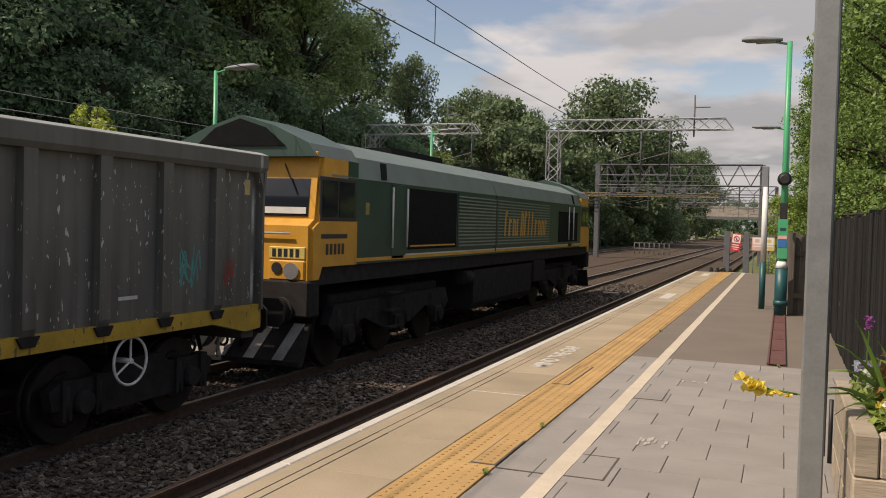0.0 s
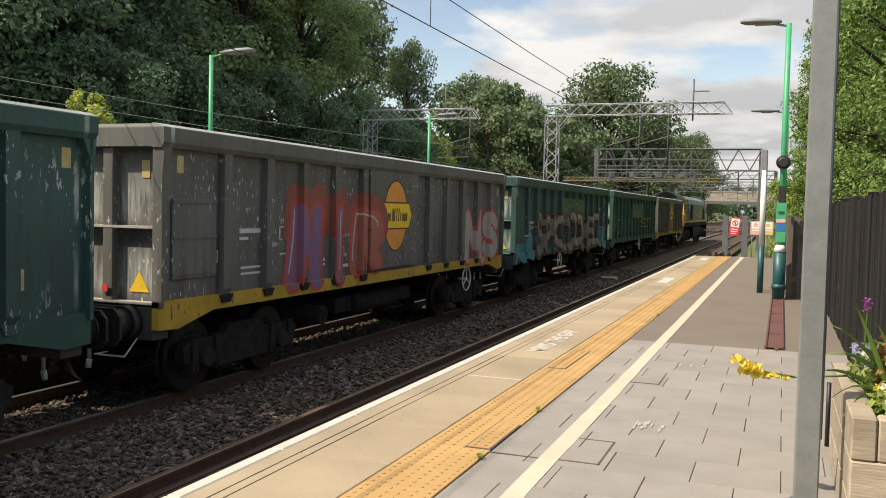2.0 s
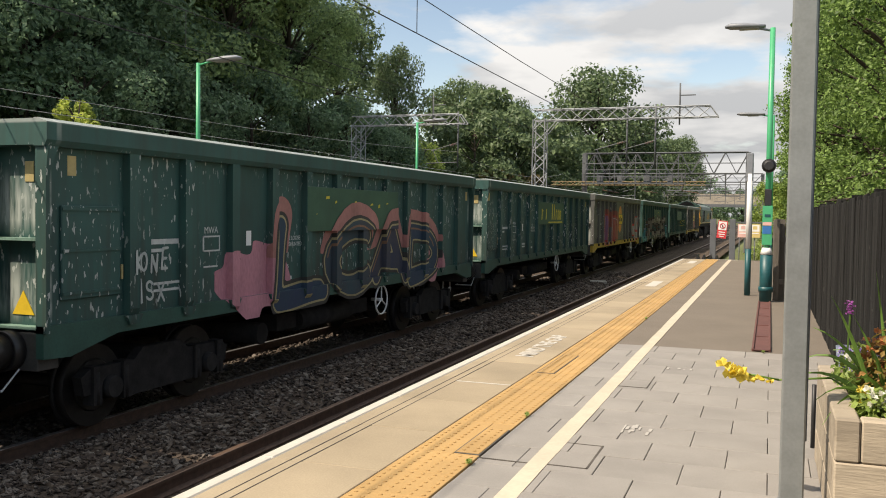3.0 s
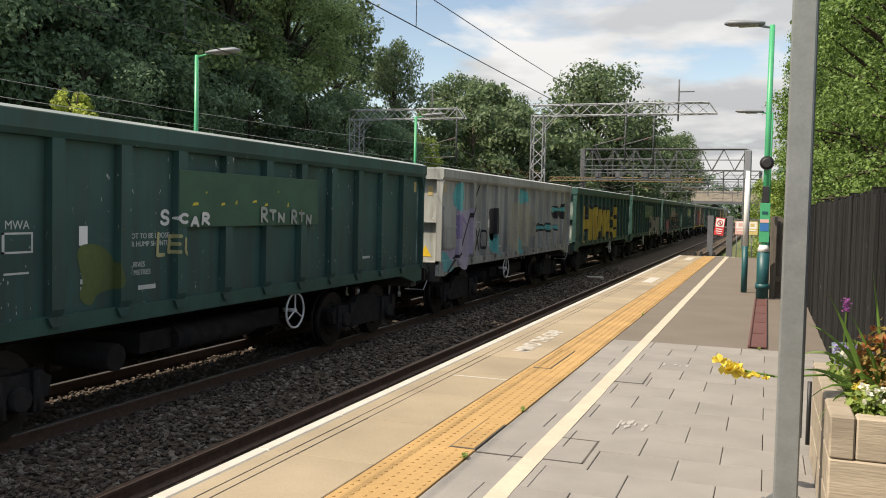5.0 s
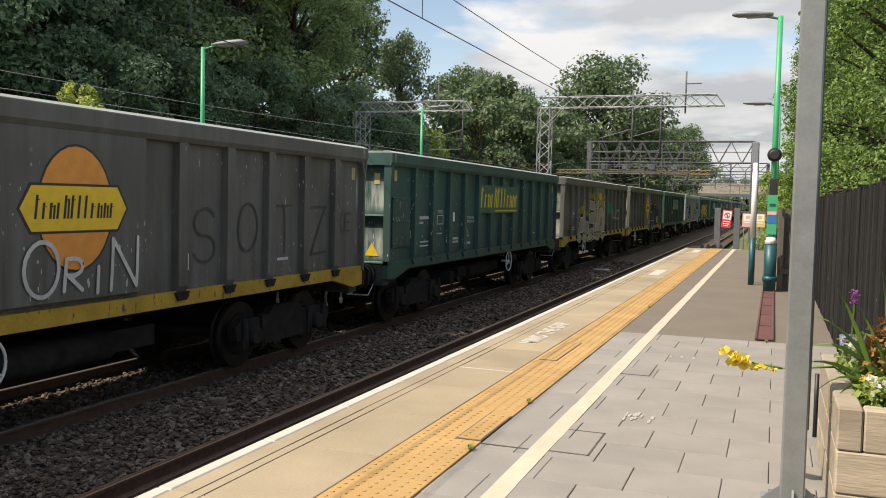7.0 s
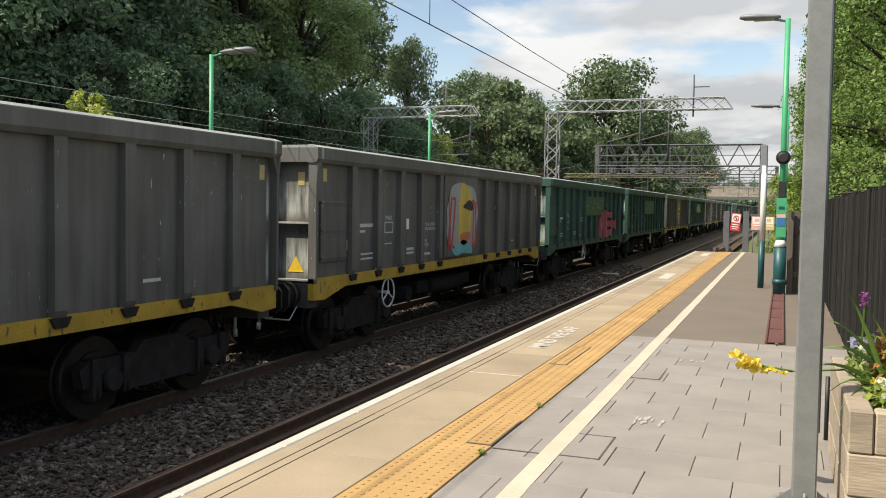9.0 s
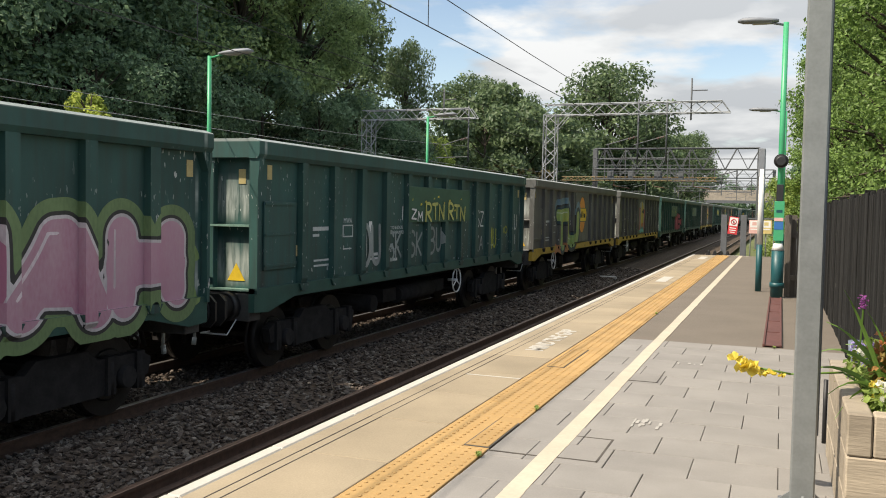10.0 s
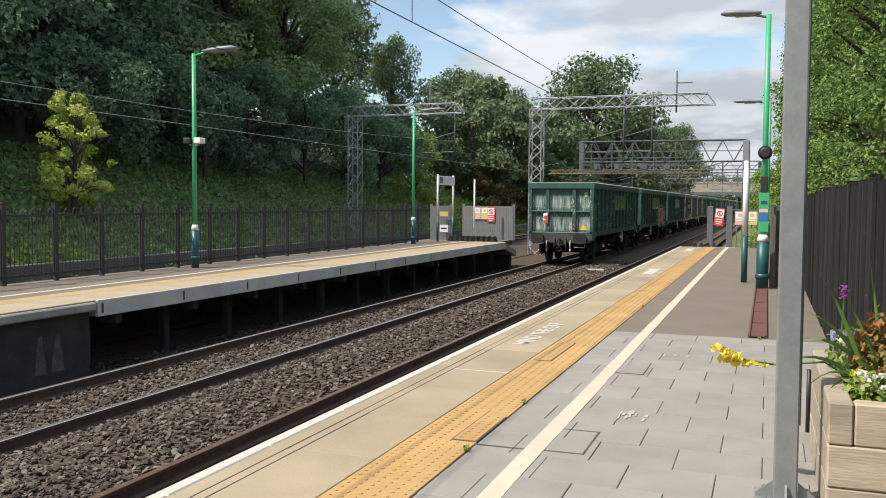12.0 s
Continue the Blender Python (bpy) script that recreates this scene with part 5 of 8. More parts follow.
BRAKEW = mat("white brake wheel", (0.62, 0.62, 0.60), 0.6, 0, 0.15, 8, 0.05)
YEL = mat("yellow label", (0.75, 0.50, 0.03), 0.6, 0, 0.1, 8, 0)
BEIGE = mat("yellowed notice", (0.45, 0.36, 0.16), 0.6, 0, 0.15, 8, 0)
ORANGE = mat("orange label", (0.70, 0.28, 0.05), 0.6, 0, 0.1, 8, 0)
PALELET = mat("pale stencilled paint", (0.50, 0.52, 0.50), 0.7, 0, 0.15, 8, 0)
LETYEL = mat("worn yellow lettering", (0.55, 0.46, 0.05), 0.6, 0, 0.2, 8, 0.1)


# end ledges: worn paint, lightened further to paint in the sunlit edge
LEDGE = {"green": mat("worn sunlit-toned green ledge", (0.16, 0.27, 0.22), 0.5, 0, 0.3, 5, 0.1), "grey": mat("worn sunlit-toned grey ledge", (0.36, 0.36, 0.34), 0.5, 0, 0.3, 5, 0.1), "pale": mat("worn sunlit-toned pale ledge", (0.42, 0.43, 0.42), 0.5, 0, 0.3, 5, 0.1)}
BUFM = mat("greased black buffer", (0.03, 0.028, 0.026), 0.45, 0.2, 0.3, 6, 0.1)


def wagon_meshes():
    M = {}
    # side plates, floor; rear end at y 0
    bm = bmn(); box(bm, 1.215, 1.235, 0.12, WL - 0.12, 1.2, 3.1); M["side_wall"] = mesh_of("side_wall", bm, UNDER)
    bm = bmn(); box(bm, -1.21, 1.21, 0.3, WL - 0.3, 1.15, 1.25); M["floor"] = mesh_of("floor", bm, UNDER)
    bm = bmn(); prism(bm, [(1.235, 1.28), (1.27, 1.18), (HW, 1.33), (HW, 3.04), (1.235, 3.04)], "y", 0, 0.17); M["rib"] = mesh_of("rib", bm, UNDER)
    # top rail: four sides with sloping outer lip
    bm = bmn()
    for s in (-1, 1):
        prism(bm, [(s * 1.2, 3.02), (s * HW, 3.02), (s * (HW + 0.035), 3.08), (s * (HW + 0.035), 3.252), (s * (HW - 0.08), 3.292), (s * 1.2, 3.292)], "y", -0.02, WL + 0.02)
    for a, b_ in ((-0.02, 0.12), (WL - 0.12, WL + 0.02)):
        box(bm, -1.2, 1.2, a, b_, 3.03, 3.285)
    M["top_rail"] = mesh_of("top_rail", bm, UNDER)
    # end wall with its posts, ledges and corner flanges
    bm = bmn(); box(bm, -1.199, 1.199, 0.13, 0.16, 1.2, 3.03); M["end_wall"] = mesh_of("end_wall", bm, UNDER)
    bm = bmn(); box(bm, -0.075, 0.075, 0.02, 0.13, 1.25, 3.03, 0.01); M["end_post"] = mesh_of("end_post", bm, UNDER)
    bm = bmn(); box(bm, -1.198, 1.198, 0.015, 0.129, 2.1, 2.128); M["end_ledge"] = mesh_of("end_ledge", bm, UNDER)
    for s in (-1, 1):
        bm = bmn()
        prism(bm, [(s * 1.2, 1.2), (s * HW, 1.2), (s * HW, 2.7), (s * (HW + 0.03), 3.02), (s * 1.2, 3.02)], "y", 0, 0.05)
        prism(bm, [(0.045, 2.78), (0.16, 3.02), (0.045, 3.02)], "x", s * 1.23, s * (HW + 0.01))
        x0, x1 = sorted((s * 1.2, s * 1.236)); box(bm, x0, x1, 0.045, 0.28, 1.2, 3.02)
        M["corner_flange", s] = mesh_of("corner_flange", bm, UNDER)
    # sill with the deeper, tapered ends
    bm = bmn()
    for s in (-1, 1):
        x0, x1 = sorted((s * 1.20, s * (HW - 0.035)))
        prism(bm, [(0, 0.95), (0.35, 0.93), (1.05, 1.09), (WL - 1.05, 1.09), (WL - 0.35, 0.93), (WL, 0.95), (WL, 1.27), (0, 1.27)], "x", x0, x1)
    M["sill"] = mesh_of("sill", bm, UNDER)
    bm = bmn(); prism(bm, [(-0.05, 1.26), (0.22, 1.26), (0.16, 1.16), (0.01, 1.16)], "x", HW - 0.034, HW + 0.0); M["rib_foot"] = mesh_of("rib_foot", bm, UNDER)
    bm = bmn(); box(bm, -1.2, 1.2, 0.02, 0.3, 0.82, 1.2, 0.01); box(bm, -0.25, 0.25, 0, 0.06, 0.72, 1.0); M["headstock"] = mesh_of("headstock", bm, HEADST)
    bm = bmn(); box(bm, -0.3, 0.3, 0.4, WL - 0.4, 0.85, 1.14); box(bm, -0.9, 0.9, 5.0, 8.2, 0.6, 0.85); tube(bm, (-0.6, 4.6, 0.62), (0.9, 4.6, 0.62), 0.16, sides=10); tube(bm, (0.85, 5.6, 0.7), (0.85, 7.4, 0.7), 0.17, sides=12); M["underframe"] = mesh_of("underframe", bm, UNDER)
    bm = bmn(); tube(bm, (0, 0.05, 0), (0, -0.12, 0), 0.2, 0.2, 18); tube(bm, (0, -0.12, 0), (0, -0.36, 0), 0.17, 0.175, 18); tube(bm, (0, -0.36, 0), (0, -0.40, 0), 0.19, sides=16)
    prism(bm, [(-0.26, -0.12), (-0.17, -0.21), (0.17, -0.21), (0.26, -0.12), (0.26, 0.12), (0.17, 0.21), (-0.17, 0.21), (-0.26, 0.12)], "y", -0.44, -0.40)
    M["buffer"] = mesh_of("buffer", bm, BUFM)
    bm = bmn(); tube(bm, (0, 0.05, 0), (0, -0.12, -0.06), 0.022, sides=6); tube(bm, (0, -0.12, -0.06), (0.02, -0.14, -0.34), 0.022, sides=6); tube(bm, (0.02, -0.14, -0.34), (0.02, -0.16, -0.44), 0.035, sides=6); M["brake_pipe"] = mesh_of("brake_pipe", bm, PALELET)
    bm = bmn()
    for k in range(3):
        ring(bm, (0, -0.12 - 0.05 * k, -0.05 - 0.16 * k), "x" if k % 2 else "y", 0.09, 0.022, 10, 5)
    tube(bm, (0, 0.05, 0), (0, -0.25, 0.02), 0.05, sides=8); tube(bm, (0.22, 0, 0.05), (0.26, -0.14, -0.45), 0.03, sides=6); tube(bm, (-0.22, 0, 0.05), (-0.24, -0.14, -0.4), 0.03, sides=6)
    M["coupling"] = mesh_of("coupling", bm, WHEELM)
    bm = bmn(); tube(bm, (0, -0.05, -0.28), (0.0, -0.26, -0.28), 0.009, sides=5); tube(bm, (0.0, -0.26, -0.28), (0.42, -0.26, -0.28), 0.012, sides=5); tube(bm, (0.42, -0.26, -0.28), (0.42, -0.05, -0.1), 0.009, sides=5); M["shunter_rail"] = mesh_of("shunter_rail", bm, PALELET)
    bm = bmn(); ring(bm, (0, 0, 0), "x", 0.26, 0.016, 28, 6)
    for a in (90, 210, 330):
        tube(bm, (0, 0, 0), (0, 0.26 * math.cos(radians(a)), 0.26 * math.sin(radians(a))), 0.013, sides=5)
    tube(bm, (-0.2, 0, 0), (0.02, 0, 0), 0.03, sides=8); M["brake_wheel"] = mesh_of("brake_wheel", bm, BRAKEW)
    bm = bmn(); box(bm, HW - 0.098, HW - 0.06, 0, 0.85, 1.5, 2.45, 0.008)
    M["side_hatch"] = mesh_of("side_hatch", bm, UNDER)
    bm = bmn(); box(bm, HW - 0.06, HW - 0.045, 0.0, 0.85, 0, 0.03); M["hatch_bar"] = mesh_of("hatch_bar", bm, UNDER)
    # bogie parts
    bm = bmn()
    prism(bm, [(-1.35, 0.62), (-1.2, 0.70), (-0.5, 0.70), (-0.35, 0.82), (0.35, 0.82), (0.5, 0.70), (1.2, 0.70), (1.35, 0.62), (1.3, 0.42), (0.95, 0.42), (0.55, 0.30), (-0.55, 0.30), (-0.95, 0.42), (-1.3, 0.42)], "x", 0.94, 1.06)
    for y_ in (-0.9, 0.9):
        tube(bm, (1.0, y_, 0.46), (1.14, y_, 0.46), 0.14, 0.12, 10); box(bm, 0.95, 1.1, y_ - 0.3, y_ - 0.17, 0.3, 0.72); box(bm, 0.95, 1.1, y_ + 0.17, y_ + 0.3, 0.3, 0.72)
        tube(bm, (1.04, y_ - 0.23, 0.3), (1.04, y_ - 0.23, 0.66), 0.07, sides=8); tube(bm, (1.04, y_ + 0.23, 0.3), (1.04, y_ + 0.23, 0.66), 0.07, sides=8)
    M["side_frame"] = mesh_of("side_frame", bm, UNDER)
    bm = bmn(); tube(bm, (0.70, 0, 0), (0.82, 0, 0), 0.46, sides=24); tube(bm, (0.66, 0, 0), (0.70, 0, 0), 0.49, 0.47, sides=24); tube(bm, (0.82, 0, 0), (0.84, 0, 0), 0.30, 0.28, sides=16)
    bm.faces.ensure_lookup_table()
    M["wheel"] = mesh_of("wheel", bm, WHEELM)
    bm = bmn(); tube(bm, (-0.7, 0, 0), (0.7, 0, 0), 0.08, sides=8); M["axle"] = mesh_of("axle", bm, WHEELM)
    bm = bmn(); box(bm, -0.95, 0.95, -0.25, 0.25, 0.4, 0.75, 0.02); M["bolster"] = mesh_of("bolster", bm, UNDER)
    return M


WM = wagon_meshes()


def side_text(words, size, bold=0.0):
    """Stencilled words for a wagon's side, reading along +y on a face towards +x."""
    cu = bpy.data.curves.new("stencil", "FONT")
    cu.body, cu.size, cu.extrude, cu.offset = words, size, 0.001, bold
    tmp = bpy.data.objects.new("stencil", cu)
    scene.collection.objects.link(tmp)
    me = bpy.data.meshes.new_from_object(tmp.evaluated_get(bpy.context.evaluated_depsgraph_get()))
    bpy.data.objects.remove(tmp)
    me.materials.clear(); me.materials.append(PALELET)
    return me


TEXTS = [(side_text("NOT TO BE LOOSE", 0.085), 4.36, 2.0), (side_text("OR HUMP SHUNTED", 0.085), 4.36, 1.91), (side_text("CURVES", 0.085), 4.36, 1.68), (side_text("70 METRES", 0.085), 4.36, 1.59)]

CLASSMARK = [(side_text("MWA", 0.12), 2.68, 2.13)]


def shape_part(name, pts, x0, x1, material, parent):
    bm = bmn(); prism(bm, pts, "x", x0, x1)
    return part(name, bm, material, parent)


def wordmark(parent, y0, y1, z0, z1, x, material, q, drop=1.0):
    """A brand's lettering reduced to slanting strokes of its size and colour."""
    n = 12
    w = (y1 - y0) / n
    for k in range(n):
        if q.random() > drop:
            continue
        a = y0 + k * w
        tall = k in (0, 4, 5, 6, 7)
        zt = z1 if tall else z0 + (z1 - z0) * 0.68
        sl = 0.12 * (zt - z0)
        bm = bmn()
        prism(bm, [(a, z0), (a + w * 0.3, z0), (a + w * 0.3 + sl, zt), (a + sl, zt)], "x", x, x + 0.004)
        if not k in (3, 6, 7):
            prism(bm, [(a + w * 0.3, zt - 0.22 * (zt - z0)), (a + w * 0.75, zt - 0.22 * (zt - z0)), (a + w * 0.78, zt - 0.04), (a + w * 0.32, zt - 0.04)], "x", x, x + 0.004)
        if k in (2, 4, 9, 10):
            prism(bm, [(a + w * 0.55, z0), (a + w * 0.8, z0), (a + w * 0.8 + sl * 0.6, zt - 0.15 * (zt - z0)), (a + w * 0.55 + sl * 0.6, zt - 0.15 * (zt - z0))], "x", x, x + 0.004)
        part("letter_stroke", bm, material, parent)


def build_wagon(W, k, style, paint, wheel_y, panel=None, logo=None, tail=False):
    q = random.Random(100 + k)
    sill = SILLY if style == "grey" else (SILLG if style == "green" else paint)
    shared("side_wall", WM["side_wall"], W, material=paint)
    shared("side_wall", WM["side_wall"], W, pose(0, WL, 0, 0, 0, 180), paint)
    shared("floor", WM["floor"], W)
    shared("top_rail", WM["top_rail"], W, material=paint)
    shared("sill", WM["sill"], W, material=sill)
    shared("underframe", WM["underframe"], W)
    ys = [1.2 + 0.985 * i for i in range(12)]
    for s, rz in ((1, 0), (-1, 180)):
        for y_ in ys:
            if s == 1 and panel and panel[0] - 0.12 < y_ < panel[1] - 0.05 and panel[2] < 1.6:
                continue
            shared("rib", WM["rib"], W, pose(0, y_ + (0.17 if rz else 0), 0, 0, 0, rz), paint)
            if s == 1:
                shared("rib_foot", WM["rib_foot"], W, pose(0, y_, 0), None if style == "grey" else paint)
    for e, m in ((0, pose(0, 0, 0)), (1, pose(0, WL, 0, 0, 0, 180))):
        shared("end_wall", WM["end_wall"], W, m, paint)
        for px in (-0.55, 0.55):
            shared("end_post", WM["end_post"], W, m @ pose(px, 0, 0), paint)
        shared("end_ledge", WM["end_ledge"], W, m, LEDGE[style]); shared("end_ledge", WM["end_ledge"], W, m @ pose(0, 0, -0.87), LEDGE[style])
        shared("corner_flange", WM["corner_flange", -1], W, m, paint); shared("corner_flange", WM["corner_flange", 1], W, m, paint); shared("headstock", WM["headstock"], W, m)
        for px in (-0.87, 0.87):
            shared("buffer", WM["buffer"], W, m @ pose(px, 0, 1.02))
        shared("coupling", WM["coupling"], W, m @ pose(0, 0, 0.95))
        for px in (-0.55, 0.42):
            shared("brake_pipe", WM["brake_pipe"], W, m @ pose(px, 0, 0.92))
        shared("shunter_rail", WM["shunter_rail"], W, m @ pose(0.62, 0, 0.95))
    hatch = shared("side_hatch", WM["side_hatch"], W, pose(0, 0.27, 0), paint)
    for z in (1.55, 1.98, 2.4):
        shared("hatch_bar", WM["hatch_bar"], hatch, pose(0, 0, z), paint)
    for by in (2.1, WL - 2.1):
        B = shared("bogie", WM["bolster"], W, pose(0, by, 0))
        for rz in (0, 180):
            shared("side_frame", WM["side_frame"], B, pose(0, 0, 0, 0, 0, rz))
        for ay in (-0.9, 0.9):
            shared("axle", WM["axle"], B, pose(0, ay, 0.46))
            for rz in (0, 180):
                shared("wheel", WM["wheel"], B, pose(0, ay, 0.46, 0, 0, rz))
    shared("brake_wheel", WM["brake_wheel"], W, pose(1.24, wheel_y, 0.83), label="white spoked brake wheel")
    # stencils, notices and hazard triangle
    for y_, z0, z1, w in ((1.62, 2.02, 2.08, 0.5), (1.62, 1.93, 1.97, 0.2), (1.66, 1.55, 1.58, 0.5), (1.66, 1.47, 1.5, 0.5), (2.6, 1.9, 2.1, 0.03), (2.6, 1.9, 1.92, 0.35), (2.6, 2.08, 2.1, 0.35), (2.95, 1.9, 2.1, 0.02), (2.62, 1.7, 1.72, 0.3), (3.6, 1.55, 1.6, 0.35), (3.6, 1.48, 1.52, 0.35), (0.5, 1.08, 1.13, 0.4), (4.5, 1.42, 1.47, 0.3), (10.4, 1.5, 1.54, 0.3)):
        bm = bmn(); box(bm, 1.2355, 1.238, y_ + 0.05, y_ + 0.05 + w, z0, z1); part("stencil_bar", bm, PALELET, W)
    for y_, z_, mt in ((0.3, 2.75, BEIGE), (3.55, 1.95, WHITESIGN), (8.2, 1.5, WHITESIGN), (WL - 0.42, 2.72, BEIGE), (WL - 1.0, 1.55, BEIGE)):
        bm = bmn(); box(bm, 1.2355, 1.239, y_ + 0.08, y_ + 0.2, z_, z_ + 0.2); part("notice_plate", bm, mt, W)
    bm = bmn(); prism(bm, [(0.78, 1.36), (1.06, 1.36), (0.92, 1.6)], "y", 0.122, 0.129); part("hazard_triangle", bm, YEL, W, "yellow hazard triangle")
    bm = bmn(); box(bm, 0.95, 1.06, 0.122, 0.129, 2.68, 2.88); part("notice_plate", bm, BEIGE, W)
    bm = bmn(); box(bm, 0.5, 0.58, -0.012, -0.001, 1.36, 1.44); part("red_marker", bm, REDSIGN, W)
    bm = bmn(); box(bm, 1.24, 1.262, 1.145, 1.175, 1.66, 1.82, 0.005); part("hatch_handle", bm, BEIGE, W)
    if style != "pale":
        for me, y_, z_ in TEXTS + CLASSMARK:
            shared("stencil_words", me, W, pose(1.2365, y_, z_, 90, 0, 90), label="pale stencilled words")
    if panel:
        y0, y1, z0, z1, pm = panel
        bm = bmn(); box(bm, 1.236, HW + 0.006, y0, y1, z0, z1, 0.004)
        P = part("sign_panel", bm, pm or paint, W, "flat panel bridging the ribs")
        cx_, x = (y0 + y1) / 2, HW + 0.0065
        if logo == "diamond":
            zc_ = 2.25
            def oval(d):
                return [(cx_ + (0.52 + d) * math.cos(a), zc_ + (0.64 + d) * math.sin(a)) for a in np.linspace(0, 2 * math.pi, 28, endpoint=False)]
            shape_part("black_outline", oval(0.0), x, x + 0.001, BLACK, P)
            shape_part("orange_disc", oval(-0.025), x, x + 0.003, ORANGE, P)
            shape_part("band_outline", [(cx_ - 0.75, zc_), (cx_ - 0.6, zc_ - 0.245), (cx_ + 0.6, zc_ - 0.245), (cx_ + 0.75, zc_), (cx_ + 0.6, zc_ + 0.245), (cx_ - 0.6, zc_ + 0.245)], x + 0.001, x + 0.0045, BLACK, P)
            shape_part("yellow_band", [(cx_ - 0.72, zc_), (cx_ - 0.58, zc_ - 0.22), (cx_ + 0.58, zc_ - 0.22), (cx_ + 0.72, zc_), (cx_ + 0.58, zc_ + 0.22), (cx_ - 0.58, zc_ + 0.22)], x + 0.003, x + 0.006, YEL, P)
            wordmark(P, cx_ - 0.55, cx_ + 0.55, zc_ - 0.1, zc_ + 0.13, x + 0.006, BLACK, q)
        elif logo == "wide":
            if k in (8, 16):
                wordmark(P, y0 + 0.12, y1 - 0.1, z0 + 0.14, z1 - 0.05, x, LETYEL, q, 1.0 if k == 8 else 0.6)
                bm = bmn(); box(bm, x, x + 0.003, y0 + 1.3, y1 - 0.2, z0 + 0.04, z0 + 0.08); part("writing_bar", bm, LETYEL, P)
            else:
                # only flakes of the old lettering are left
                for j in range(9):
                    a, b = y0 + 0.2 + j * 0.33 + q.uniform(-0.08, 0.08), z0 + q.uniform(0.18, 0.55)
                    w, h = q.uniform(0.02, 0.13), q.uniform(0.02, 0.07)
                    shape_part("letter_flake", [(a, b), (a + w, b + 0.01), (a + w * 0.9, b + h), (a + 0.02, b + h * 0.8)], x, x + 0.003, LETYEL, P)
    if tail:
        bm = bmn(); box(bm, -0.70, -0.52, -0.06, 0.02, 1.60, 2.02, 0.02)
        tl = part("tail_lamp", bm, WHITESIGN, W, "white tail lamp with red lens")
        bm = bmn(); tube(bm, (-0.61, -0.06, 1.86), (-0.61, -0.085, 1.86), 0.075, sides=14); part("lens", bm, REDSIGN, tl)
        bm = bmn(); box(bm, -0.69, -0.53, -0.066, -0.061, 1.63, 1.74); part("red_band", bm, REDSIGN, tl)
    return W


def spray_tag(parent, y0, y1, z0, z1, material, seed, w=0.02):
    """A looping sprayed signature, one ribbon on the flat plate between two ribs."""
    q = random.Random(seed)
    n = q.randint(4, 6)
    pts = []
    for i in range(n * 2 + 1):
        u = i / (n * 2)
        pts.append(((y0 + (y1 - y0) * (u * 0.75 + q.uniform(-0.12, 0.37))), (z1 if i % 2 else z0) + q.uniform(-0.25, 0.25) * (z1 - z0)))
    vs, fs = [], []
    x = 1.2362
    path = []
    for i in range(len(pts) - 1):
        p0, p1, p2, p3 = pts[max(0, i - 1)], pts[i], pts[i + 1], pts[min(len(pts) - 1, i + 2)]
        for k in range(7):
            t = k / 7
            path.append(tuple(0.5 * (2 * b + (c - a) * t + (2 * a - 5 * b + 4 * c - d) * t * t + (3 * b - a - 3 * c + d) * t ** 3) for a, b, c, d in zip(p0, p1, p2, p3)))
    for i, (a, b) in enumerate(path):
        c, d = path[min(i + 1, len(path) - 1)]
        e, g = path[max(i - 1, 0)]
        ty, tz = c - e, d - g
        m = math.hypot(ty, tz) or 1
        a = min(max(a, y0 - 0.02), y1 + 0.02)
        vs += [(x + 0.00002 * i, a - tz / m * w / 2, b + ty / m * w / 2), (x + 0.00002 * i, a + tz / m * w / 2, b - ty / m * w / 2)]
        if i:
            fs.append((2 * i - 2, 2 * i - 1, 2 * i + 1, 2 * i))
    return raw("sprayed_tag", vs, fs, material, parent)


WHT, GRY2, PNK, BLU, YLW, ORA, TUR, BLK, RED2, DBL = (0.62, 0.62, 0.60), (0.32, 0.31, 0.29), (0.60, 0.16, 0.30), (0.06, 0.17, 0.36), (0.62, 0.55, 0.06), (0.62, 0.27, 0.06), (0.10, 0.40, 0.40), (0.02, 0.02, 0.025), (0.45, 0.07, 0.06), (0.03, 0.05, 0.14)
BRN = (0.30, 0.26, 0.21)
# from the rear: style, brake wheel, logo, pale chips
WAGONS = [
    ("green", 8.1, "wide", 0.36), ("green", 5.4, "wide", 0.33), ("green", 8.1, "wide", 0.31), ("grey", 2.8, "diamond", 0.29), ("grey", 2.83, "diamond", 0.28), ("green", 5.4, "wide", 0.29), ("green", 8.1, "wide", 0.30),
    ("grey", 5.4, "diamond", 0.31), ("green", 8.1, "wide", 0.32), ("grey", 3.9, "diamond", 0.30), ("grey", 2.7, "diamond", 0.28), ("green", 8.1, "wide", 0.29), ("pale", 5.4, None, 0.3), ("green", 8.1, None, 0.3),
    ("green", 5.4, "wide", 0.33), ("green", 8.1, "wide", 0.36), ("green", 8.1, "wide", 0.38), ("grey", 10.65, "diamond", 0.35), ("green", 5.4, "wide", 0.30), ("green", 8.1, "wide", 0.29), ("grey", 10.65, "diamond", 0.32),
]
LABELS = {"green": "dark green ribbed box wagon, grimy and sprayed with graffiti", "grey": "dark grey ribbed box wagon with yellow sill and graffiti", "pale": "pale grey ribbed box wagon covered with graffiti"}
wagons = []
TAGW = mat("thin white spray paint", (0.36, 0.40, 0.39), 0.7, 0, 0.25, 9, 0)
TAGT = mat("thin turquoise spray paint", (0.05, 0.26, 0.24), 0.7, 0, 0.25, 9, 0)
TAGR = mat("thin red spray paint", (0.24, 0.04, 0.03), 0.7, 0, 0.25, 9, 0)
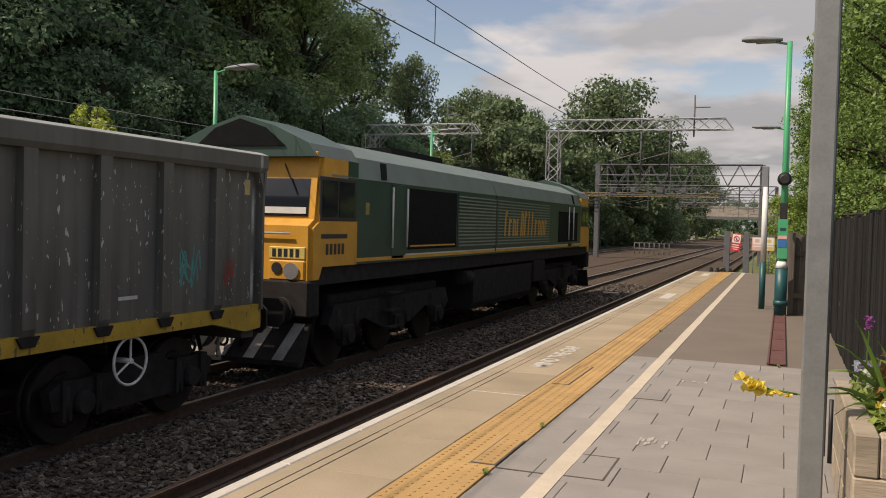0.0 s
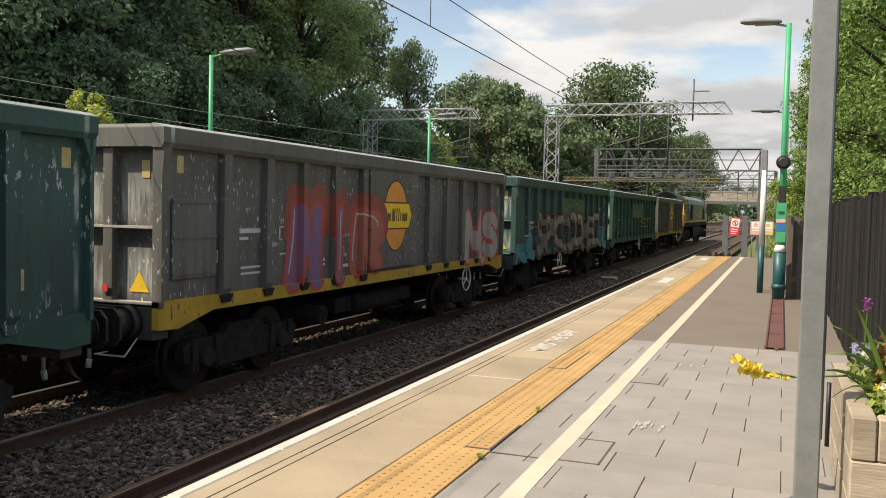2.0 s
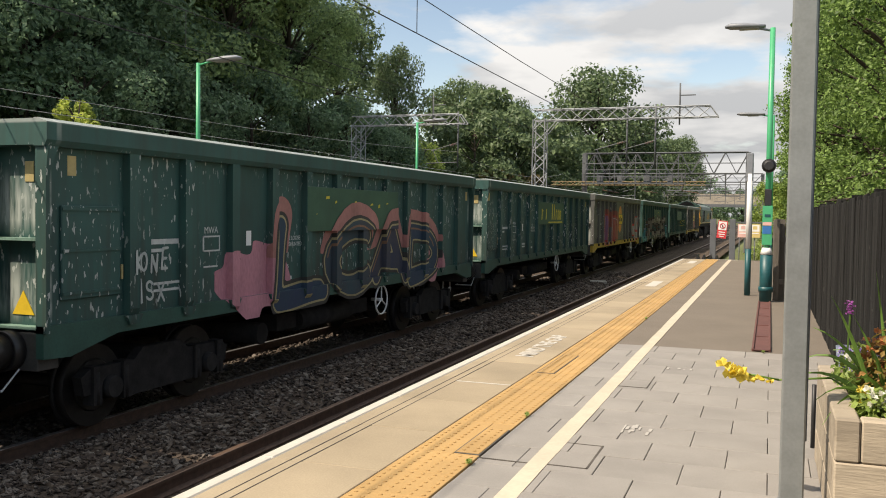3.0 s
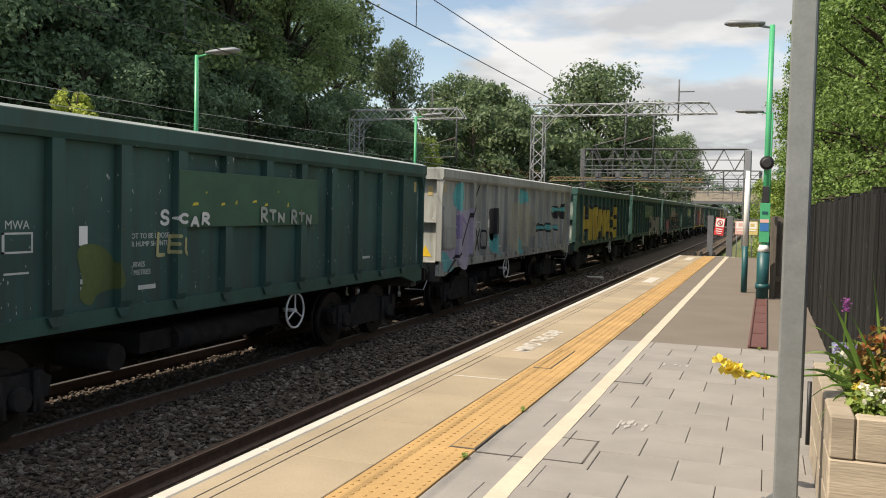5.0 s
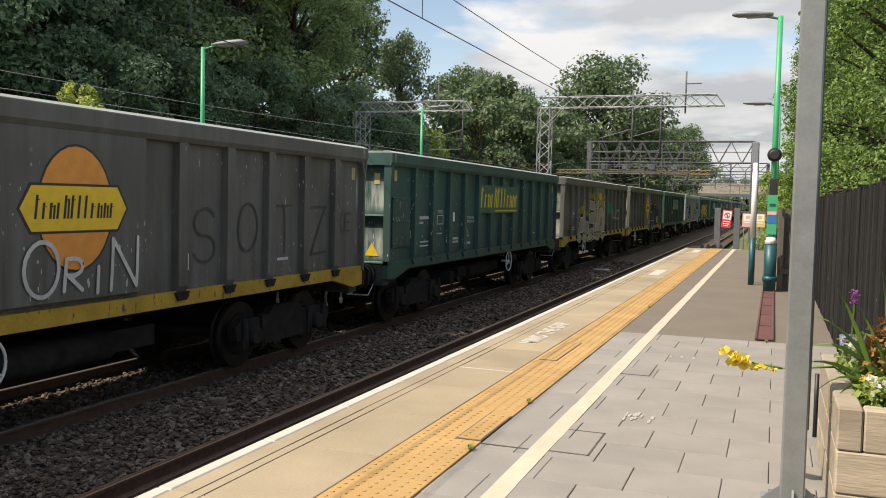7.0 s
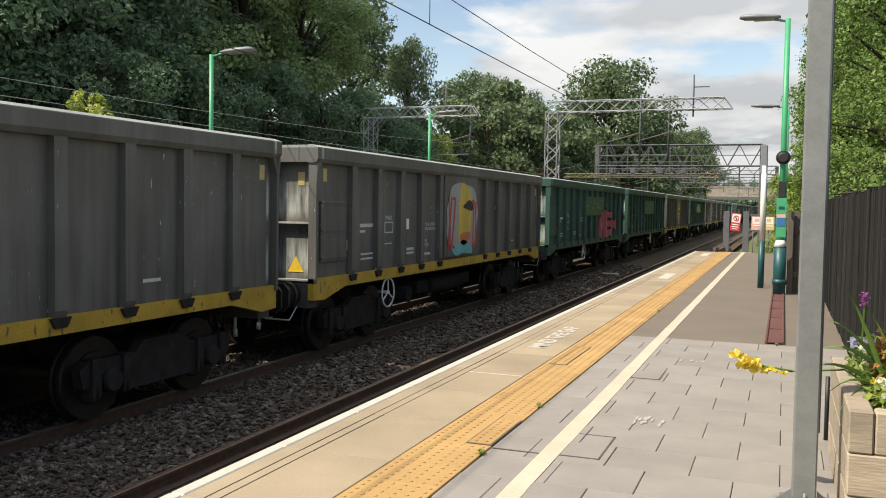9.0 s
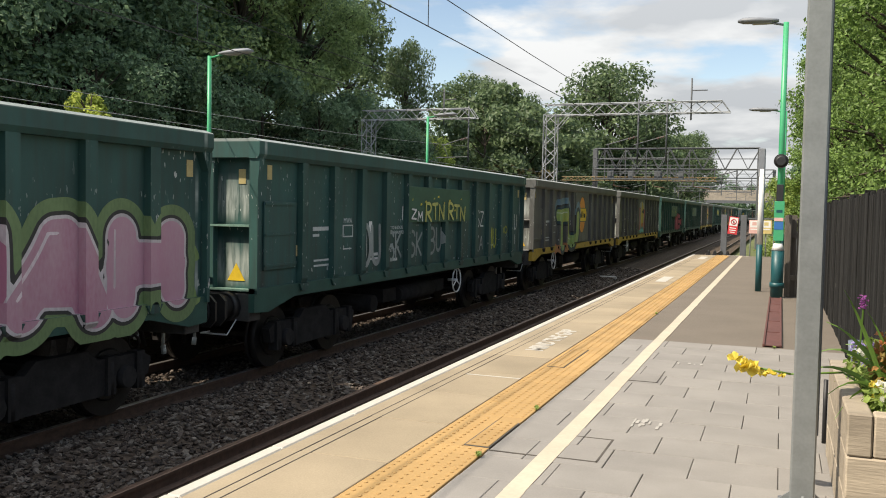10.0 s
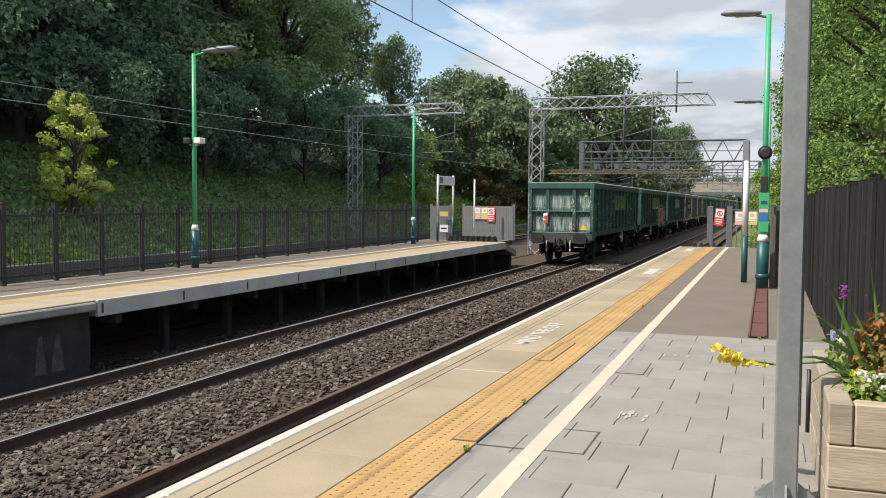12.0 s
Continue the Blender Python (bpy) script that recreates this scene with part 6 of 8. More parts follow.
# sprayed signatures, each in one bay between ribs
TAGS = {
    6: ((1.5, 2.05, 1.4, 1.9, TAGW), (2.45, 3.05, 1.4, 1.8, TAGW)),
    10: ((12.25, 12.6, 1.55, 1.85, TAGW), (12.25, 12.6, 2.2, 2.6, TAGW)),
    14: ((11.3, 11.9, 1.9, 2.4, TAGW), (12.2, 12.7, 1.7, 2.3, TAGW)),
    20: ((11.3, 11.85, 1.75, 2.05, TAGT), (11.35, 11.8, 1.6, 1.9, TAGT), (12.25, 12.65, 1.6, 1.85, TAGR), (4.4, 5.0, 1.5, 1.75, TAGT)),
}
GREENPANEL = mat("flat green sign panel", (0.03, 0.092, 0.055), 0.6, 0, 0.2, 2, 0.05)
for k, (style, wy, logo, specks) in enumerate(WAGONS):
    base = {"green": GREEN, "grey": GREY, "pale": PALE}[style]
    label = "dark green ribbed box wagon with worn yellow lettering" if k in (8, 16, 19) else LABELS[style]
    if k == 0:
        label = "rearmost dark green box wagon carrying a tail lamp"
    W = thing("box_wagon", pose(XC, 0, 0), label, "freight wagon", "box wagons of the train")
    paint = paint_mat(W, "wagon paint " + style, base, specks=specks)
    panel = None
    if logo == "wide":
        panel = (5.15, 8.6, 2.12, 2.8, GREENPANEL)
    elif logo == "diamond":
        panel = (5.4, 7.5, 1.33, 3.02, paint)
    wagons.append(build_wagon(W, k, style, paint, wy, panel, logo, k == 0))
    for y0, y1, z0, z1, tm in TAGS.get(k, ()):
        spray_tag(W, y0, y1, z0, z1, tm, k * 31 + int(y0 * 10))

# ---- graffiti, sprayed over plates, ribs and sills ----
def arc(cx, cz, rx, rz, a0, a1, n=9):
    return [(cx + rx * math.cos(radians(a0 + (a1 - a0) * i / n)), cz + rz * math.sin(radians(a0 + (a1 - a0) * i / n))) for i in range(n + 1)]


# letter skeletons in a unit square
GLYPHS = {
    "A": [[(0, 0), (0.45, 1), (0.6, 1), (1, 0)], [(0.2, 0.36), (0.8, 0.36)]],
    "B": [[(0, 0), (0, 1)] + arc(0.4, 0.76, 0.5, 0.24, 90, -90) + [(0.1, 0.52)] + arc(0.45, 0.26, 0.55, 0.26, 90, -90) + [(0, 0)]],
    "C": [arc(0.6, 0.5, 0.6, 0.5, 50, 310, 14)],
    "D": [[(0, 0), (0, 1)] + arc(0.3, 0.5, 0.7, 0.5, 90, -90, 12) + [(0, 0)]],
    "E": [[(1, 1), (0.1, 1), (0, 0), (1, 0)], [(0.05, 0.5), (0.8, 0.5)]],
    "H": [[(0, 0), (0.05, 1)], [(1, 0), (0.95, 1)], [(0, 0.5), (1, 0.5)]],
    "I": [[(0.5, 0), (0.5, 1)]],
    "K": [[(0, 0), (0, 1)], [(1, 1), (0.1, 0.5), (1, 0)]],
    "L": [[(0.1, 1), (0, 0), (1, 0)]],
    "M": [[(0, 0), (0.1, 1), (0.5, 0.35), (0.9, 1), (1, 0)]],
    "N": [[(0, 0), (0.05, 1), (0.92, 0), (1, 1)]],
    "O": [arc(0.5, 0.5, 0.5, 0.5, 60, 420, 18)],
    "P": [[(0, 0), (0.05, 1)] + arc(0.45, 0.72, 0.55, 0.28, 90, -90) + [(0.1, 0.44)]],
    "R": [[(0, 0), (0.05, 1)] + arc(0.45, 0.74, 0.5, 0.26, 90, -90) + [(0.2, 0.48), (1, 0)]],
    "S": [arc(0.5, 0.75, 0.45, 0.25, 20, 260, 10) + arc(0.5, 0.25, 0.5, 0.25, 90, -160, 10)],
    "T": [[(0, 1), (1, 1)], [(0.5, 1), (0.5, 0)]],
    "U": [[(0, 1)] + arc(0.5, 0.35, 0.5, 0.35, 180, 360, 10) + [(1, 1)]],
    "X": [[(0, 0), (1, 1)], [(0, 1), (1, 0)]],
    "Z": [[(0, 1), (1, 1), (0, 0), (1, 0)]],
    "i": [[(0.4, 0), (0.5, 0.62)], [(0.62, 0.92), (0.66, 0.96)]],
    "n": [[(0, 0), (0.1, 0.9)], [(0.1, 0.6)] + arc(0.55, 0.55, 0.4, 0.38, 150, 0, 8) + [(1, 0)]],
}


def letter_segments(ch, y0, y1, z0, z1):
    segs = []
    for line in GLYPHS[ch]:
        p = [(y0 + (y1 - y0) * a, z0 + (z1 - z0) * b) for a, b in line]
        segs += list(zip(p, p[1:]))
    return segs


def stroke_field(segs, r, wob=0.035):
    """Signed distance to a set of strokes of half width r, wavering like a sprayed line."""
    def field(Y, Z):
        Yw = Y + wob * np.sin(3.1 * Z + 1.7 * Y); Zw = Z + wob * np.sin(2.7 * Y + 2.0 * Z)
        best = np.full(Y.shape, 9.0)
        for (ay, az_), (by, bz) in segs:
            dy, dz = by - ay, bz - az_
            u = np.clip(((Yw - ay) * dy + (Zw - az_) * dz) / (dy * dy + dz * dz + 1e-9), 0, 1)
            best = np.minimum(best, np.hypot(Yw - ay - u * dy, Zw - az_ - u * dz))
        return best - r
    return field


def cloud_field(y0, y1, z0, z1, seed=0, rag=0.12):
    """A soft-cornered sprayed patch with an uneven edge."""
    cy, cz, hy, hz = (y0 + y1) / 2, (z0 + z1) / 2, (y1 - y0) / 2, (z1 - z0) / 2
    def field(Y, Z):
        q_ = (np.abs((Y - cy) / hy) ** 2.6 + np.abs((Z - cz) / hz) ** 2.6) ** (1 / 2.6) - 1
        return q_ * min(hy, hz) + rag * (np.sin(5 * Y + seed) * np.sin(4 * Z + 2 * seed) + 0.5 * np.sin(11 * Z + 7 * Y + seed))
    return field


def shift(field, d):
    return lambda Y, Z: field(Y, Z) - d


def decal(W, k, name, field, y0, y1, z0, z1, layer, material, cell=0.05):
    """Paint that lies on the wagon's side wherever the field is negative, folded over ribs, panel and sill."""
    logo = WAGONS[k][2]
    panel = {"wide": (5.15, 8.6, 2.12, 2.8), "diamond": (5.4, 7.5, 1.33, 3.02)}.get(logo)
    ribs = [1.2 + 0.985 * i for i in range(12)]
    if logo == "diamond":
        ribs = [r_ for r_ in ribs if not panel[0] - 0.12 < r_ < panel[1] - 0.05]
    y0, y1, z0, z1 = max(y0, 0.02), min(y1, WL - 0.02), max(z0, 0.96), min(z1, 3.0)
    keep = [v for r_ in ribs for v in (r_ - 0.006, r_ - 0.002, r_ + 0.172, r_ + 0.176)]
    keepz = [1.268, 1.273]
    if panel:
        keep += [panel[0] - 0.004, panel[0] - 0.001, panel[1] + 0.001, panel[1] + 0.004]
        keepz += [panel[2] - 0.004, panel[2] - 0.001, panel[3] + 0.001, panel[3] + 0.004]
    def lines(a, b, fixed):
        f = [v for v in fixed if a < v < b]
        g = [v for v in np.linspace(a, b, max(2, int((b - a) / cell) + 1)) if all(abs(v - w_) > 0.004 for w_ in f)]
        return np.array(sorted(f + g))
    ys_, zs_ = lines(y0, y1, keep), lines(z0, z1, keepz)
    Y, Z = np.meshgrid(ys_, zs_, indexing="ij")
    D = field(Y, Z)
    X = np.full(Y.shape, 1.235)
    X[Z < 1.27] = HW - 0.035
    for r_ in ribs:
        X[(Y > r_ - 0.004) & (Y < r_ + 0.174) & (Z > 1.16)] = HW
    if panel:
        X[(Y > panel[0] - 0.0025) & (Y < panel[1] + 0.0025) & (Z > panel[2] - 0.0025) & (Z < panel[3] + 0.0025)] = HW + 0.0125
    X = X + 0.0045 + 0.0012 * layer
    # each separate stroke or splash is a piece of its own
    ny, nz = len(ys_) - 1, len(zs_) - 1
    low = np.minimum(np.minimum(D[:-1, :-1], D[1:, :-1]), np.minimum(D[:-1, 1:], D[1:, 1:])) < 0
    seen = np.zeros((ny, nz), bool)
    for i0, j0 in np.argwhere(low):
        if seen[i0, j0]:
            continue
        seen[i0, j0] = True
        todo, cells = [(i0, j0)], []
        while todo:
            i, j = todo.pop()
            cells.append((i, j))
            for p_ in ((i - 1, j), (i + 1, j), (i, j - 1), (i, j + 1)):
                if 0 <= p_[0] < ny and 0 <= p_[1] < nz and low[p_] and not seen[p_]:
                    seen[p_] = True
                    todo.append(p_)
        if len(cells) < 4:
            continue
        vs, fs = [], []
        for i, j in cells:
            c = ((i, j), (i + 1, j), (i + 1, j + 1), (i, j + 1))
            d = [D[q_] for q_ in c]
            o = len(vs)
            for m in range(4):
                a, b = c[m], c[(m + 1) % 4]
                if d[m] < 0:
                    vs.append((X[a], Y[a], Z[a]))
                if (d[m] < 0) != (d[(m + 1) % 4] < 0):
                    u = d[m] / (d[m] - d[(m + 1) % 4])
                    vs.append(tuple(p + (q_ - p) * u for p, q_ in zip((X[a], Y[a], Z[a]), (X[b], Y[b], Z[b]))))
            if len(vs) - o > 2:
                fs.append(tuple(range(o, len(vs))))
            else:
                del vs[o:]
        bm = bmn()
        bv = [bm.verts.new(v) for v in vs]
        for f in fs:
            bm.faces.new([bv[i] for i in f])
        bmesh.ops.remove_doubles(bm, verts=bm.verts, dist=0.0004)
        part(name, bm, material, W)


def spray(col, col2=None):
    nm = "spray paint %.3f %.3f %.3f" % col
    if col2:
        nm += " to %.3f %.3f %.3f" % col2
    return mat(nm, col, 0.65, 0, 0.28, 1.7, 0.05, 30, col2=col2, stretch=(1, 1, 0.45), spots=0.27, spot_col=(0.06, 0.055, 0.05))


def patch(k, y0, y1, z0, z1, col, layer=0, rag=0.10, col2=None):
    decal(wagons[k], k, "graffiti_patch", cloud_field(y0, y1, z0, z1, k + y0, rag), y0 - 0.2, y1 + 0.2, z0 - 0.2, z1 + 0.2, layer, spray(col, col2))


def piece(k, word, y0, y1, z0, z1, fills, line, r=0.15, edge=0.055, glow=None, shine=None, boxes=None, lift=0.0, dark=0.0, lean=0.0, spread=0.17):
    """Fat outlined letters: a sprayed halo, a dark outline, a fill for each letter and a few bright strokes."""
    n = len(word)
    w = (y1 - y0) / n
    cells = boxes or [(y0 + i * w, y0 + (i + 1) * w, z0 + 0.10 * ((i * 7) % 3) / 2, z1 - 0.13 * ((i * 5) % 4) / 3) for i in range(n)]
    every = []
    letters = []
    for ch, (a, b, c, d) in zip(word, cells):
        segs = [tuple((p[0] + lean * (p[1] - c), p[1]) for p in sg) for sg in letter_segments(ch, a + r, b - r * 0.9, c + r, d - r)]
        letters.append((segs, (a, b, c, d)))
        every += segs
    whole = stroke_field(every, r)
    ya, yb, za, zb = min(c[0] for c in cells), max(c[1] for c in cells), min(c[2] for c in cells), max(c[3] for c in cells)
    W = wagons[k]
    if glow:
        up = stroke_field([((a[0], a[1] + lift), (b[0], b[1] + lift)) for a, b in every], r)
        halo = shift(up, spread)
        if lift:
            # the halo shows above the letters only
            halo = lambda Y, Z, f_=halo: np.maximum(f_(Y, Z), za + 0.62 * (zb - za) + 0.06 * np.sin(4 * Y) - Z)
        decal(W, k, "graffiti_halo", halo, ya - 0.25, yb + 0.25, za - 0.25, zb + 0.25 + lift, 1, spray(glow))
    if dark:
        decal(W, k, "graffiti_shadow", shift(whole, dark), ya - 0.2, yb + 0.2, za - 0.2, zb + 0.2, 1.5, spray((0.035, 0.034, 0.032)))
    decal(W, k, "graffiti_outline", shift(whole, edge), ya - 0.12, yb + 0.12, za - 0.12, zb + 0.12, 2, spray(line))
    for i, (segs, (a, b, c, d)) in enumerate(letters):
        f1 = fills[i % len(fills)]
        f2 = fills[(i + 1) % len(fills)]
        decal(W, k, "graffiti_letter", stroke_field(segs, r), a - 0.05, b + 0.05, c - 0.05, d + 0.05, 3 + 0.35 * (i % 3), spray(f1, f2))
        if shine:
            hi = [((p[0] - r * 0.45, p[1] + r * 0.4), (q_[0] - r * 0.45, q_[1] + r * 0.4)) for p, q_ in segs[: max(1, len(segs) // 2)]]
            decal(W, k, "graffiti_shine", stroke_field(hi, 0.018), a - 0.05, b + 0.05, c - 0.05, d + 0.05, 4.5, spray(shine), 0.03)


def scrawl(k, word, y0, y1, z0, z1, col, r=0.02, boxes=None):
    """Thin hand-sprayed capitals."""
    n = len(word)
    w = (y1 - y0) / n
    segs = []
    for i, ch in enumerate(word):
        a, b, c, d = boxes[i] if boxes else (y0 + i * w + 0.04, y0 + (i + 1) * w - 0.04, z0 + 0.03 * (i % 2), z1 - 0.03 * (i % 3))
        segs += letter_segments(ch, a, b, c, d)
    decal(wagons[k], k, "graffiti_scrawl", stroke_field(segs, r, 0.02), y0 - 0.08, y1 + 0.08, z0 - 0.08, z1 + 0.08, 5, spray(col), 0.022)


LIME, CREAM, CHROME, BEI = (0.33, 0.45, 0.12), (0.33, 0.285, 0.21), (0.34, 0.315, 0.27), (0.33, 0.29, 0.23)
# rear wagons: pink block letters, pale tags
patch(1, 8.0, 8.9, 1.15, 1.95, (0.20, 0.29, 0.10)); patch(1, 12.3, 13.0, 1.15, 2.0, (0.20, 0.29, 0.10), 0, 0.12); patch(1, 0.1, 0.8, 1.0, 1.5, (0.085, 0.055, 0.042), 0, 0.10)
piece(1, "MAH", 8.7, 12.75, 1.08, 2.3, [(0.50, 0.23, 0.31), (0.44, 0.17, 0.25), (0.52, 0.32, 0.37)], (0.55, 0.50, 0.50), 0.23, 0.035, (0.14, 0.21, 0.09), (0.62, 0.52, 0.54), None, 0.0, 0.075, 0.04, 0.2)
scrawl(1, "KUNX", 6.0, 8.0, 2.08, 2.3, (0.55, 0.56, 0.54), 0.02)
scrawl(0, "OR", 11.2, 11.95, 1.75, 2.15, (0.42, 0.33, 0.36), 0.035); scrawl(0, "KN", 11.2, 11.8, 1.38, 1.6, WHT, 0.022); scrawl(0, "XR", 11.25, 11.75, 1.15, 1.33, WHT, 0.02)
scrawl(19, "SEOTS", 8.0, 11.9, 1.66, 2.1, (0.36, 0.34, 0.05), 0.028); scrawl(19, "REKM", 11.2, 11.95, 2.32, 2.6, WHT, 0.024)
scrawl(0, "SLEM", 5.35, 6.7, 2.2, 2.42, (0.26, 0.33, 0.06), 0.02); scrawl(0, "SKT", 6.95, 7.9, 2.2, 2.42, (0.26, 0.33, 0.06), 0.02); scrawl(0, "BIN", 3.35, 4.0, 2.0, 2.5, (0.34, 0.30, 0.31), 0.022)
scrawl(2, "RTN", 5.9, 7.0, 2.16, 2.5, (0.42, 0.42, 0.12), 0.03); scrawl(2, "RTN", 7.2, 8.3, 2.16, 2.5, (0.42, 0.42, 0.12), 0.03); scrawl(2, "IZM", 4.9, 5.8, 2.16, 2.4, WHT, 0.018)
scrawl(2, "RU", 12.2, 12.75, 1.85, 2.3, WHT, 0.018); scrawl(2, "BI", 12.25, 12.7, 1.45, 1.75, WHT, 0.018); scrawl(2, "MU", 10.3, 10.9, 1.45, 1.95, (0.36, 0.38, 0.05), 0.028); scrawl(2, "DO", 11.25, 11.9, 1.75, 1.97, (0.36, 0.38, 0.05), 0.02); scrawl(2, "SZ", 9.3, 9.9, 1.95, 2.35, WHT, 0.018); scrawl(2, "KA", 9.3, 9.9, 1.4, 1.75, (0.30, 0.33, 0.31), 0.022)
scrawl(2, "SK", 4.4, 5.05, 1.45, 1.95, (0.26, 0.30, 0.28), 0.03); scrawl(2, "SK", 5.4, 6.05, 1.45, 1.95, (0.26, 0.30, 0.28), 0.03); scrawl(2, "BU", 6.4, 7.1, 1.5, 2.0, (0.26, 0.30, 0.28), 0.03); scrawl(2, "OU", 3.3, 4.1, 1.4, 2.1, (0.28, 0.31, 0.29), 0.05)
piece(3, "TU", 3.0, 5.9, 1.08, 2.45, [(0.48, 0.46, 0.08), (0.16, 0.34, 0.16)], (0.03, 0.06, 0.07), 0.2, 0.09, (0.15, 0.24, 0.28), (0.50, 0.55, 0.42), None, 0.16, 0.14)
patch(3, 2.9, 4.4, 1.02, 1.25, (0.42, 0.18, 0.08), 0, 0.08)
# flat coloured shapes on a grey field
patch(4, 5.5, 7.45, 1.36, 2.9, (0.30, 0.30, 0.29), 0, 0.04); patch(4, 6.2, 7.0, 1.5, 2.85, (0.55, 0.40, 0.07), 1, 0.05); patch(4, 6.3, 6.95, 2.3, 2.5, BLK, 2, 0.05); patch(4, 6.4, 7.0, 1.6, 1.85, (0.5, 0.16, 0.05), 2, 0.05); patch(4, 5.8, 7.2, 1.36, 1.6, TUR, 2, 0.05)
scrawl(4, "XZ", 5.55, 6.0, 1.5, 2.6, (0.42, 0.06, 0.06), 0.03); scrawl(4, "ZX", 7.05, 7.4, 1.5, 2.5, (0.42, 0.06, 0.06), 0.03)
piece(5, "HEX", 8.0, 11.6, 1.2, 2.3, [(0.46, 0.15, 0.22), RED2], BLK, 0.13, 0.08)
scrawl(7, "ORIN", 5.7, 7.4, 1.36, 2.0, (0.50, 0.50, 0.48), 0.022, ((5.78, 6.2, 1.40, 1.95), (6.28, 6.52, 1.45, 1.77), (6.62, 6.84, 1.40, 1.66), (6.92, 7.34, 1.40, 1.92)))
scrawl(7, "SOTZ", 8.5, 12.2, 1.6, 2.3, (0.055, 0.053, 0.05), 0.018, ((8.5, 8.95, 1.6, 2.25), (9.45, 9.9, 1.65, 2.3), (10.4, 10.85, 1.6, 2.3), (11.4, 11.9, 1.55, 2.25))); scrawl(7, "XE", 12.25, 12.8, 1.85, 2.2, (0.07, 0.07, 0.065), 0.018)
# big chrome letters with a yellow halo
patch(9, 2.4, 8.3, 0.98, 1.5, CREAM, 0, 0.06, BEI)
piece(9, "ABinL", 2.5, 7.9, 1.0, 2.5, [CHROME, (0.32, 0.29, 0.24)], (0.60, 0.58, 0.53), 0.15, 0.026, (0.27, 0.245, 0.03), None, ((2.7, 4.4, 1.0, 2.35), (4.45, 5.55, 1.08, 2.5), (5.45, 6.15, 1.2, 2.6), (6.02, 7.1, 1.2, 2.3), (7.1, 8.0, 1.25, 2.5)), 0.2, 0.09, 0.04, 0.12)
patch(9, 7.75, 8.25, 1.5, 2.3, (0.12, 0.13, 0.11), 0, 0.08); patch(9, 8.5, 9.4, 1.95, 2.5, (0.03, 0.24, 0.14), 2, 0.09); patch(9, 8.6, 9.1, 1.7, 2.0, (0.14, 0.09, 0.06), 1, 0.08)
scrawl(9, "OUNO", 9.5, 11.2, 1.75, 2.15, (0.34, 0.34, 0.33), 0.035); scrawl(9, "SIM", 12.2, 12.75, 2.0, 2.3, WHT, 0.02); scrawl(9, "LUB", 12.2, 12.75, 1.6, 1.85, WHT, 0.02)
# blue letters edged yellow
patch(10, 6.75, 7.7, 1.0, 1.7, PNK, 0, 0.1); patch(10, 10.6, 11.8, 1.05, 1.95, PNK, 0, 0.1); patch(10, 7.4, 10.9, 1.0, 1.5, (0.02, 0.03, 0.07), 0, 0.08)
piece(10, "PUB", 7.2, 10.95, 1.05, 2.5, [(0.015, 0.026, 0.075), (0.018, 0.05, 0.12), (0.03, 0.08, 0.17)], (0.44, 0.44, 0.05), 0.2, 0.055, None, (0.06, 0.17, 0.28), None, 0.0, 0.11, 0.12)
scrawl(11, "SCAR", 4.9, 5.75, 2.14, 2.3, WHT, 0.02); scrawl(11, "LEU", 4.85, 5.45, 1.78, 2.03, (0.34, 0.33, 0.16), 0.022); scrawl(11, "RTN", 6.9, 7.6, 2.16, 2.34, (0.30, 0.33, 0.30), 0.022); scrawl(11, "RTN", 7.75, 8.4, 2.16, 2.34, (0.30, 0.33, 0.30), 0.022)
patch(11, 3.75, 4.3, 1.35, 2.0, (0.075, 0.105, 0.03), 0, 0.16)
# pale wagon with shards of turquoise, mauve and black
patch(12, 0.3, 2.4, 1.05, 2.5, (0.36, 0.32, 0.40), 0, 0.12); patch(12, 0.6, 1.8, 1.7, 2.3, (0.24, 0.19, 0.34), 1, 0.1); patch(12, 0.9, 1.6, 2.4, 2.95, TUR, 1, 0.1); patch(12, 0.2, 0.9, 1.0, 1.4, (0.10, 0.34, 0.34), 1, 0.06)
decal(wagons[12], 12, "graffiti_scrawl", stroke_field([((0.5, 1.0), (1.6, 1.5)), ((1.6, 1.5), (2.2, 2.3)), ((2.2, 2.3), (2.9, 3.0))], 0.035), 0.2, 3.2, 0.95, 3.05, 4, spray(BLK))
patch(12, 3.75, 4.35, 1.7, 2.55, BLK, 1, 0.1); patch(12, 3.75, 4.5, 1.2, 1.75, TUR, 1, 0.1); patch(12, 6.2, 7.2, 2.55, 3.0, TUR, 1, 0.08); patch(12, 5.4, 8.0, 1.3, 2.6, (0.36, 0.34, 0.27), 0, 0.1); patch(12, 6.4, 6.9, 1.15, 1.6, TUR, 1, 0.1)
patch(12, 8.6, 11.0, 1.75, 1.98, BLK, 1, 0.05); patch(12, 8.7, 11.2, 1.83, 1.92, TUR, 2, 0.03); patch(12, 10.6, 12.8, 2.2, 2.55, BLK, 1, 0.1); patch(12, 10.6, 12.9, 2.4, 2.5, TUR, 2, 0.04); scrawl(12, "XO", 2.6, 3.3, 1.4, 1.9, BLK, 0.03)
piece(13, "HTMAS", 1.6, 9.6, 1.2, 2.6, [(0.50, 0.42, 0.06), (0.46, 0.28, 0.05)], BLK, 0.17, 0.10, None, None, None, 0.0, 0.0, 0.05)
piece(14, "DOSE", 7.4, 12.8, 1.05, 2.25, [CHROME, BRN, GRY2], (0.05, 0.05, 0.05), 0.2, 0.06)
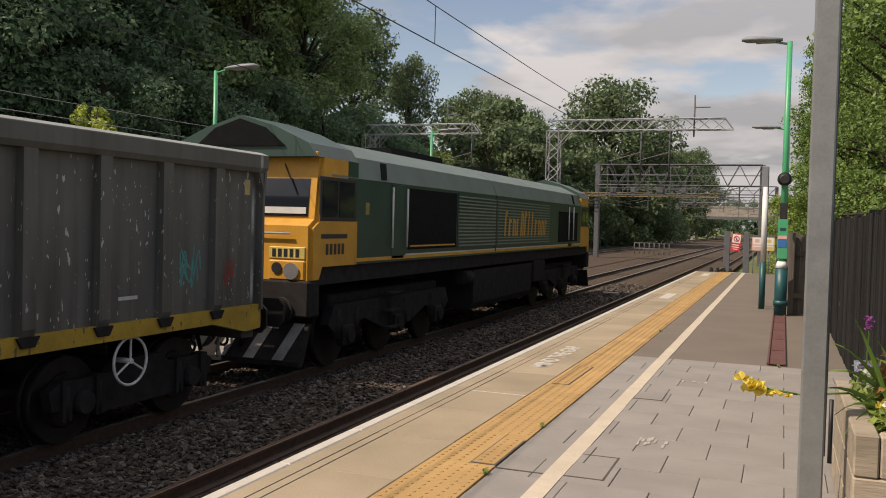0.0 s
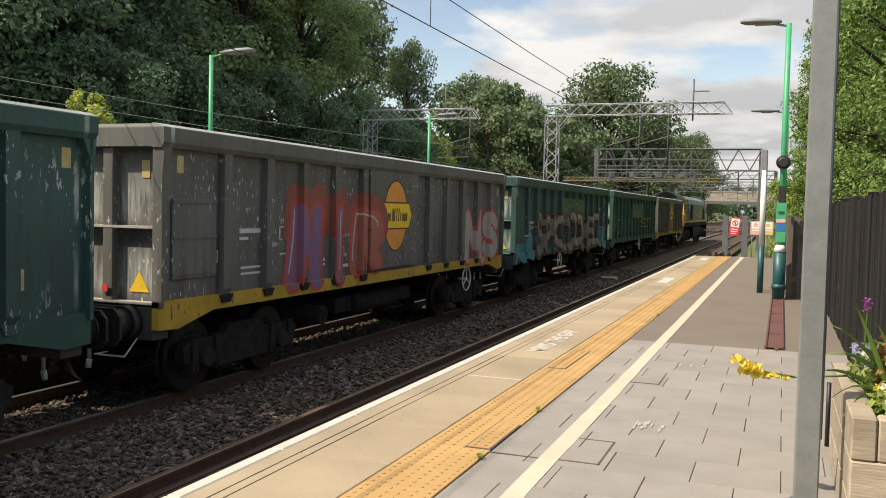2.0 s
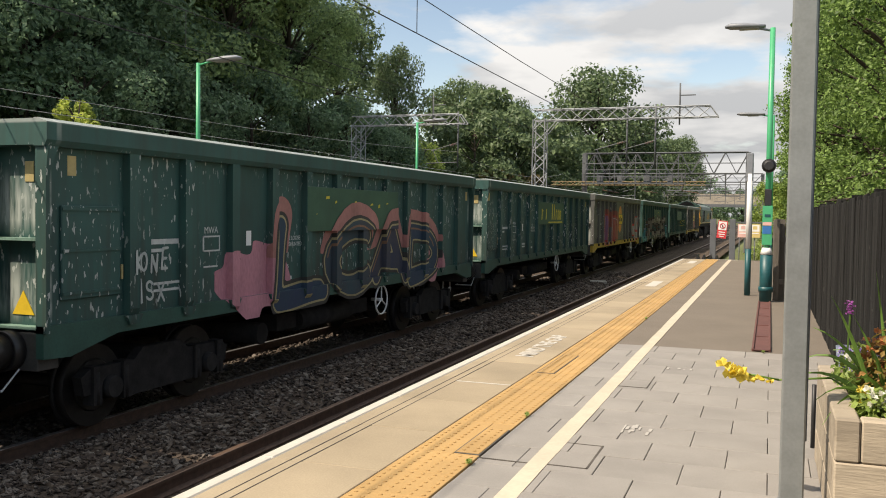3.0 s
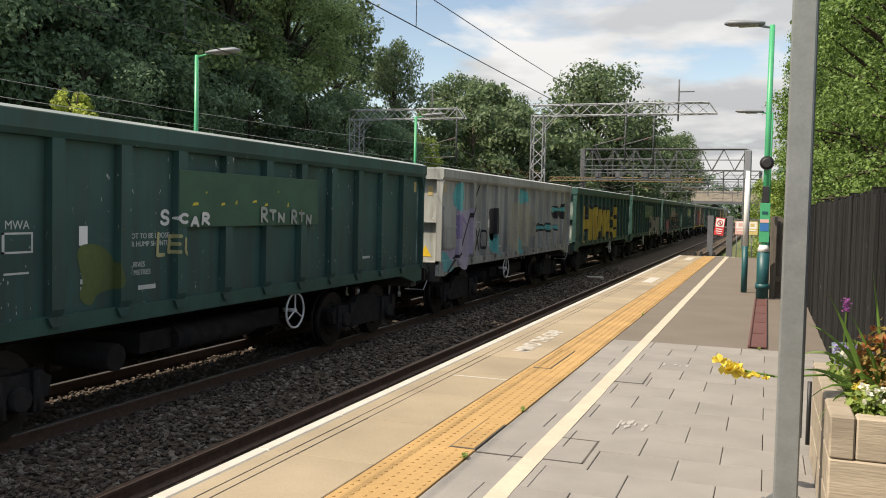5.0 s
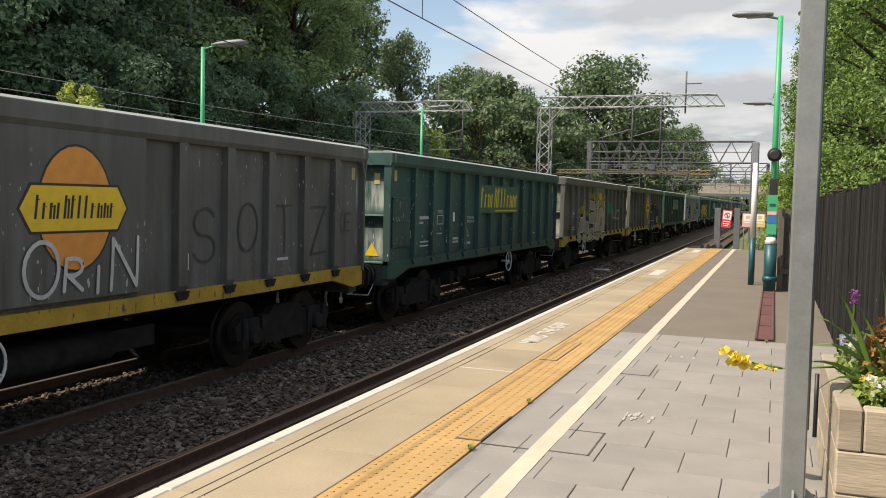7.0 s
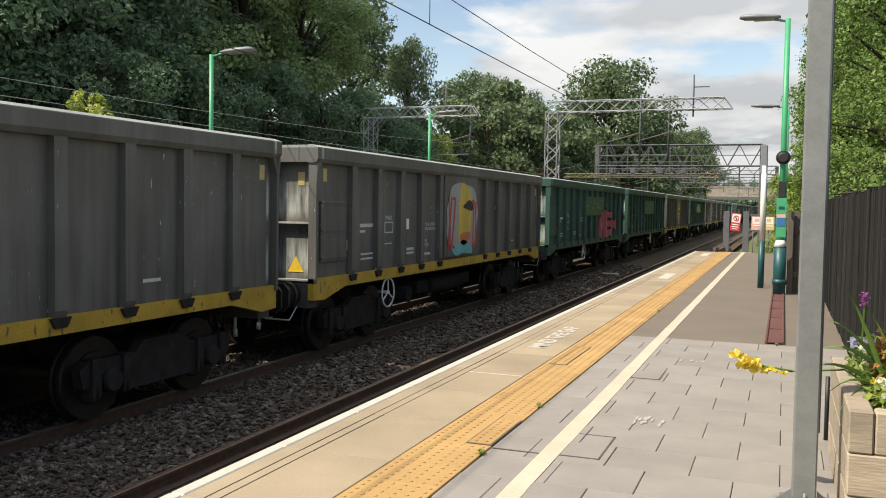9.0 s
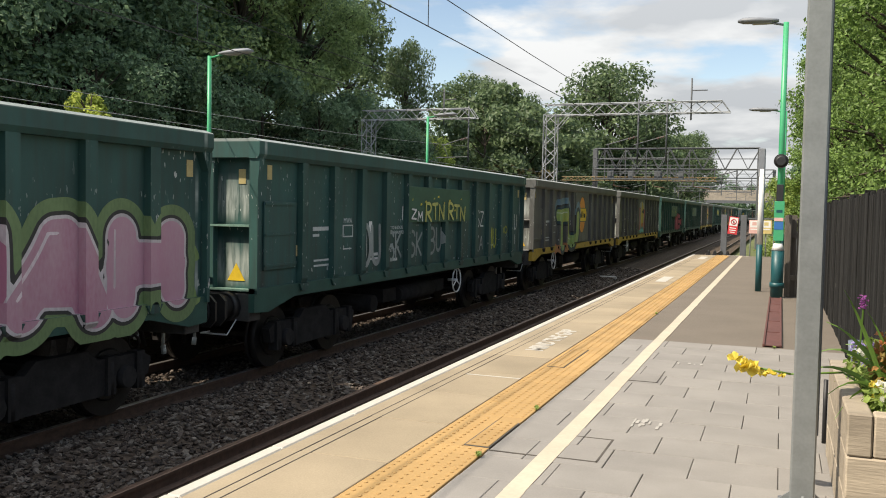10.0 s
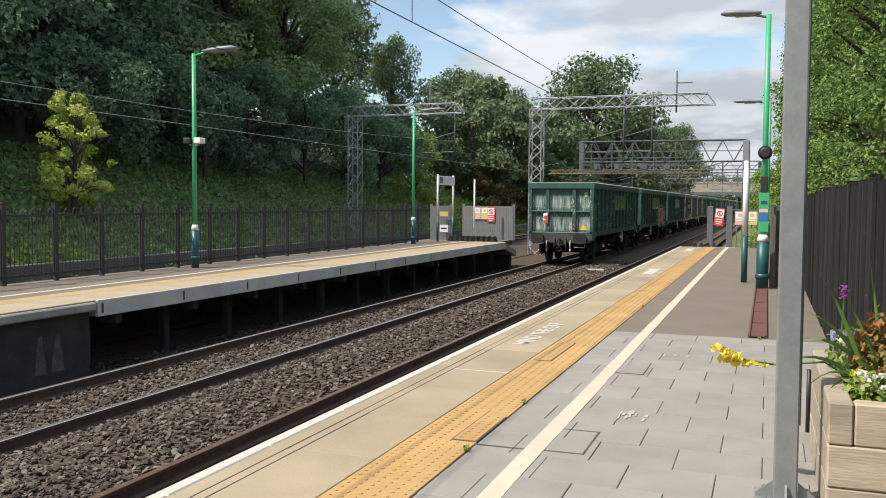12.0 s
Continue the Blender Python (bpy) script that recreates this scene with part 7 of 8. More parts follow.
# blue shapes on a pink cloud
patch(15, 3.1, 4.9, 1.02, 1.95, (0.46, 0.20, 0.24), 0, 0.12); patch(15, 10.2, 11.2, 1.05, 1.7, (0.46, 0.20, 0.22), 0, 0.12)
piece(15, "LCAD", 4.2, 10.9, 1.02, 2.3, [(0.016, 0.030, 0.075), (0.020, 0.060, 0.080), (0.05, 0.05, 0.06)], (0.34, 0.29, 0.15), 0.15, 0.032, (0.36, 0.16, 0.14), (0.22, 0.12, 0.07), None, 0.14, 0.085, 0.05, 0.16)
scrawl(15, "KONE", 1.28, 2.0, 1.72, 1.98, (0.42, 0.46, 0.44), 0.016); scrawl(15, "MSX", 1.35, 1.95, 1.38, 1.65, (0.42, 0.46, 0.44), 0.016)
piece(17, "NIR", 2.8, 5.85, 1.15, 2.45, [(0.36, 0.09, 0.07), (0.13, 0.12, 0.27), (0.34, 0.13, 0.09)], (0.42, 0.06, 0.04), 0.17, 0.06, (0.24, 0.07, 0.05), (0.48, 0.42, 0.40), None, 0.12, 0, 0.1)
piece(17, "MS", 10.4, 12.95, 1.15, 2.4, [CHROME, (0.36, 0.34, 0.32)], (0.50, 0.07, 0.05), 0.15, 0.06, None, None)
# beige letters between turquoise ends, a pale line over each
patch(18, 0.15, 2.7, 1.0, 1.75, (0.07, 0.30, 0.31), 0, 0.12, (0.04, 0.17, 0.20)); patch(18, 11.6, 13.0, 1.0, 1.75, (0.07, 0.30, 0.31), 0, 0.10, (0.04, 0.17, 0.20))
decal(wagons[18], 18, "graffiti_scrawl", stroke_field([((0.2, 1.0), (0.7, 1.6)), ((0.7, 1.6), (1.3, 1.72)), ((1.3, 1.72), (1.8, 1.9)), ((1.8, 1.9), (2.5, 1.92))], 0.03), 0.1, 2.7, 0.95, 2.05, 2, spray((0.32, 0.30, 0.46)))
decal(wagons[18], 18, "graffiti_scrawl", stroke_field([((11.4, 2.1), (11.7, 1.8)), ((11.7, 1.8), (12.3, 1.72)), ((12.3, 1.72), (13.0, 1.66))], 0.03), 11.2, 13.1, 1.5, 2.2, 2, spray((0.32, 0.30, 0.46)))
piece(18, "SPKCDDMED", 2.2, 11.6, 1.08, 2.35, [(0.26, 0.23, 0.185), (0.15, 0.13, 0.11), (0.33, 0.29, 0.24)], (0.045, 0.035, 0.03), 0.12, 0.08, (0.09, 0.055, 0.035), (0.45, 0.41, 0.35), spread=0.12)
piece(20, "RE", 5.75, 7.3, 1.38, 2.0, [(0.42, 0.13, 0.09), (0.30, 0.10, 0.07)], (0.07, 0.03, 0.03), 0.1, 0.03)

# sprayed slogan on one green wagon
for words, size, y, z in (("ALL", 0.19, 11.37, 2.64), ("POWER", 0.15, 11.43, 2.44), ("-->", 0.15, 11.6, 2.28), ("TO ALL THE", 0.102, 12.37, 2.22), ("PEOPLE!", 0.12, 12.40, 2.04)):
    shared("sprayed_words", side_text(words, size, 0.006), wagons[18], pose(1.2367, y, z, 90, 0, 90), label="white sprayed slogan")

# ---- locomotive ----
LOCO_Y, LL, LX = 11.55, 20.15, 1.33
LOCOGREEN = mat("dark green loco paint", (0.009, 0.050, 0.036), 0.45, 0, 0.2, 1.5, 0.03, spec=0.5)
LOCOROOF = mat("faded green grey roof", (0.092, 0.138, 0.120), 0.48, 0, 0.2, 1.5, 0.05)
LOCOYEL = mat("grubby loco yellow", (0.60, 0.30, 0.04), 0.5, 0, 0.18, 2.0, 0.05)
LOCODARK = mat("black radiator mesh", (0.008, 0.009, 0.010), 0.85, 0, 0.3, 8, 0.1, spec=0.1)
LOUVRE = mat("pale green louvre", (0.17, 0.22, 0.19), 0.5, 0, 0.15, 4, 0.03)
STRIPE = mat("orange yellow stripe", (0.60, 0.31, 0.04), 0.5, 0, 0.12, 4, 0.02)
RAILW = mat("pale handrail", (0.55, 0.56, 0.54), 0.5, 0, 0.1, 6, 0.02)
GLASS = bpy.data.materials.new("dark window glass")
GLASS.use_nodes = True
_g = GLASS.node_tree.nodes["Principled BSDF"]
_g.inputs["Base Color"].default_value = (0.012, 0.016, 0.022, 1); _g.inputs["Roughness"].default_value = 0.06; _g.inputs["Specular IOR Level"].default_value = 0.8


def build_loco():
    L = thing("locomotive", pose(XC - 0.02, LOCO_Y, 0), "green and yellow diesel freight locomotive with grey-green roof", "locomotive")
    c0, c1 = 1.5, LL - 1.5
    # middle body and its sloping roof
    bm = bmn(); prism(bm, [(-LX, 1.7), (LX, 1.7), (LX, 3.1), (-LX, 3.1)], "y", c0, c1); part("body", bm, LOCOGREEN, L)
    bm = bmn()
    for a, b_ in ((c0 - 0.9, 8.97), (9.0, c1 + 0.9)):
        prism(bm, [(-LX - 0.01, 3.1), (LX + 0.01, 3.1), (1.2, 3.46), (0.62, 3.74), (0, 3.84), (-0.62, 3.74), (-1.2, 3.46)], "y", a, b_)
    part("roof", bm, LOCOROOF, L, "grey-green sloping roof")
    bm = bmn()
    for a, b_ in ((4.6, 7.4), (10.2, 12.6)):
        prism(bm, [(-0.55, 3.7), (0.55, 3.7), (0.5, 3.88), (-0.5, 3.88)], "y", a, b_)
    part("exhaust_cover", bm, LOCODARK, L, "sooty exhaust and fan covers")
    # solebar and deck
    bm = bmn(); box(bm, -1.28, 1.28, 0.3, LL - 0.3, 1.42, 1.7); part("deck", bm, UNDER, L)
    for e, m in ((0, pose(0, 0, 0)), (1, pose(0, LL, 0, 0, 0, 180))):
        cab = new("cab"); cab.parent = L; cab.matrix_basis = m
        # raked cab shell, front at y 0
        bm = bmn()
        prism(bm, [(0.0, 1.45), (0.0, 2.32), (0.18, 2.42), (0.30, 3.36), (1.5, 3.36), (1.5, 1.7), (0.35, 1.7), (0.3, 1.45)], "x", -LX, LX)
        bmesh.ops.bevel(bm, geom=[ed for ed in bm.edges if abs(ed.verts[0].co.x - ed.verts[1].co.x) < 1e-5 and ed.verts[0].co.y < 0.35 and ed.verts[1].co.y < 0.35], offset=0.06, segments=2, affect="EDGES")
        part("cab_shell", bm, LOCOYEL, cab, "grubby yellow cab")
        bm = bmn(); prism(bm, [(-LX, 3.36), (LX, 3.36), (1.2, 3.56), (0.62, 3.82), (0, 4.0), (-0.62, 3.82), (-1.2, 3.56)], "y", 0.1, 1.5); part("cab_roof", bm, mat("dark green cab roof", (0.030, 0.066, 0.054), 0.45, 0, 0.2, 1.5, 0.05), cab, "grey-green cab roof")
        bm = bmn(); prism(bm, [(-0.8, 3.52), (0.8, 3.52), (0.45, 3.80), (0, 3.94), (-0.45, 3.80)], "y", 0.07, 0.1); part("hood_grille", bm, LOCODARK, cab, "black mesh grille over the cab")
        bm = bmn(); box(bm, -LX + 0.01, LX - 0.01, 0.16, 0.22, 3.36, 3.44, 0.01); part("brow", bm, LOCOYEL, cab)
        for s in (-1, 1):
            x0, x1 = sorted((s * 0.12, s * 1.16))
            bm = bmn(); prism(bm, [(0.17, 2.46), (0.29, 3.24), (0.32, 3.24), (0.22, 2.46)], "x", x0, x1); wdw = part("windscreen", bm, GLASS, cab, "dark windscreen")
            bm = bmn(); prism(bm, [(0.165, 2.5), (0.175, 2.6), (0.185, 2.6), (0.175, 2.5)], "x", x0 + 0.03, x1 - 0.03); part("sill_strip", bm, RAILW, wdw)
            bm = bmn(); tube(bm, (s * 0.7, 0.26, 3.26), (s * 0.95, 0.2, 2.8), 0.012, sides=5); part("wiper", bm, BLACK, wdw)
            # side window and the green rear half of the cab side
            x0, x1 = sorted((s * (LX - 0.02), s * (LX + 0.012)))
            bm = bmn(); box(bm, x0, x1, 0.25, 1.45, 2.4, 3.08, 0.01); sw = part("side_window", bm, BLACK, cab, "black-framed cab side window")
            x0, x1 = sorted((s * (LX + 0.0), s * (LX + 0.018)))
            for a, b_ in ((0.3, 0.78), (0.84, 1.36)):
                bm = bmn(); box(bm, x0, x1, a, b_, 2.46, 3.02); part("pane", bm, GLASS, sw)
            x0, x1 = sorted((s * 0.62, s * 1.24))
            bm = bmn(); box(bm, x0, x1, -0.03, 0.03, 1.5, 1.8, 0.02); lb = part("lamp_cluster", bm, LOCOYEL, cab)
            bm = bmn(); tube(bm, (s * 1.02, -0.06, 1.64), (s * 1.02, 0, 1.64), 0.125, sides=20); part("headlight", bm, mat("silvered reflector", (0.55, 0.56, 0.57), 0.25, 0.7, 0.1), lb, "round headlight")
            bm = bmn(); tube(bm, (s * 0.77, -0.05, 1.68), (s * 0.77, 0, 1.68), 0.085, sides=16); part("marker_light", bm, BLACK, lb)
            shared("buffer", WM["buffer"], cab, pose(s * 0.87, 0.02, 1.05))
        bm = bmn(); box(bm, 0.62, 1.24, -0.02, 0.02, 1.82, 2.0, 0.01); nb_ = part("number_panel", bm, mat("pale number panel", (0.62, 0.48, 0.14), 0.5), cab)
        for k in range(5):
            bm = bmn(); box(bm, 0.68 + k * 0.1, 0.74 + k * 0.1, -0.025, -0.021, 1.85, 1.97); part("number_bar", bm, BLACK, nb_)
        bm = bmn(); box(bm, -LX, LX, -0.05, 0.3, 0.95, 1.5, 0.03); part("headstock", bm, UNDER, cab)
        bm = bmn(); tube(bm, (-1.0, -0.06, 2.2), (1.0, -0.06, 2.2), 0.018, sides=6); part("front_handrail", bm, RAILW, cab)
        # striped plough
        bm = bmn(); prism(bm, [(-0.25, 0.25), (-0.25, 0.32), (0.05, 0.85), (0.12, 0.85), (-0.12, 0.25)], "x", -1.3, 1.3); pl_ = part("snow_plough", bm, UNDER, cab)
        # white stripes greyed down, the plough's shade put into their colour
        for k in range(5):
            xs = -1.15 + k * 0.5
            bm = bmn(); 
            vs = [bm.verts.new(p) for p in ((xs, -0.253, 0.33), (xs + 0.18, -0.253, 0.33), (xs + 0.38, 0.045, 0.85), (xs + 0.20, 0.045, 0.85))]
            vt = [bm.verts.new(v.co + Vector((0, -0.006, 0.004))) for v in vs]
            bm.faces.new(vt[::-1])
            for i in range(4):
                bm.faces.new((vs[i], vs[(i + 1) % 4], vt[(i + 1) % 4], vt[i]))
            part("plough_stripe", bm, mat("shade-dimmed white stripe", (0.30, 0.29, 0.27), 0.7, 0, 0.3, 6), pl_)
        shared("coupling", WM["coupling"], cab, pose(0, -0.05, 0.95))
    # sides: green backs of the cabs, doors, rails, mesh, louvres, stripe
    for s in (-1, 1):
        def sb(name, y0, y1, z0, z1, d0, d1, material, label="", bev=0.0, par=L):
            x0, x1 = sorted((s * (LX + d0), s * (LX + d1)))
            b2 = bmn(); box(b2, x0, x1, y0, y1, z0, z1, bev)
            return part(name, b2, material, par, label)
        sb("yellow_panel", 1.44, 1.5, 1.7, 2.4, 0.0, 0.004, LOCOYEL)
        sb("cab_side", 1.15, 1.5, 2.4, 3.36, 0.0, 0.006, LOCOGREEN)
        for y_ in (2.82, 3.47, LL - 2.82, LL - 3.47):
            x = s * (LX + 0.05)
            b2 = bmn(); tube(b2, (x, y_, 1.95), (x, y_, 3.02), 0.02, sides=8); part("handrail", b2, RAILW, L, "pale vertical handrail")
        for y_ in (2.87, LL - 3.42):
            dr = sb("cab_door", y_, y_ + 0.55, 1.75, 3.08, 0.0, 0.01, LOCOGREEN, bev=0.005)
            for z in (0.5, 0.8, 1.12):
                sb("step", y_, y_ + 0.55, z, z + 0.03, -0.12, 0.03, UNDER)
        sb("mesh_panel", 3.62, 6.2, 1.9, 3.04, 0.0, 0.012, LOCODARK, "black mesh panel")
        sb("panel_rail", 3.7, 6.1, 1.95, 1.98, 0.012, 0.02, STRIPE)
        lp = sb("louvre_panel", 6.28, 14.2, 1.88, 3.06, 0.0, 0.012, LOCOGREEN, "green louvred panel")
        for k in range(15):
            for a, b_ in ((6.32, 8.92), (9.08, 14.16)):
                sb("louvre_slat", a, b_, 1.92 + k * 0.075, 1.95 + k * 0.075, 0.012, 0.035, LOUVRE, par=lp)
        sb("split_line", 8.96, 9.04, 1.75, 3.1, 0.0, 0.015, BLACK)
        sb("front_mesh", 15.45, 18.1, 1.9, 2.85, 0.0, 0.012, LOCODARK, "black mesh panel")
        sb("orange_stripe", 1.46, LL - 1.5, 1.74, 1.80, 0.002, 0.010, STRIPE, "orange-yellow waist stripe")
        sb("white_stripe", 3.5, LL - 1.5, 1.80, 1.825, 0.002, 0.010, RAILW)
        sb("emblem", 1.80, 1.94, 2.52, 2.72, 0.0, 0.006, mat("dull gold emblem", (0.25, 0.20, 0.05), 0.5))
        for k in range(5):
            sb("number_bar", 0.45 + k * 0.13, 0.53 + k * 0.13, 1.88, 2.05, 0.0, 0.005, BLACK)
        sb("writing_bar", 0.3, 1.15, 2.13, 2.2, 0.0, 0.005, BLACK)
        if s == 1:
            wordmark(L, 9.6, 13.9, 2.12, 2.78, LX + 0.036, STRIPE, random.Random(3))
        x0 = s * LX
    for y_ in (2.4, LL - 2.75):
        for s in (-1, 1):
            # a dark slanting vent lying on the slope of the roof
            b2 = bmn()
            rows = [[b2.verts.new((s * (LX + 0.01 - (z - 3.1) * 0.14 / 0.36 + d), yy, z)) for yy, z in ((y_, 3.13), (y_ + 0.22, 3.13), (y_ + 0.42, 3.43), (y_ + 0.18, 3.43))] for d in (-0.01, 0.012)]
            b2.faces.new(rows[1]); b2.faces.new(rows[0][::-1])
            for i in range(4):
                b2.faces.new((rows[0][i], rows[0][(i + 1) % 4], rows[1][(i + 1) % 4], rows[1][i]))
            bmesh.ops.recalc_face_normals(b2, faces=b2.faces)
            part("roof_vent", b2, LOCODARK, L)
    # tank and bogies
    bm = bmn(); prism(bm, [(-1.2, 0.45), (1.2, 0.45), (1.28, 0.6), (1.28, 1.35), (-1.28, 1.35), (-1.28, 0.6)], "y", 7.6, 12.6); part("fuel_tank", bm, UNDER, L)
    bm = bmn(); tube(bm, (1.2, 7.0, 1.2), (1.2, 7.5, 1.2), 0.16, sides=10); part("air_reservoir", bm, UNDER, L)
    bm = bmn(); box(bm, 1.1, 1.3, 12.8, 14.0, 0.8, 1.4, 0.02); part("equipment_case", bm, UNDER, L)
    for by in (3.6, LL - 3.6):
        bm = bmn(); box(bm, -1.0, 1.0, -2.4, 2.4, 0.6, 1.2, 0.03)
        B = part("bogie", bm, UNDER, L); B.matrix_basis = pose(0, by, 0)
        for s in (-1, 1):
            x0, x1 = sorted((s * 1.0, s * 1.16))
            b2 = bmn(); prism(b2, [(-2.7, 0.75), (-2.5, 1.05), (2.5, 1.05), (2.7, 0.75), (2.4, 0.55), (1.4, 0.75), (0.6, 0.5), (-0.6, 0.5), (-1.4, 0.75), (-2.4, 0.55)], "x", x0, x1); part("bogie_frame", b2, UNDER, B)
            for ay in (-2.05, 0, 2.05):
                b2 = bmn(); tube(b2, (s * 0.69, ay, 0.52), (s * 0.83, ay, 0.52), 0.53, sides=24); part("wheel", b2, WHEELM, B)
                b2 = bmn(); box(b2, min(s * 1.05, s * 1.22), max(s * 1.05, s * 1.22), ay - 0.2, ay + 0.2, 0.36, 0.7, 0.03); tube(b2, (s * 1.2, ay, 0.53), (s * 1.26, ay, 0.53), 0.13, sides=12); part("axle_box", b2, UNDER, B)
                b2 = bmn(); tube(b2, (s * 1.12, ay - 0.33, 0.5), (s * 1.12, ay - 0.33, 0.98), 0.09, sides=8); tube(b2, (s * 1.12, ay + 0.33, 0.5), (s * 1.12, ay + 0.33, 0.98), 0.09, sides=8); part("spring", b2, UNDER, B)
    return L


loco = build_loco()

# ---- plants in the planter ----
def strap(vs, fs, base, tip, bend, w, n=7):
    """A long tapering leaf from base to tip that sags in the middle by bend."""
    base, tip = Vector(base), Vector(tip)
    d = tip - base
    side = d.cross(Vector((0.3, 1, 0.15))).normalized() * w
    o = len(vs)
    for k in range(n + 1):
        u = k / n
        p = base + d * u + Vector((0, 0, bend * 4 * u * (1 - u)))
        ww = side * (0.55 + 0.9 * u if u < 0.4 else (1 - u) * 1.5 + 0.02)
        vs += [tuple(p - ww), tuple(p + Vector((0, -0.25 * w, -0.25 * w))), tuple(p + ww)]
    for k in range(n):
        a = o + 3 * k
        fs += [(a, a + 1, a + 4, a + 3), (a + 1, a + 2, a + 5, a + 4)]


def petals(vs, fs, c, r, n, q, flat=0.5):
    c = Vector(c)
    for k in range(n):
        d = Vector((q.gauss(0, 1), q.gauss(0, 1), abs(q.gauss(0, 1)) * flat)).normalized()
        s = d.cross(Vector((q.gauss(0, 1), q.gauss(0, 1), q.gauss(0, 1)))).normalized() * r * 0.45
        o = len(vs)
        vs += [tuple(c), tuple(c + d * r * 0.6 + s), tuple(c + d * r), tuple(c + d * r * 0.6 - s)]
        fs.append((o, o + 1, o + 2, o + 3))


def petal_mat(name, col):
    return leaf_mat(name, tuple(c * 0.8 for c in col), col, 0.3)


PYEL, PPUR, PMAU, PORA, PWHI = petal_mat("yellow petals", (0.85, 0.70, 0.14)), petal_mat("magenta petals", (0.46, 0.13, 0.46)), petal_mat("mauve petals", (0.40, 0.33, 0.62)), petal_mat("orange foliage", (0.58, 0.24, 0.10)), petal_mat("white petals", (0.80, 0.80, 0.70))
STEM = leaf_mat("fresh green blades", (0.05, 0.12, 0.02), (0.17, 0.30, 0.06), 0.3)
q = random.Random(4)
glad = thing("gladiolus", pose(8.5, 4.95, 1.44), "gladiolus with strap leaves and yellow flowers leaning out", "flower")
for tip, bend, w in (((-0.42, 0.0, 0.17), 0.09, 0.016), ((-0.33, -0.15, 0.08), 0.10, 0.014), ((-0.27, -0.1, 0.60), 0.05, 0.014), ((-0.16, 0.0, 0.50), 0.04, 0.012), ((-0.38, 0.1, 0.25), 0.12, 0.016), ((0.05, -0.1, 0.42), 0.05, 0.012), ((0.25, -0.05, 0.28), 0.06, 0.013), ((-0.3, -0.25, -0.02), 0.12, 0.014), ((0.32, -0.2, 0.2), 0.1, 0.016), ((-0.2, -0.3, 0.2), 0.1, 0.013), ((0.12, -0.3, 0.3), 0.09, 0.014), ((-0.05, 0.1, 0.72), 0.03, 0.011), ((0.1, 0.05, 0.62), 0.06, 0.012), ((-0.34, 0.05, 0.42), 0.08, 0.014), ((-0.1, -0.2, 0.36), 0.08, 0.013), ((0.3, 0.0, 0.44), 0.1, 0.014), ((-0.24, 0.12, 0.3), 0.1, 0.014)):
    vs, fs = [], []
    strap(vs, fs, (q.uniform(-0.04, 0.06), q.uniform(-0.05, 0.05), 0), tip, bend, w)
    raw("leaf", vs, fs, STEM, glad)
bm = bmn()
pts = [(0, 0.06, 0), (-0.25, 0.06, 0.16), (-0.5, 0.06, 0.13), (-0.70, 0.06, 0.155), (-0.79, 0.06, 0.19)]
for a, b_ in zip(pts, pts[1:]):
    tube(bm, a, b_, 0.006, 0.005, 6)
part("flower_stem", bm, STEM, glad)
for k, (dx, dz, r_) in enumerate(((-0.78, 0.185, 0.04), (-0.745, 0.15, 0.05), (-0.70, 0.135, 0.055), (-0.665, 0.12, 0.05), (-0.60, 0.125, 0.028), (-0.545, 0.115, 0.022))):
    vs, fs = [], []
    petals(vs, fs, (dx, 0.05, dz), r_ * 1.25, 12, q, 0.6)
    raw("yellow_flower", vs, fs, PYEL, glad)
liat = thing("purple_spike", pose(8.34, 5.35, 1.40), "upright magenta flower spike on a thin stem", "flower")
bm = bmn(); tube(bm, (0, 0, 0), (0.02, 0, 0.50), 0.005, sides=5); part("stem", bm, STEM, liat)
vs, fs = [], []
for k in range(40):
    petals(vs, fs, (0.02 + q.gauss(0, 0.008), q.gauss(0, 0.008), 0.50 + 0.075 * k / 40), 0.011, 4, q)
raw("flower_head", vs, fs, PPUR, liat)


ORALEAF = leaf_mat("orange tinged leaves", (0.10, 0.16, 0.03), (0.48, 0.25, 0.09), 0.35)


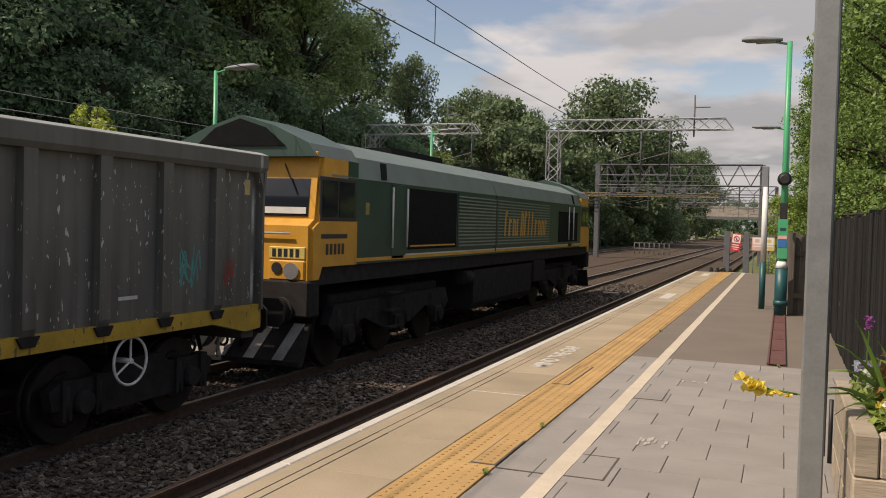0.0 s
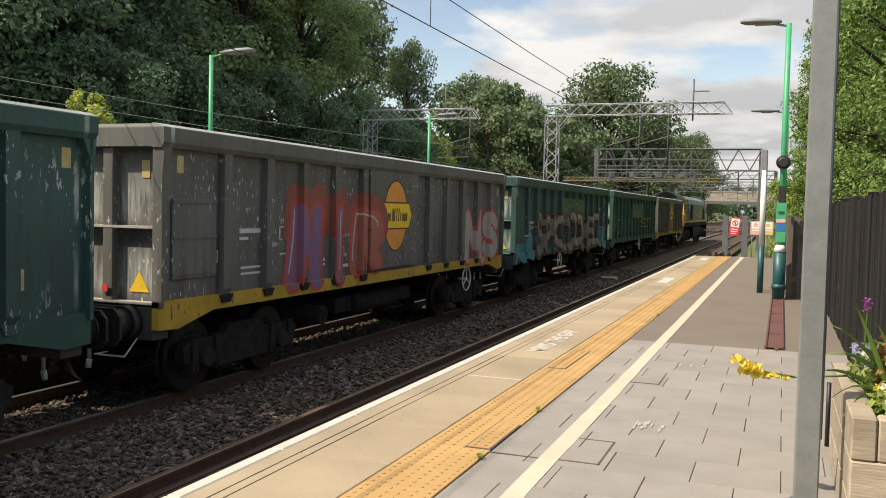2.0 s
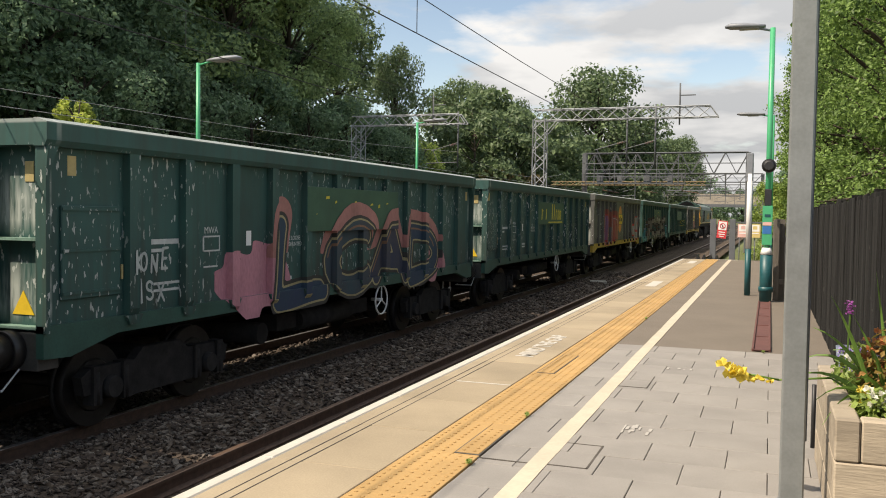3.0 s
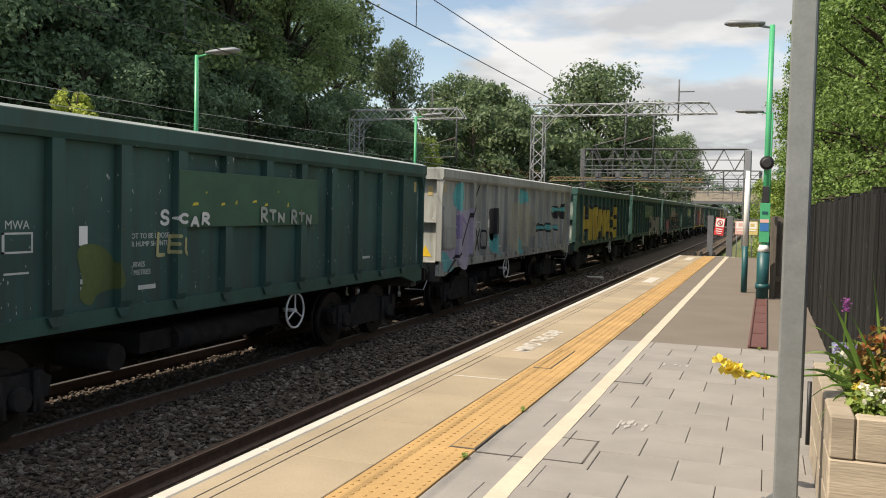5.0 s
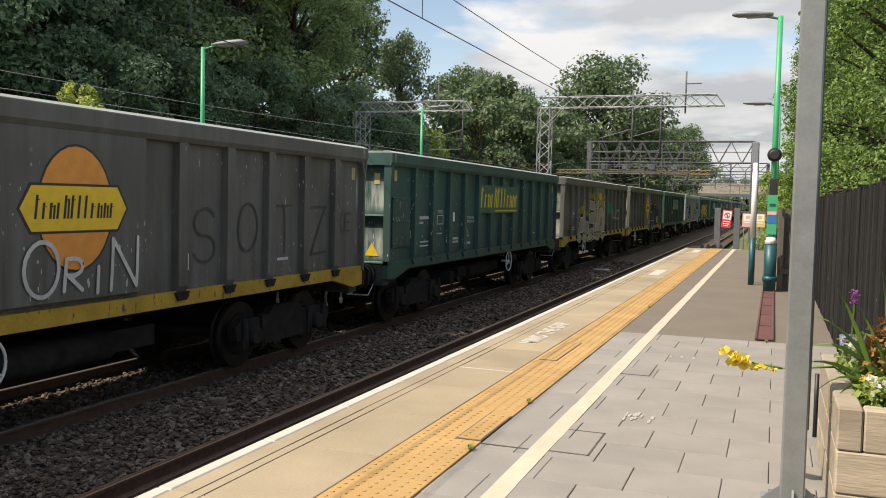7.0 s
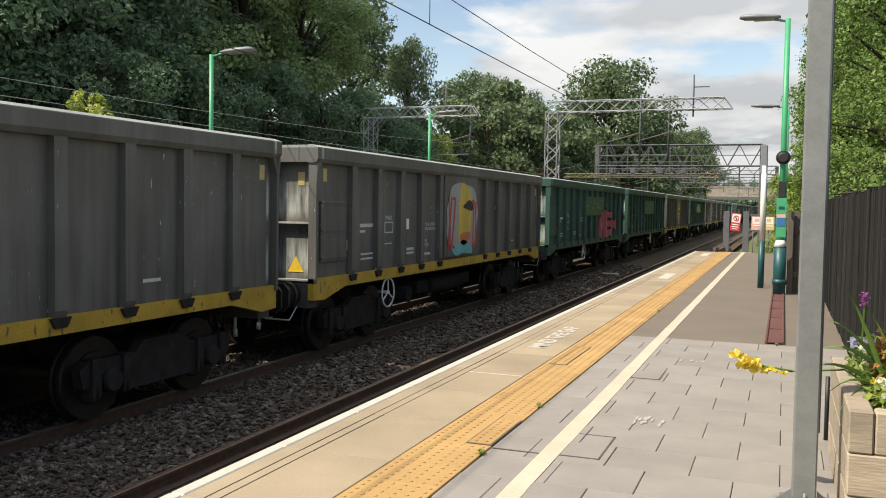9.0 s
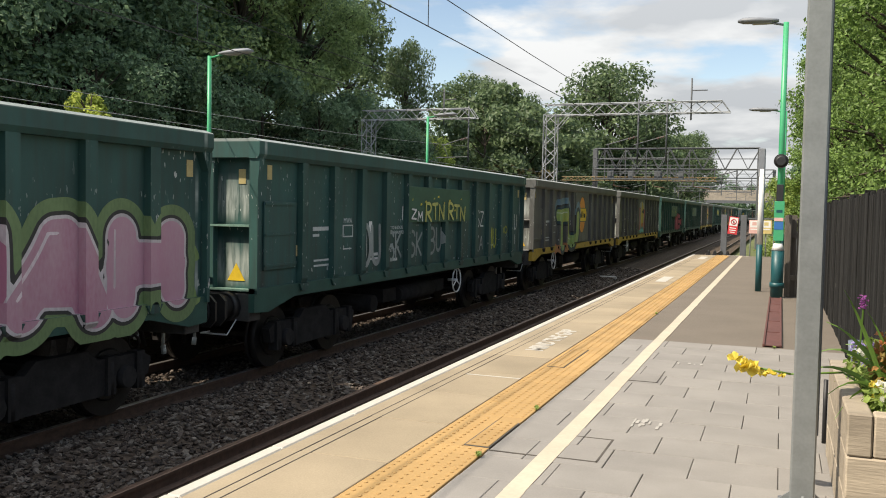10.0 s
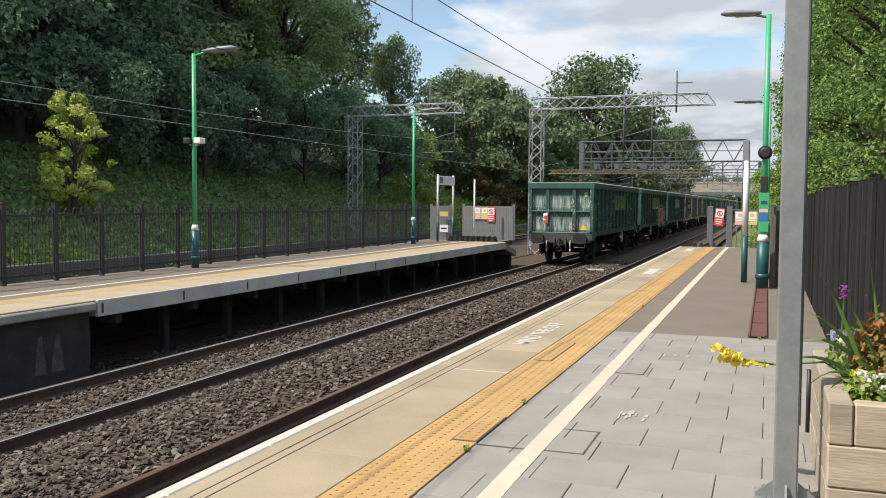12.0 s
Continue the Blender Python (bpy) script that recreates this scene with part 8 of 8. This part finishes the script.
def bedding(x, y, rx, n, leaf, petal, flowers, label, h=0.14):
    t = thing("bedding_plant", pose(x, y, 1.43), label, "flower", "bedding plants")
    v, f = leaf_cloud([((0, 0, h * 0.5), (rx, rx, h))], n, 0.045, int(x * 100 + y))
    shared("foliage", mesh_np("foliage", v, f, leaf), t)
    for k in range(flowers):
        vs, fs = [], []
        a, r_ = q.uniform(0, 6.28), rx * q.uniform(0.2, 0.95)
        petals(vs, fs, (math.cos(a) * r_, math.sin(a) * r_, h * q.uniform(0.8, 1.45)), 0.028, 8, q, 0.8)
        raw("flower", vs, fs, petal, t)


bedding(8.40, 5.4, 0.12, 420, LEAF_BRIGHT, PMAU, 22, "low bedding plant with mauve flowers", 0.2)
bedding(8.54, 5.0, 0.17, 900, ORALEAF, PORA, 46, "bedding plant with orange-red foliage", 0.28)
bedding(8.82, 5.05, 0.17, 900, ORALEAF, PORA, 40, "bedding plant with orange-red foliage", 0.25)
bedding(8.39, 4.72, 0.07, 220, LEAF_BRIGHT, PYEL, 12, "small bedding plant with yellow flowers", 0.12)
bedding(8.48, 4.62, 0.11, 380, LEAF_BRIGHT, PWHI, 24, "small bedding plant with white flowers", 0.13)
bedding(8.45, 5.15, 0.14, 420, LEAF_BRIGHT, PWHI, 3, "bushy green bedding plant", 0.18)
bedding(8.85, 4.75, 0.14, 360, LEAF_BRIGHT, PMAU, 5, "bushy green bedding plant", 0.18)
bedding(9.1, 5.0, 0.18, 420, LEAF_BRIGHT, PWHI, 5, "bushy green bedding plant", 0.2)
st = thing("stake", pose(8.235, 6.3, PZ), "thin black stake beside the planter", "stake")
bm = bmn(); tube(bm, (0, 0, 0), (0, 0, 0.42), 0.014, sides=8); part("rod", bm, BLACK, st)
tr = thing("plant_pot", pose(8.4, 6.0, 1.44), "pale translucent plastic pot among the flowers", "pot")
bm = bmn(); tube(bm, (0, 0, 0), (0, 0, 0.2), 0.05, 0.065, 18); part("wall", bm, mat("cloudy blue-grey plastic", (0.16, 0.19, 0.25), 0.3, 0, 0.2, 12, 0.1), tr)

# ---- what moves ----
TRAIN_V, TRAIN_S, PITCH = 26.84, -286.55, 14.183


def motions():
    times = [0, 1 / 30, 2 / 30] + [0.5 * i for i in range(1, 24)] + [12 - 2 / 30, 12 - 1 / 30, 12]
    for k, w in enumerate(wagons):
        walk(w, [(t, pose(XC, TRAIN_S + TRAIN_V * t + PITCH * k, 0)) for t in times])
    walk(loco, [(t, pose(XC - 0.02, LOCO_Y + TRAIN_V * t, 0)) for t in times])


motions()
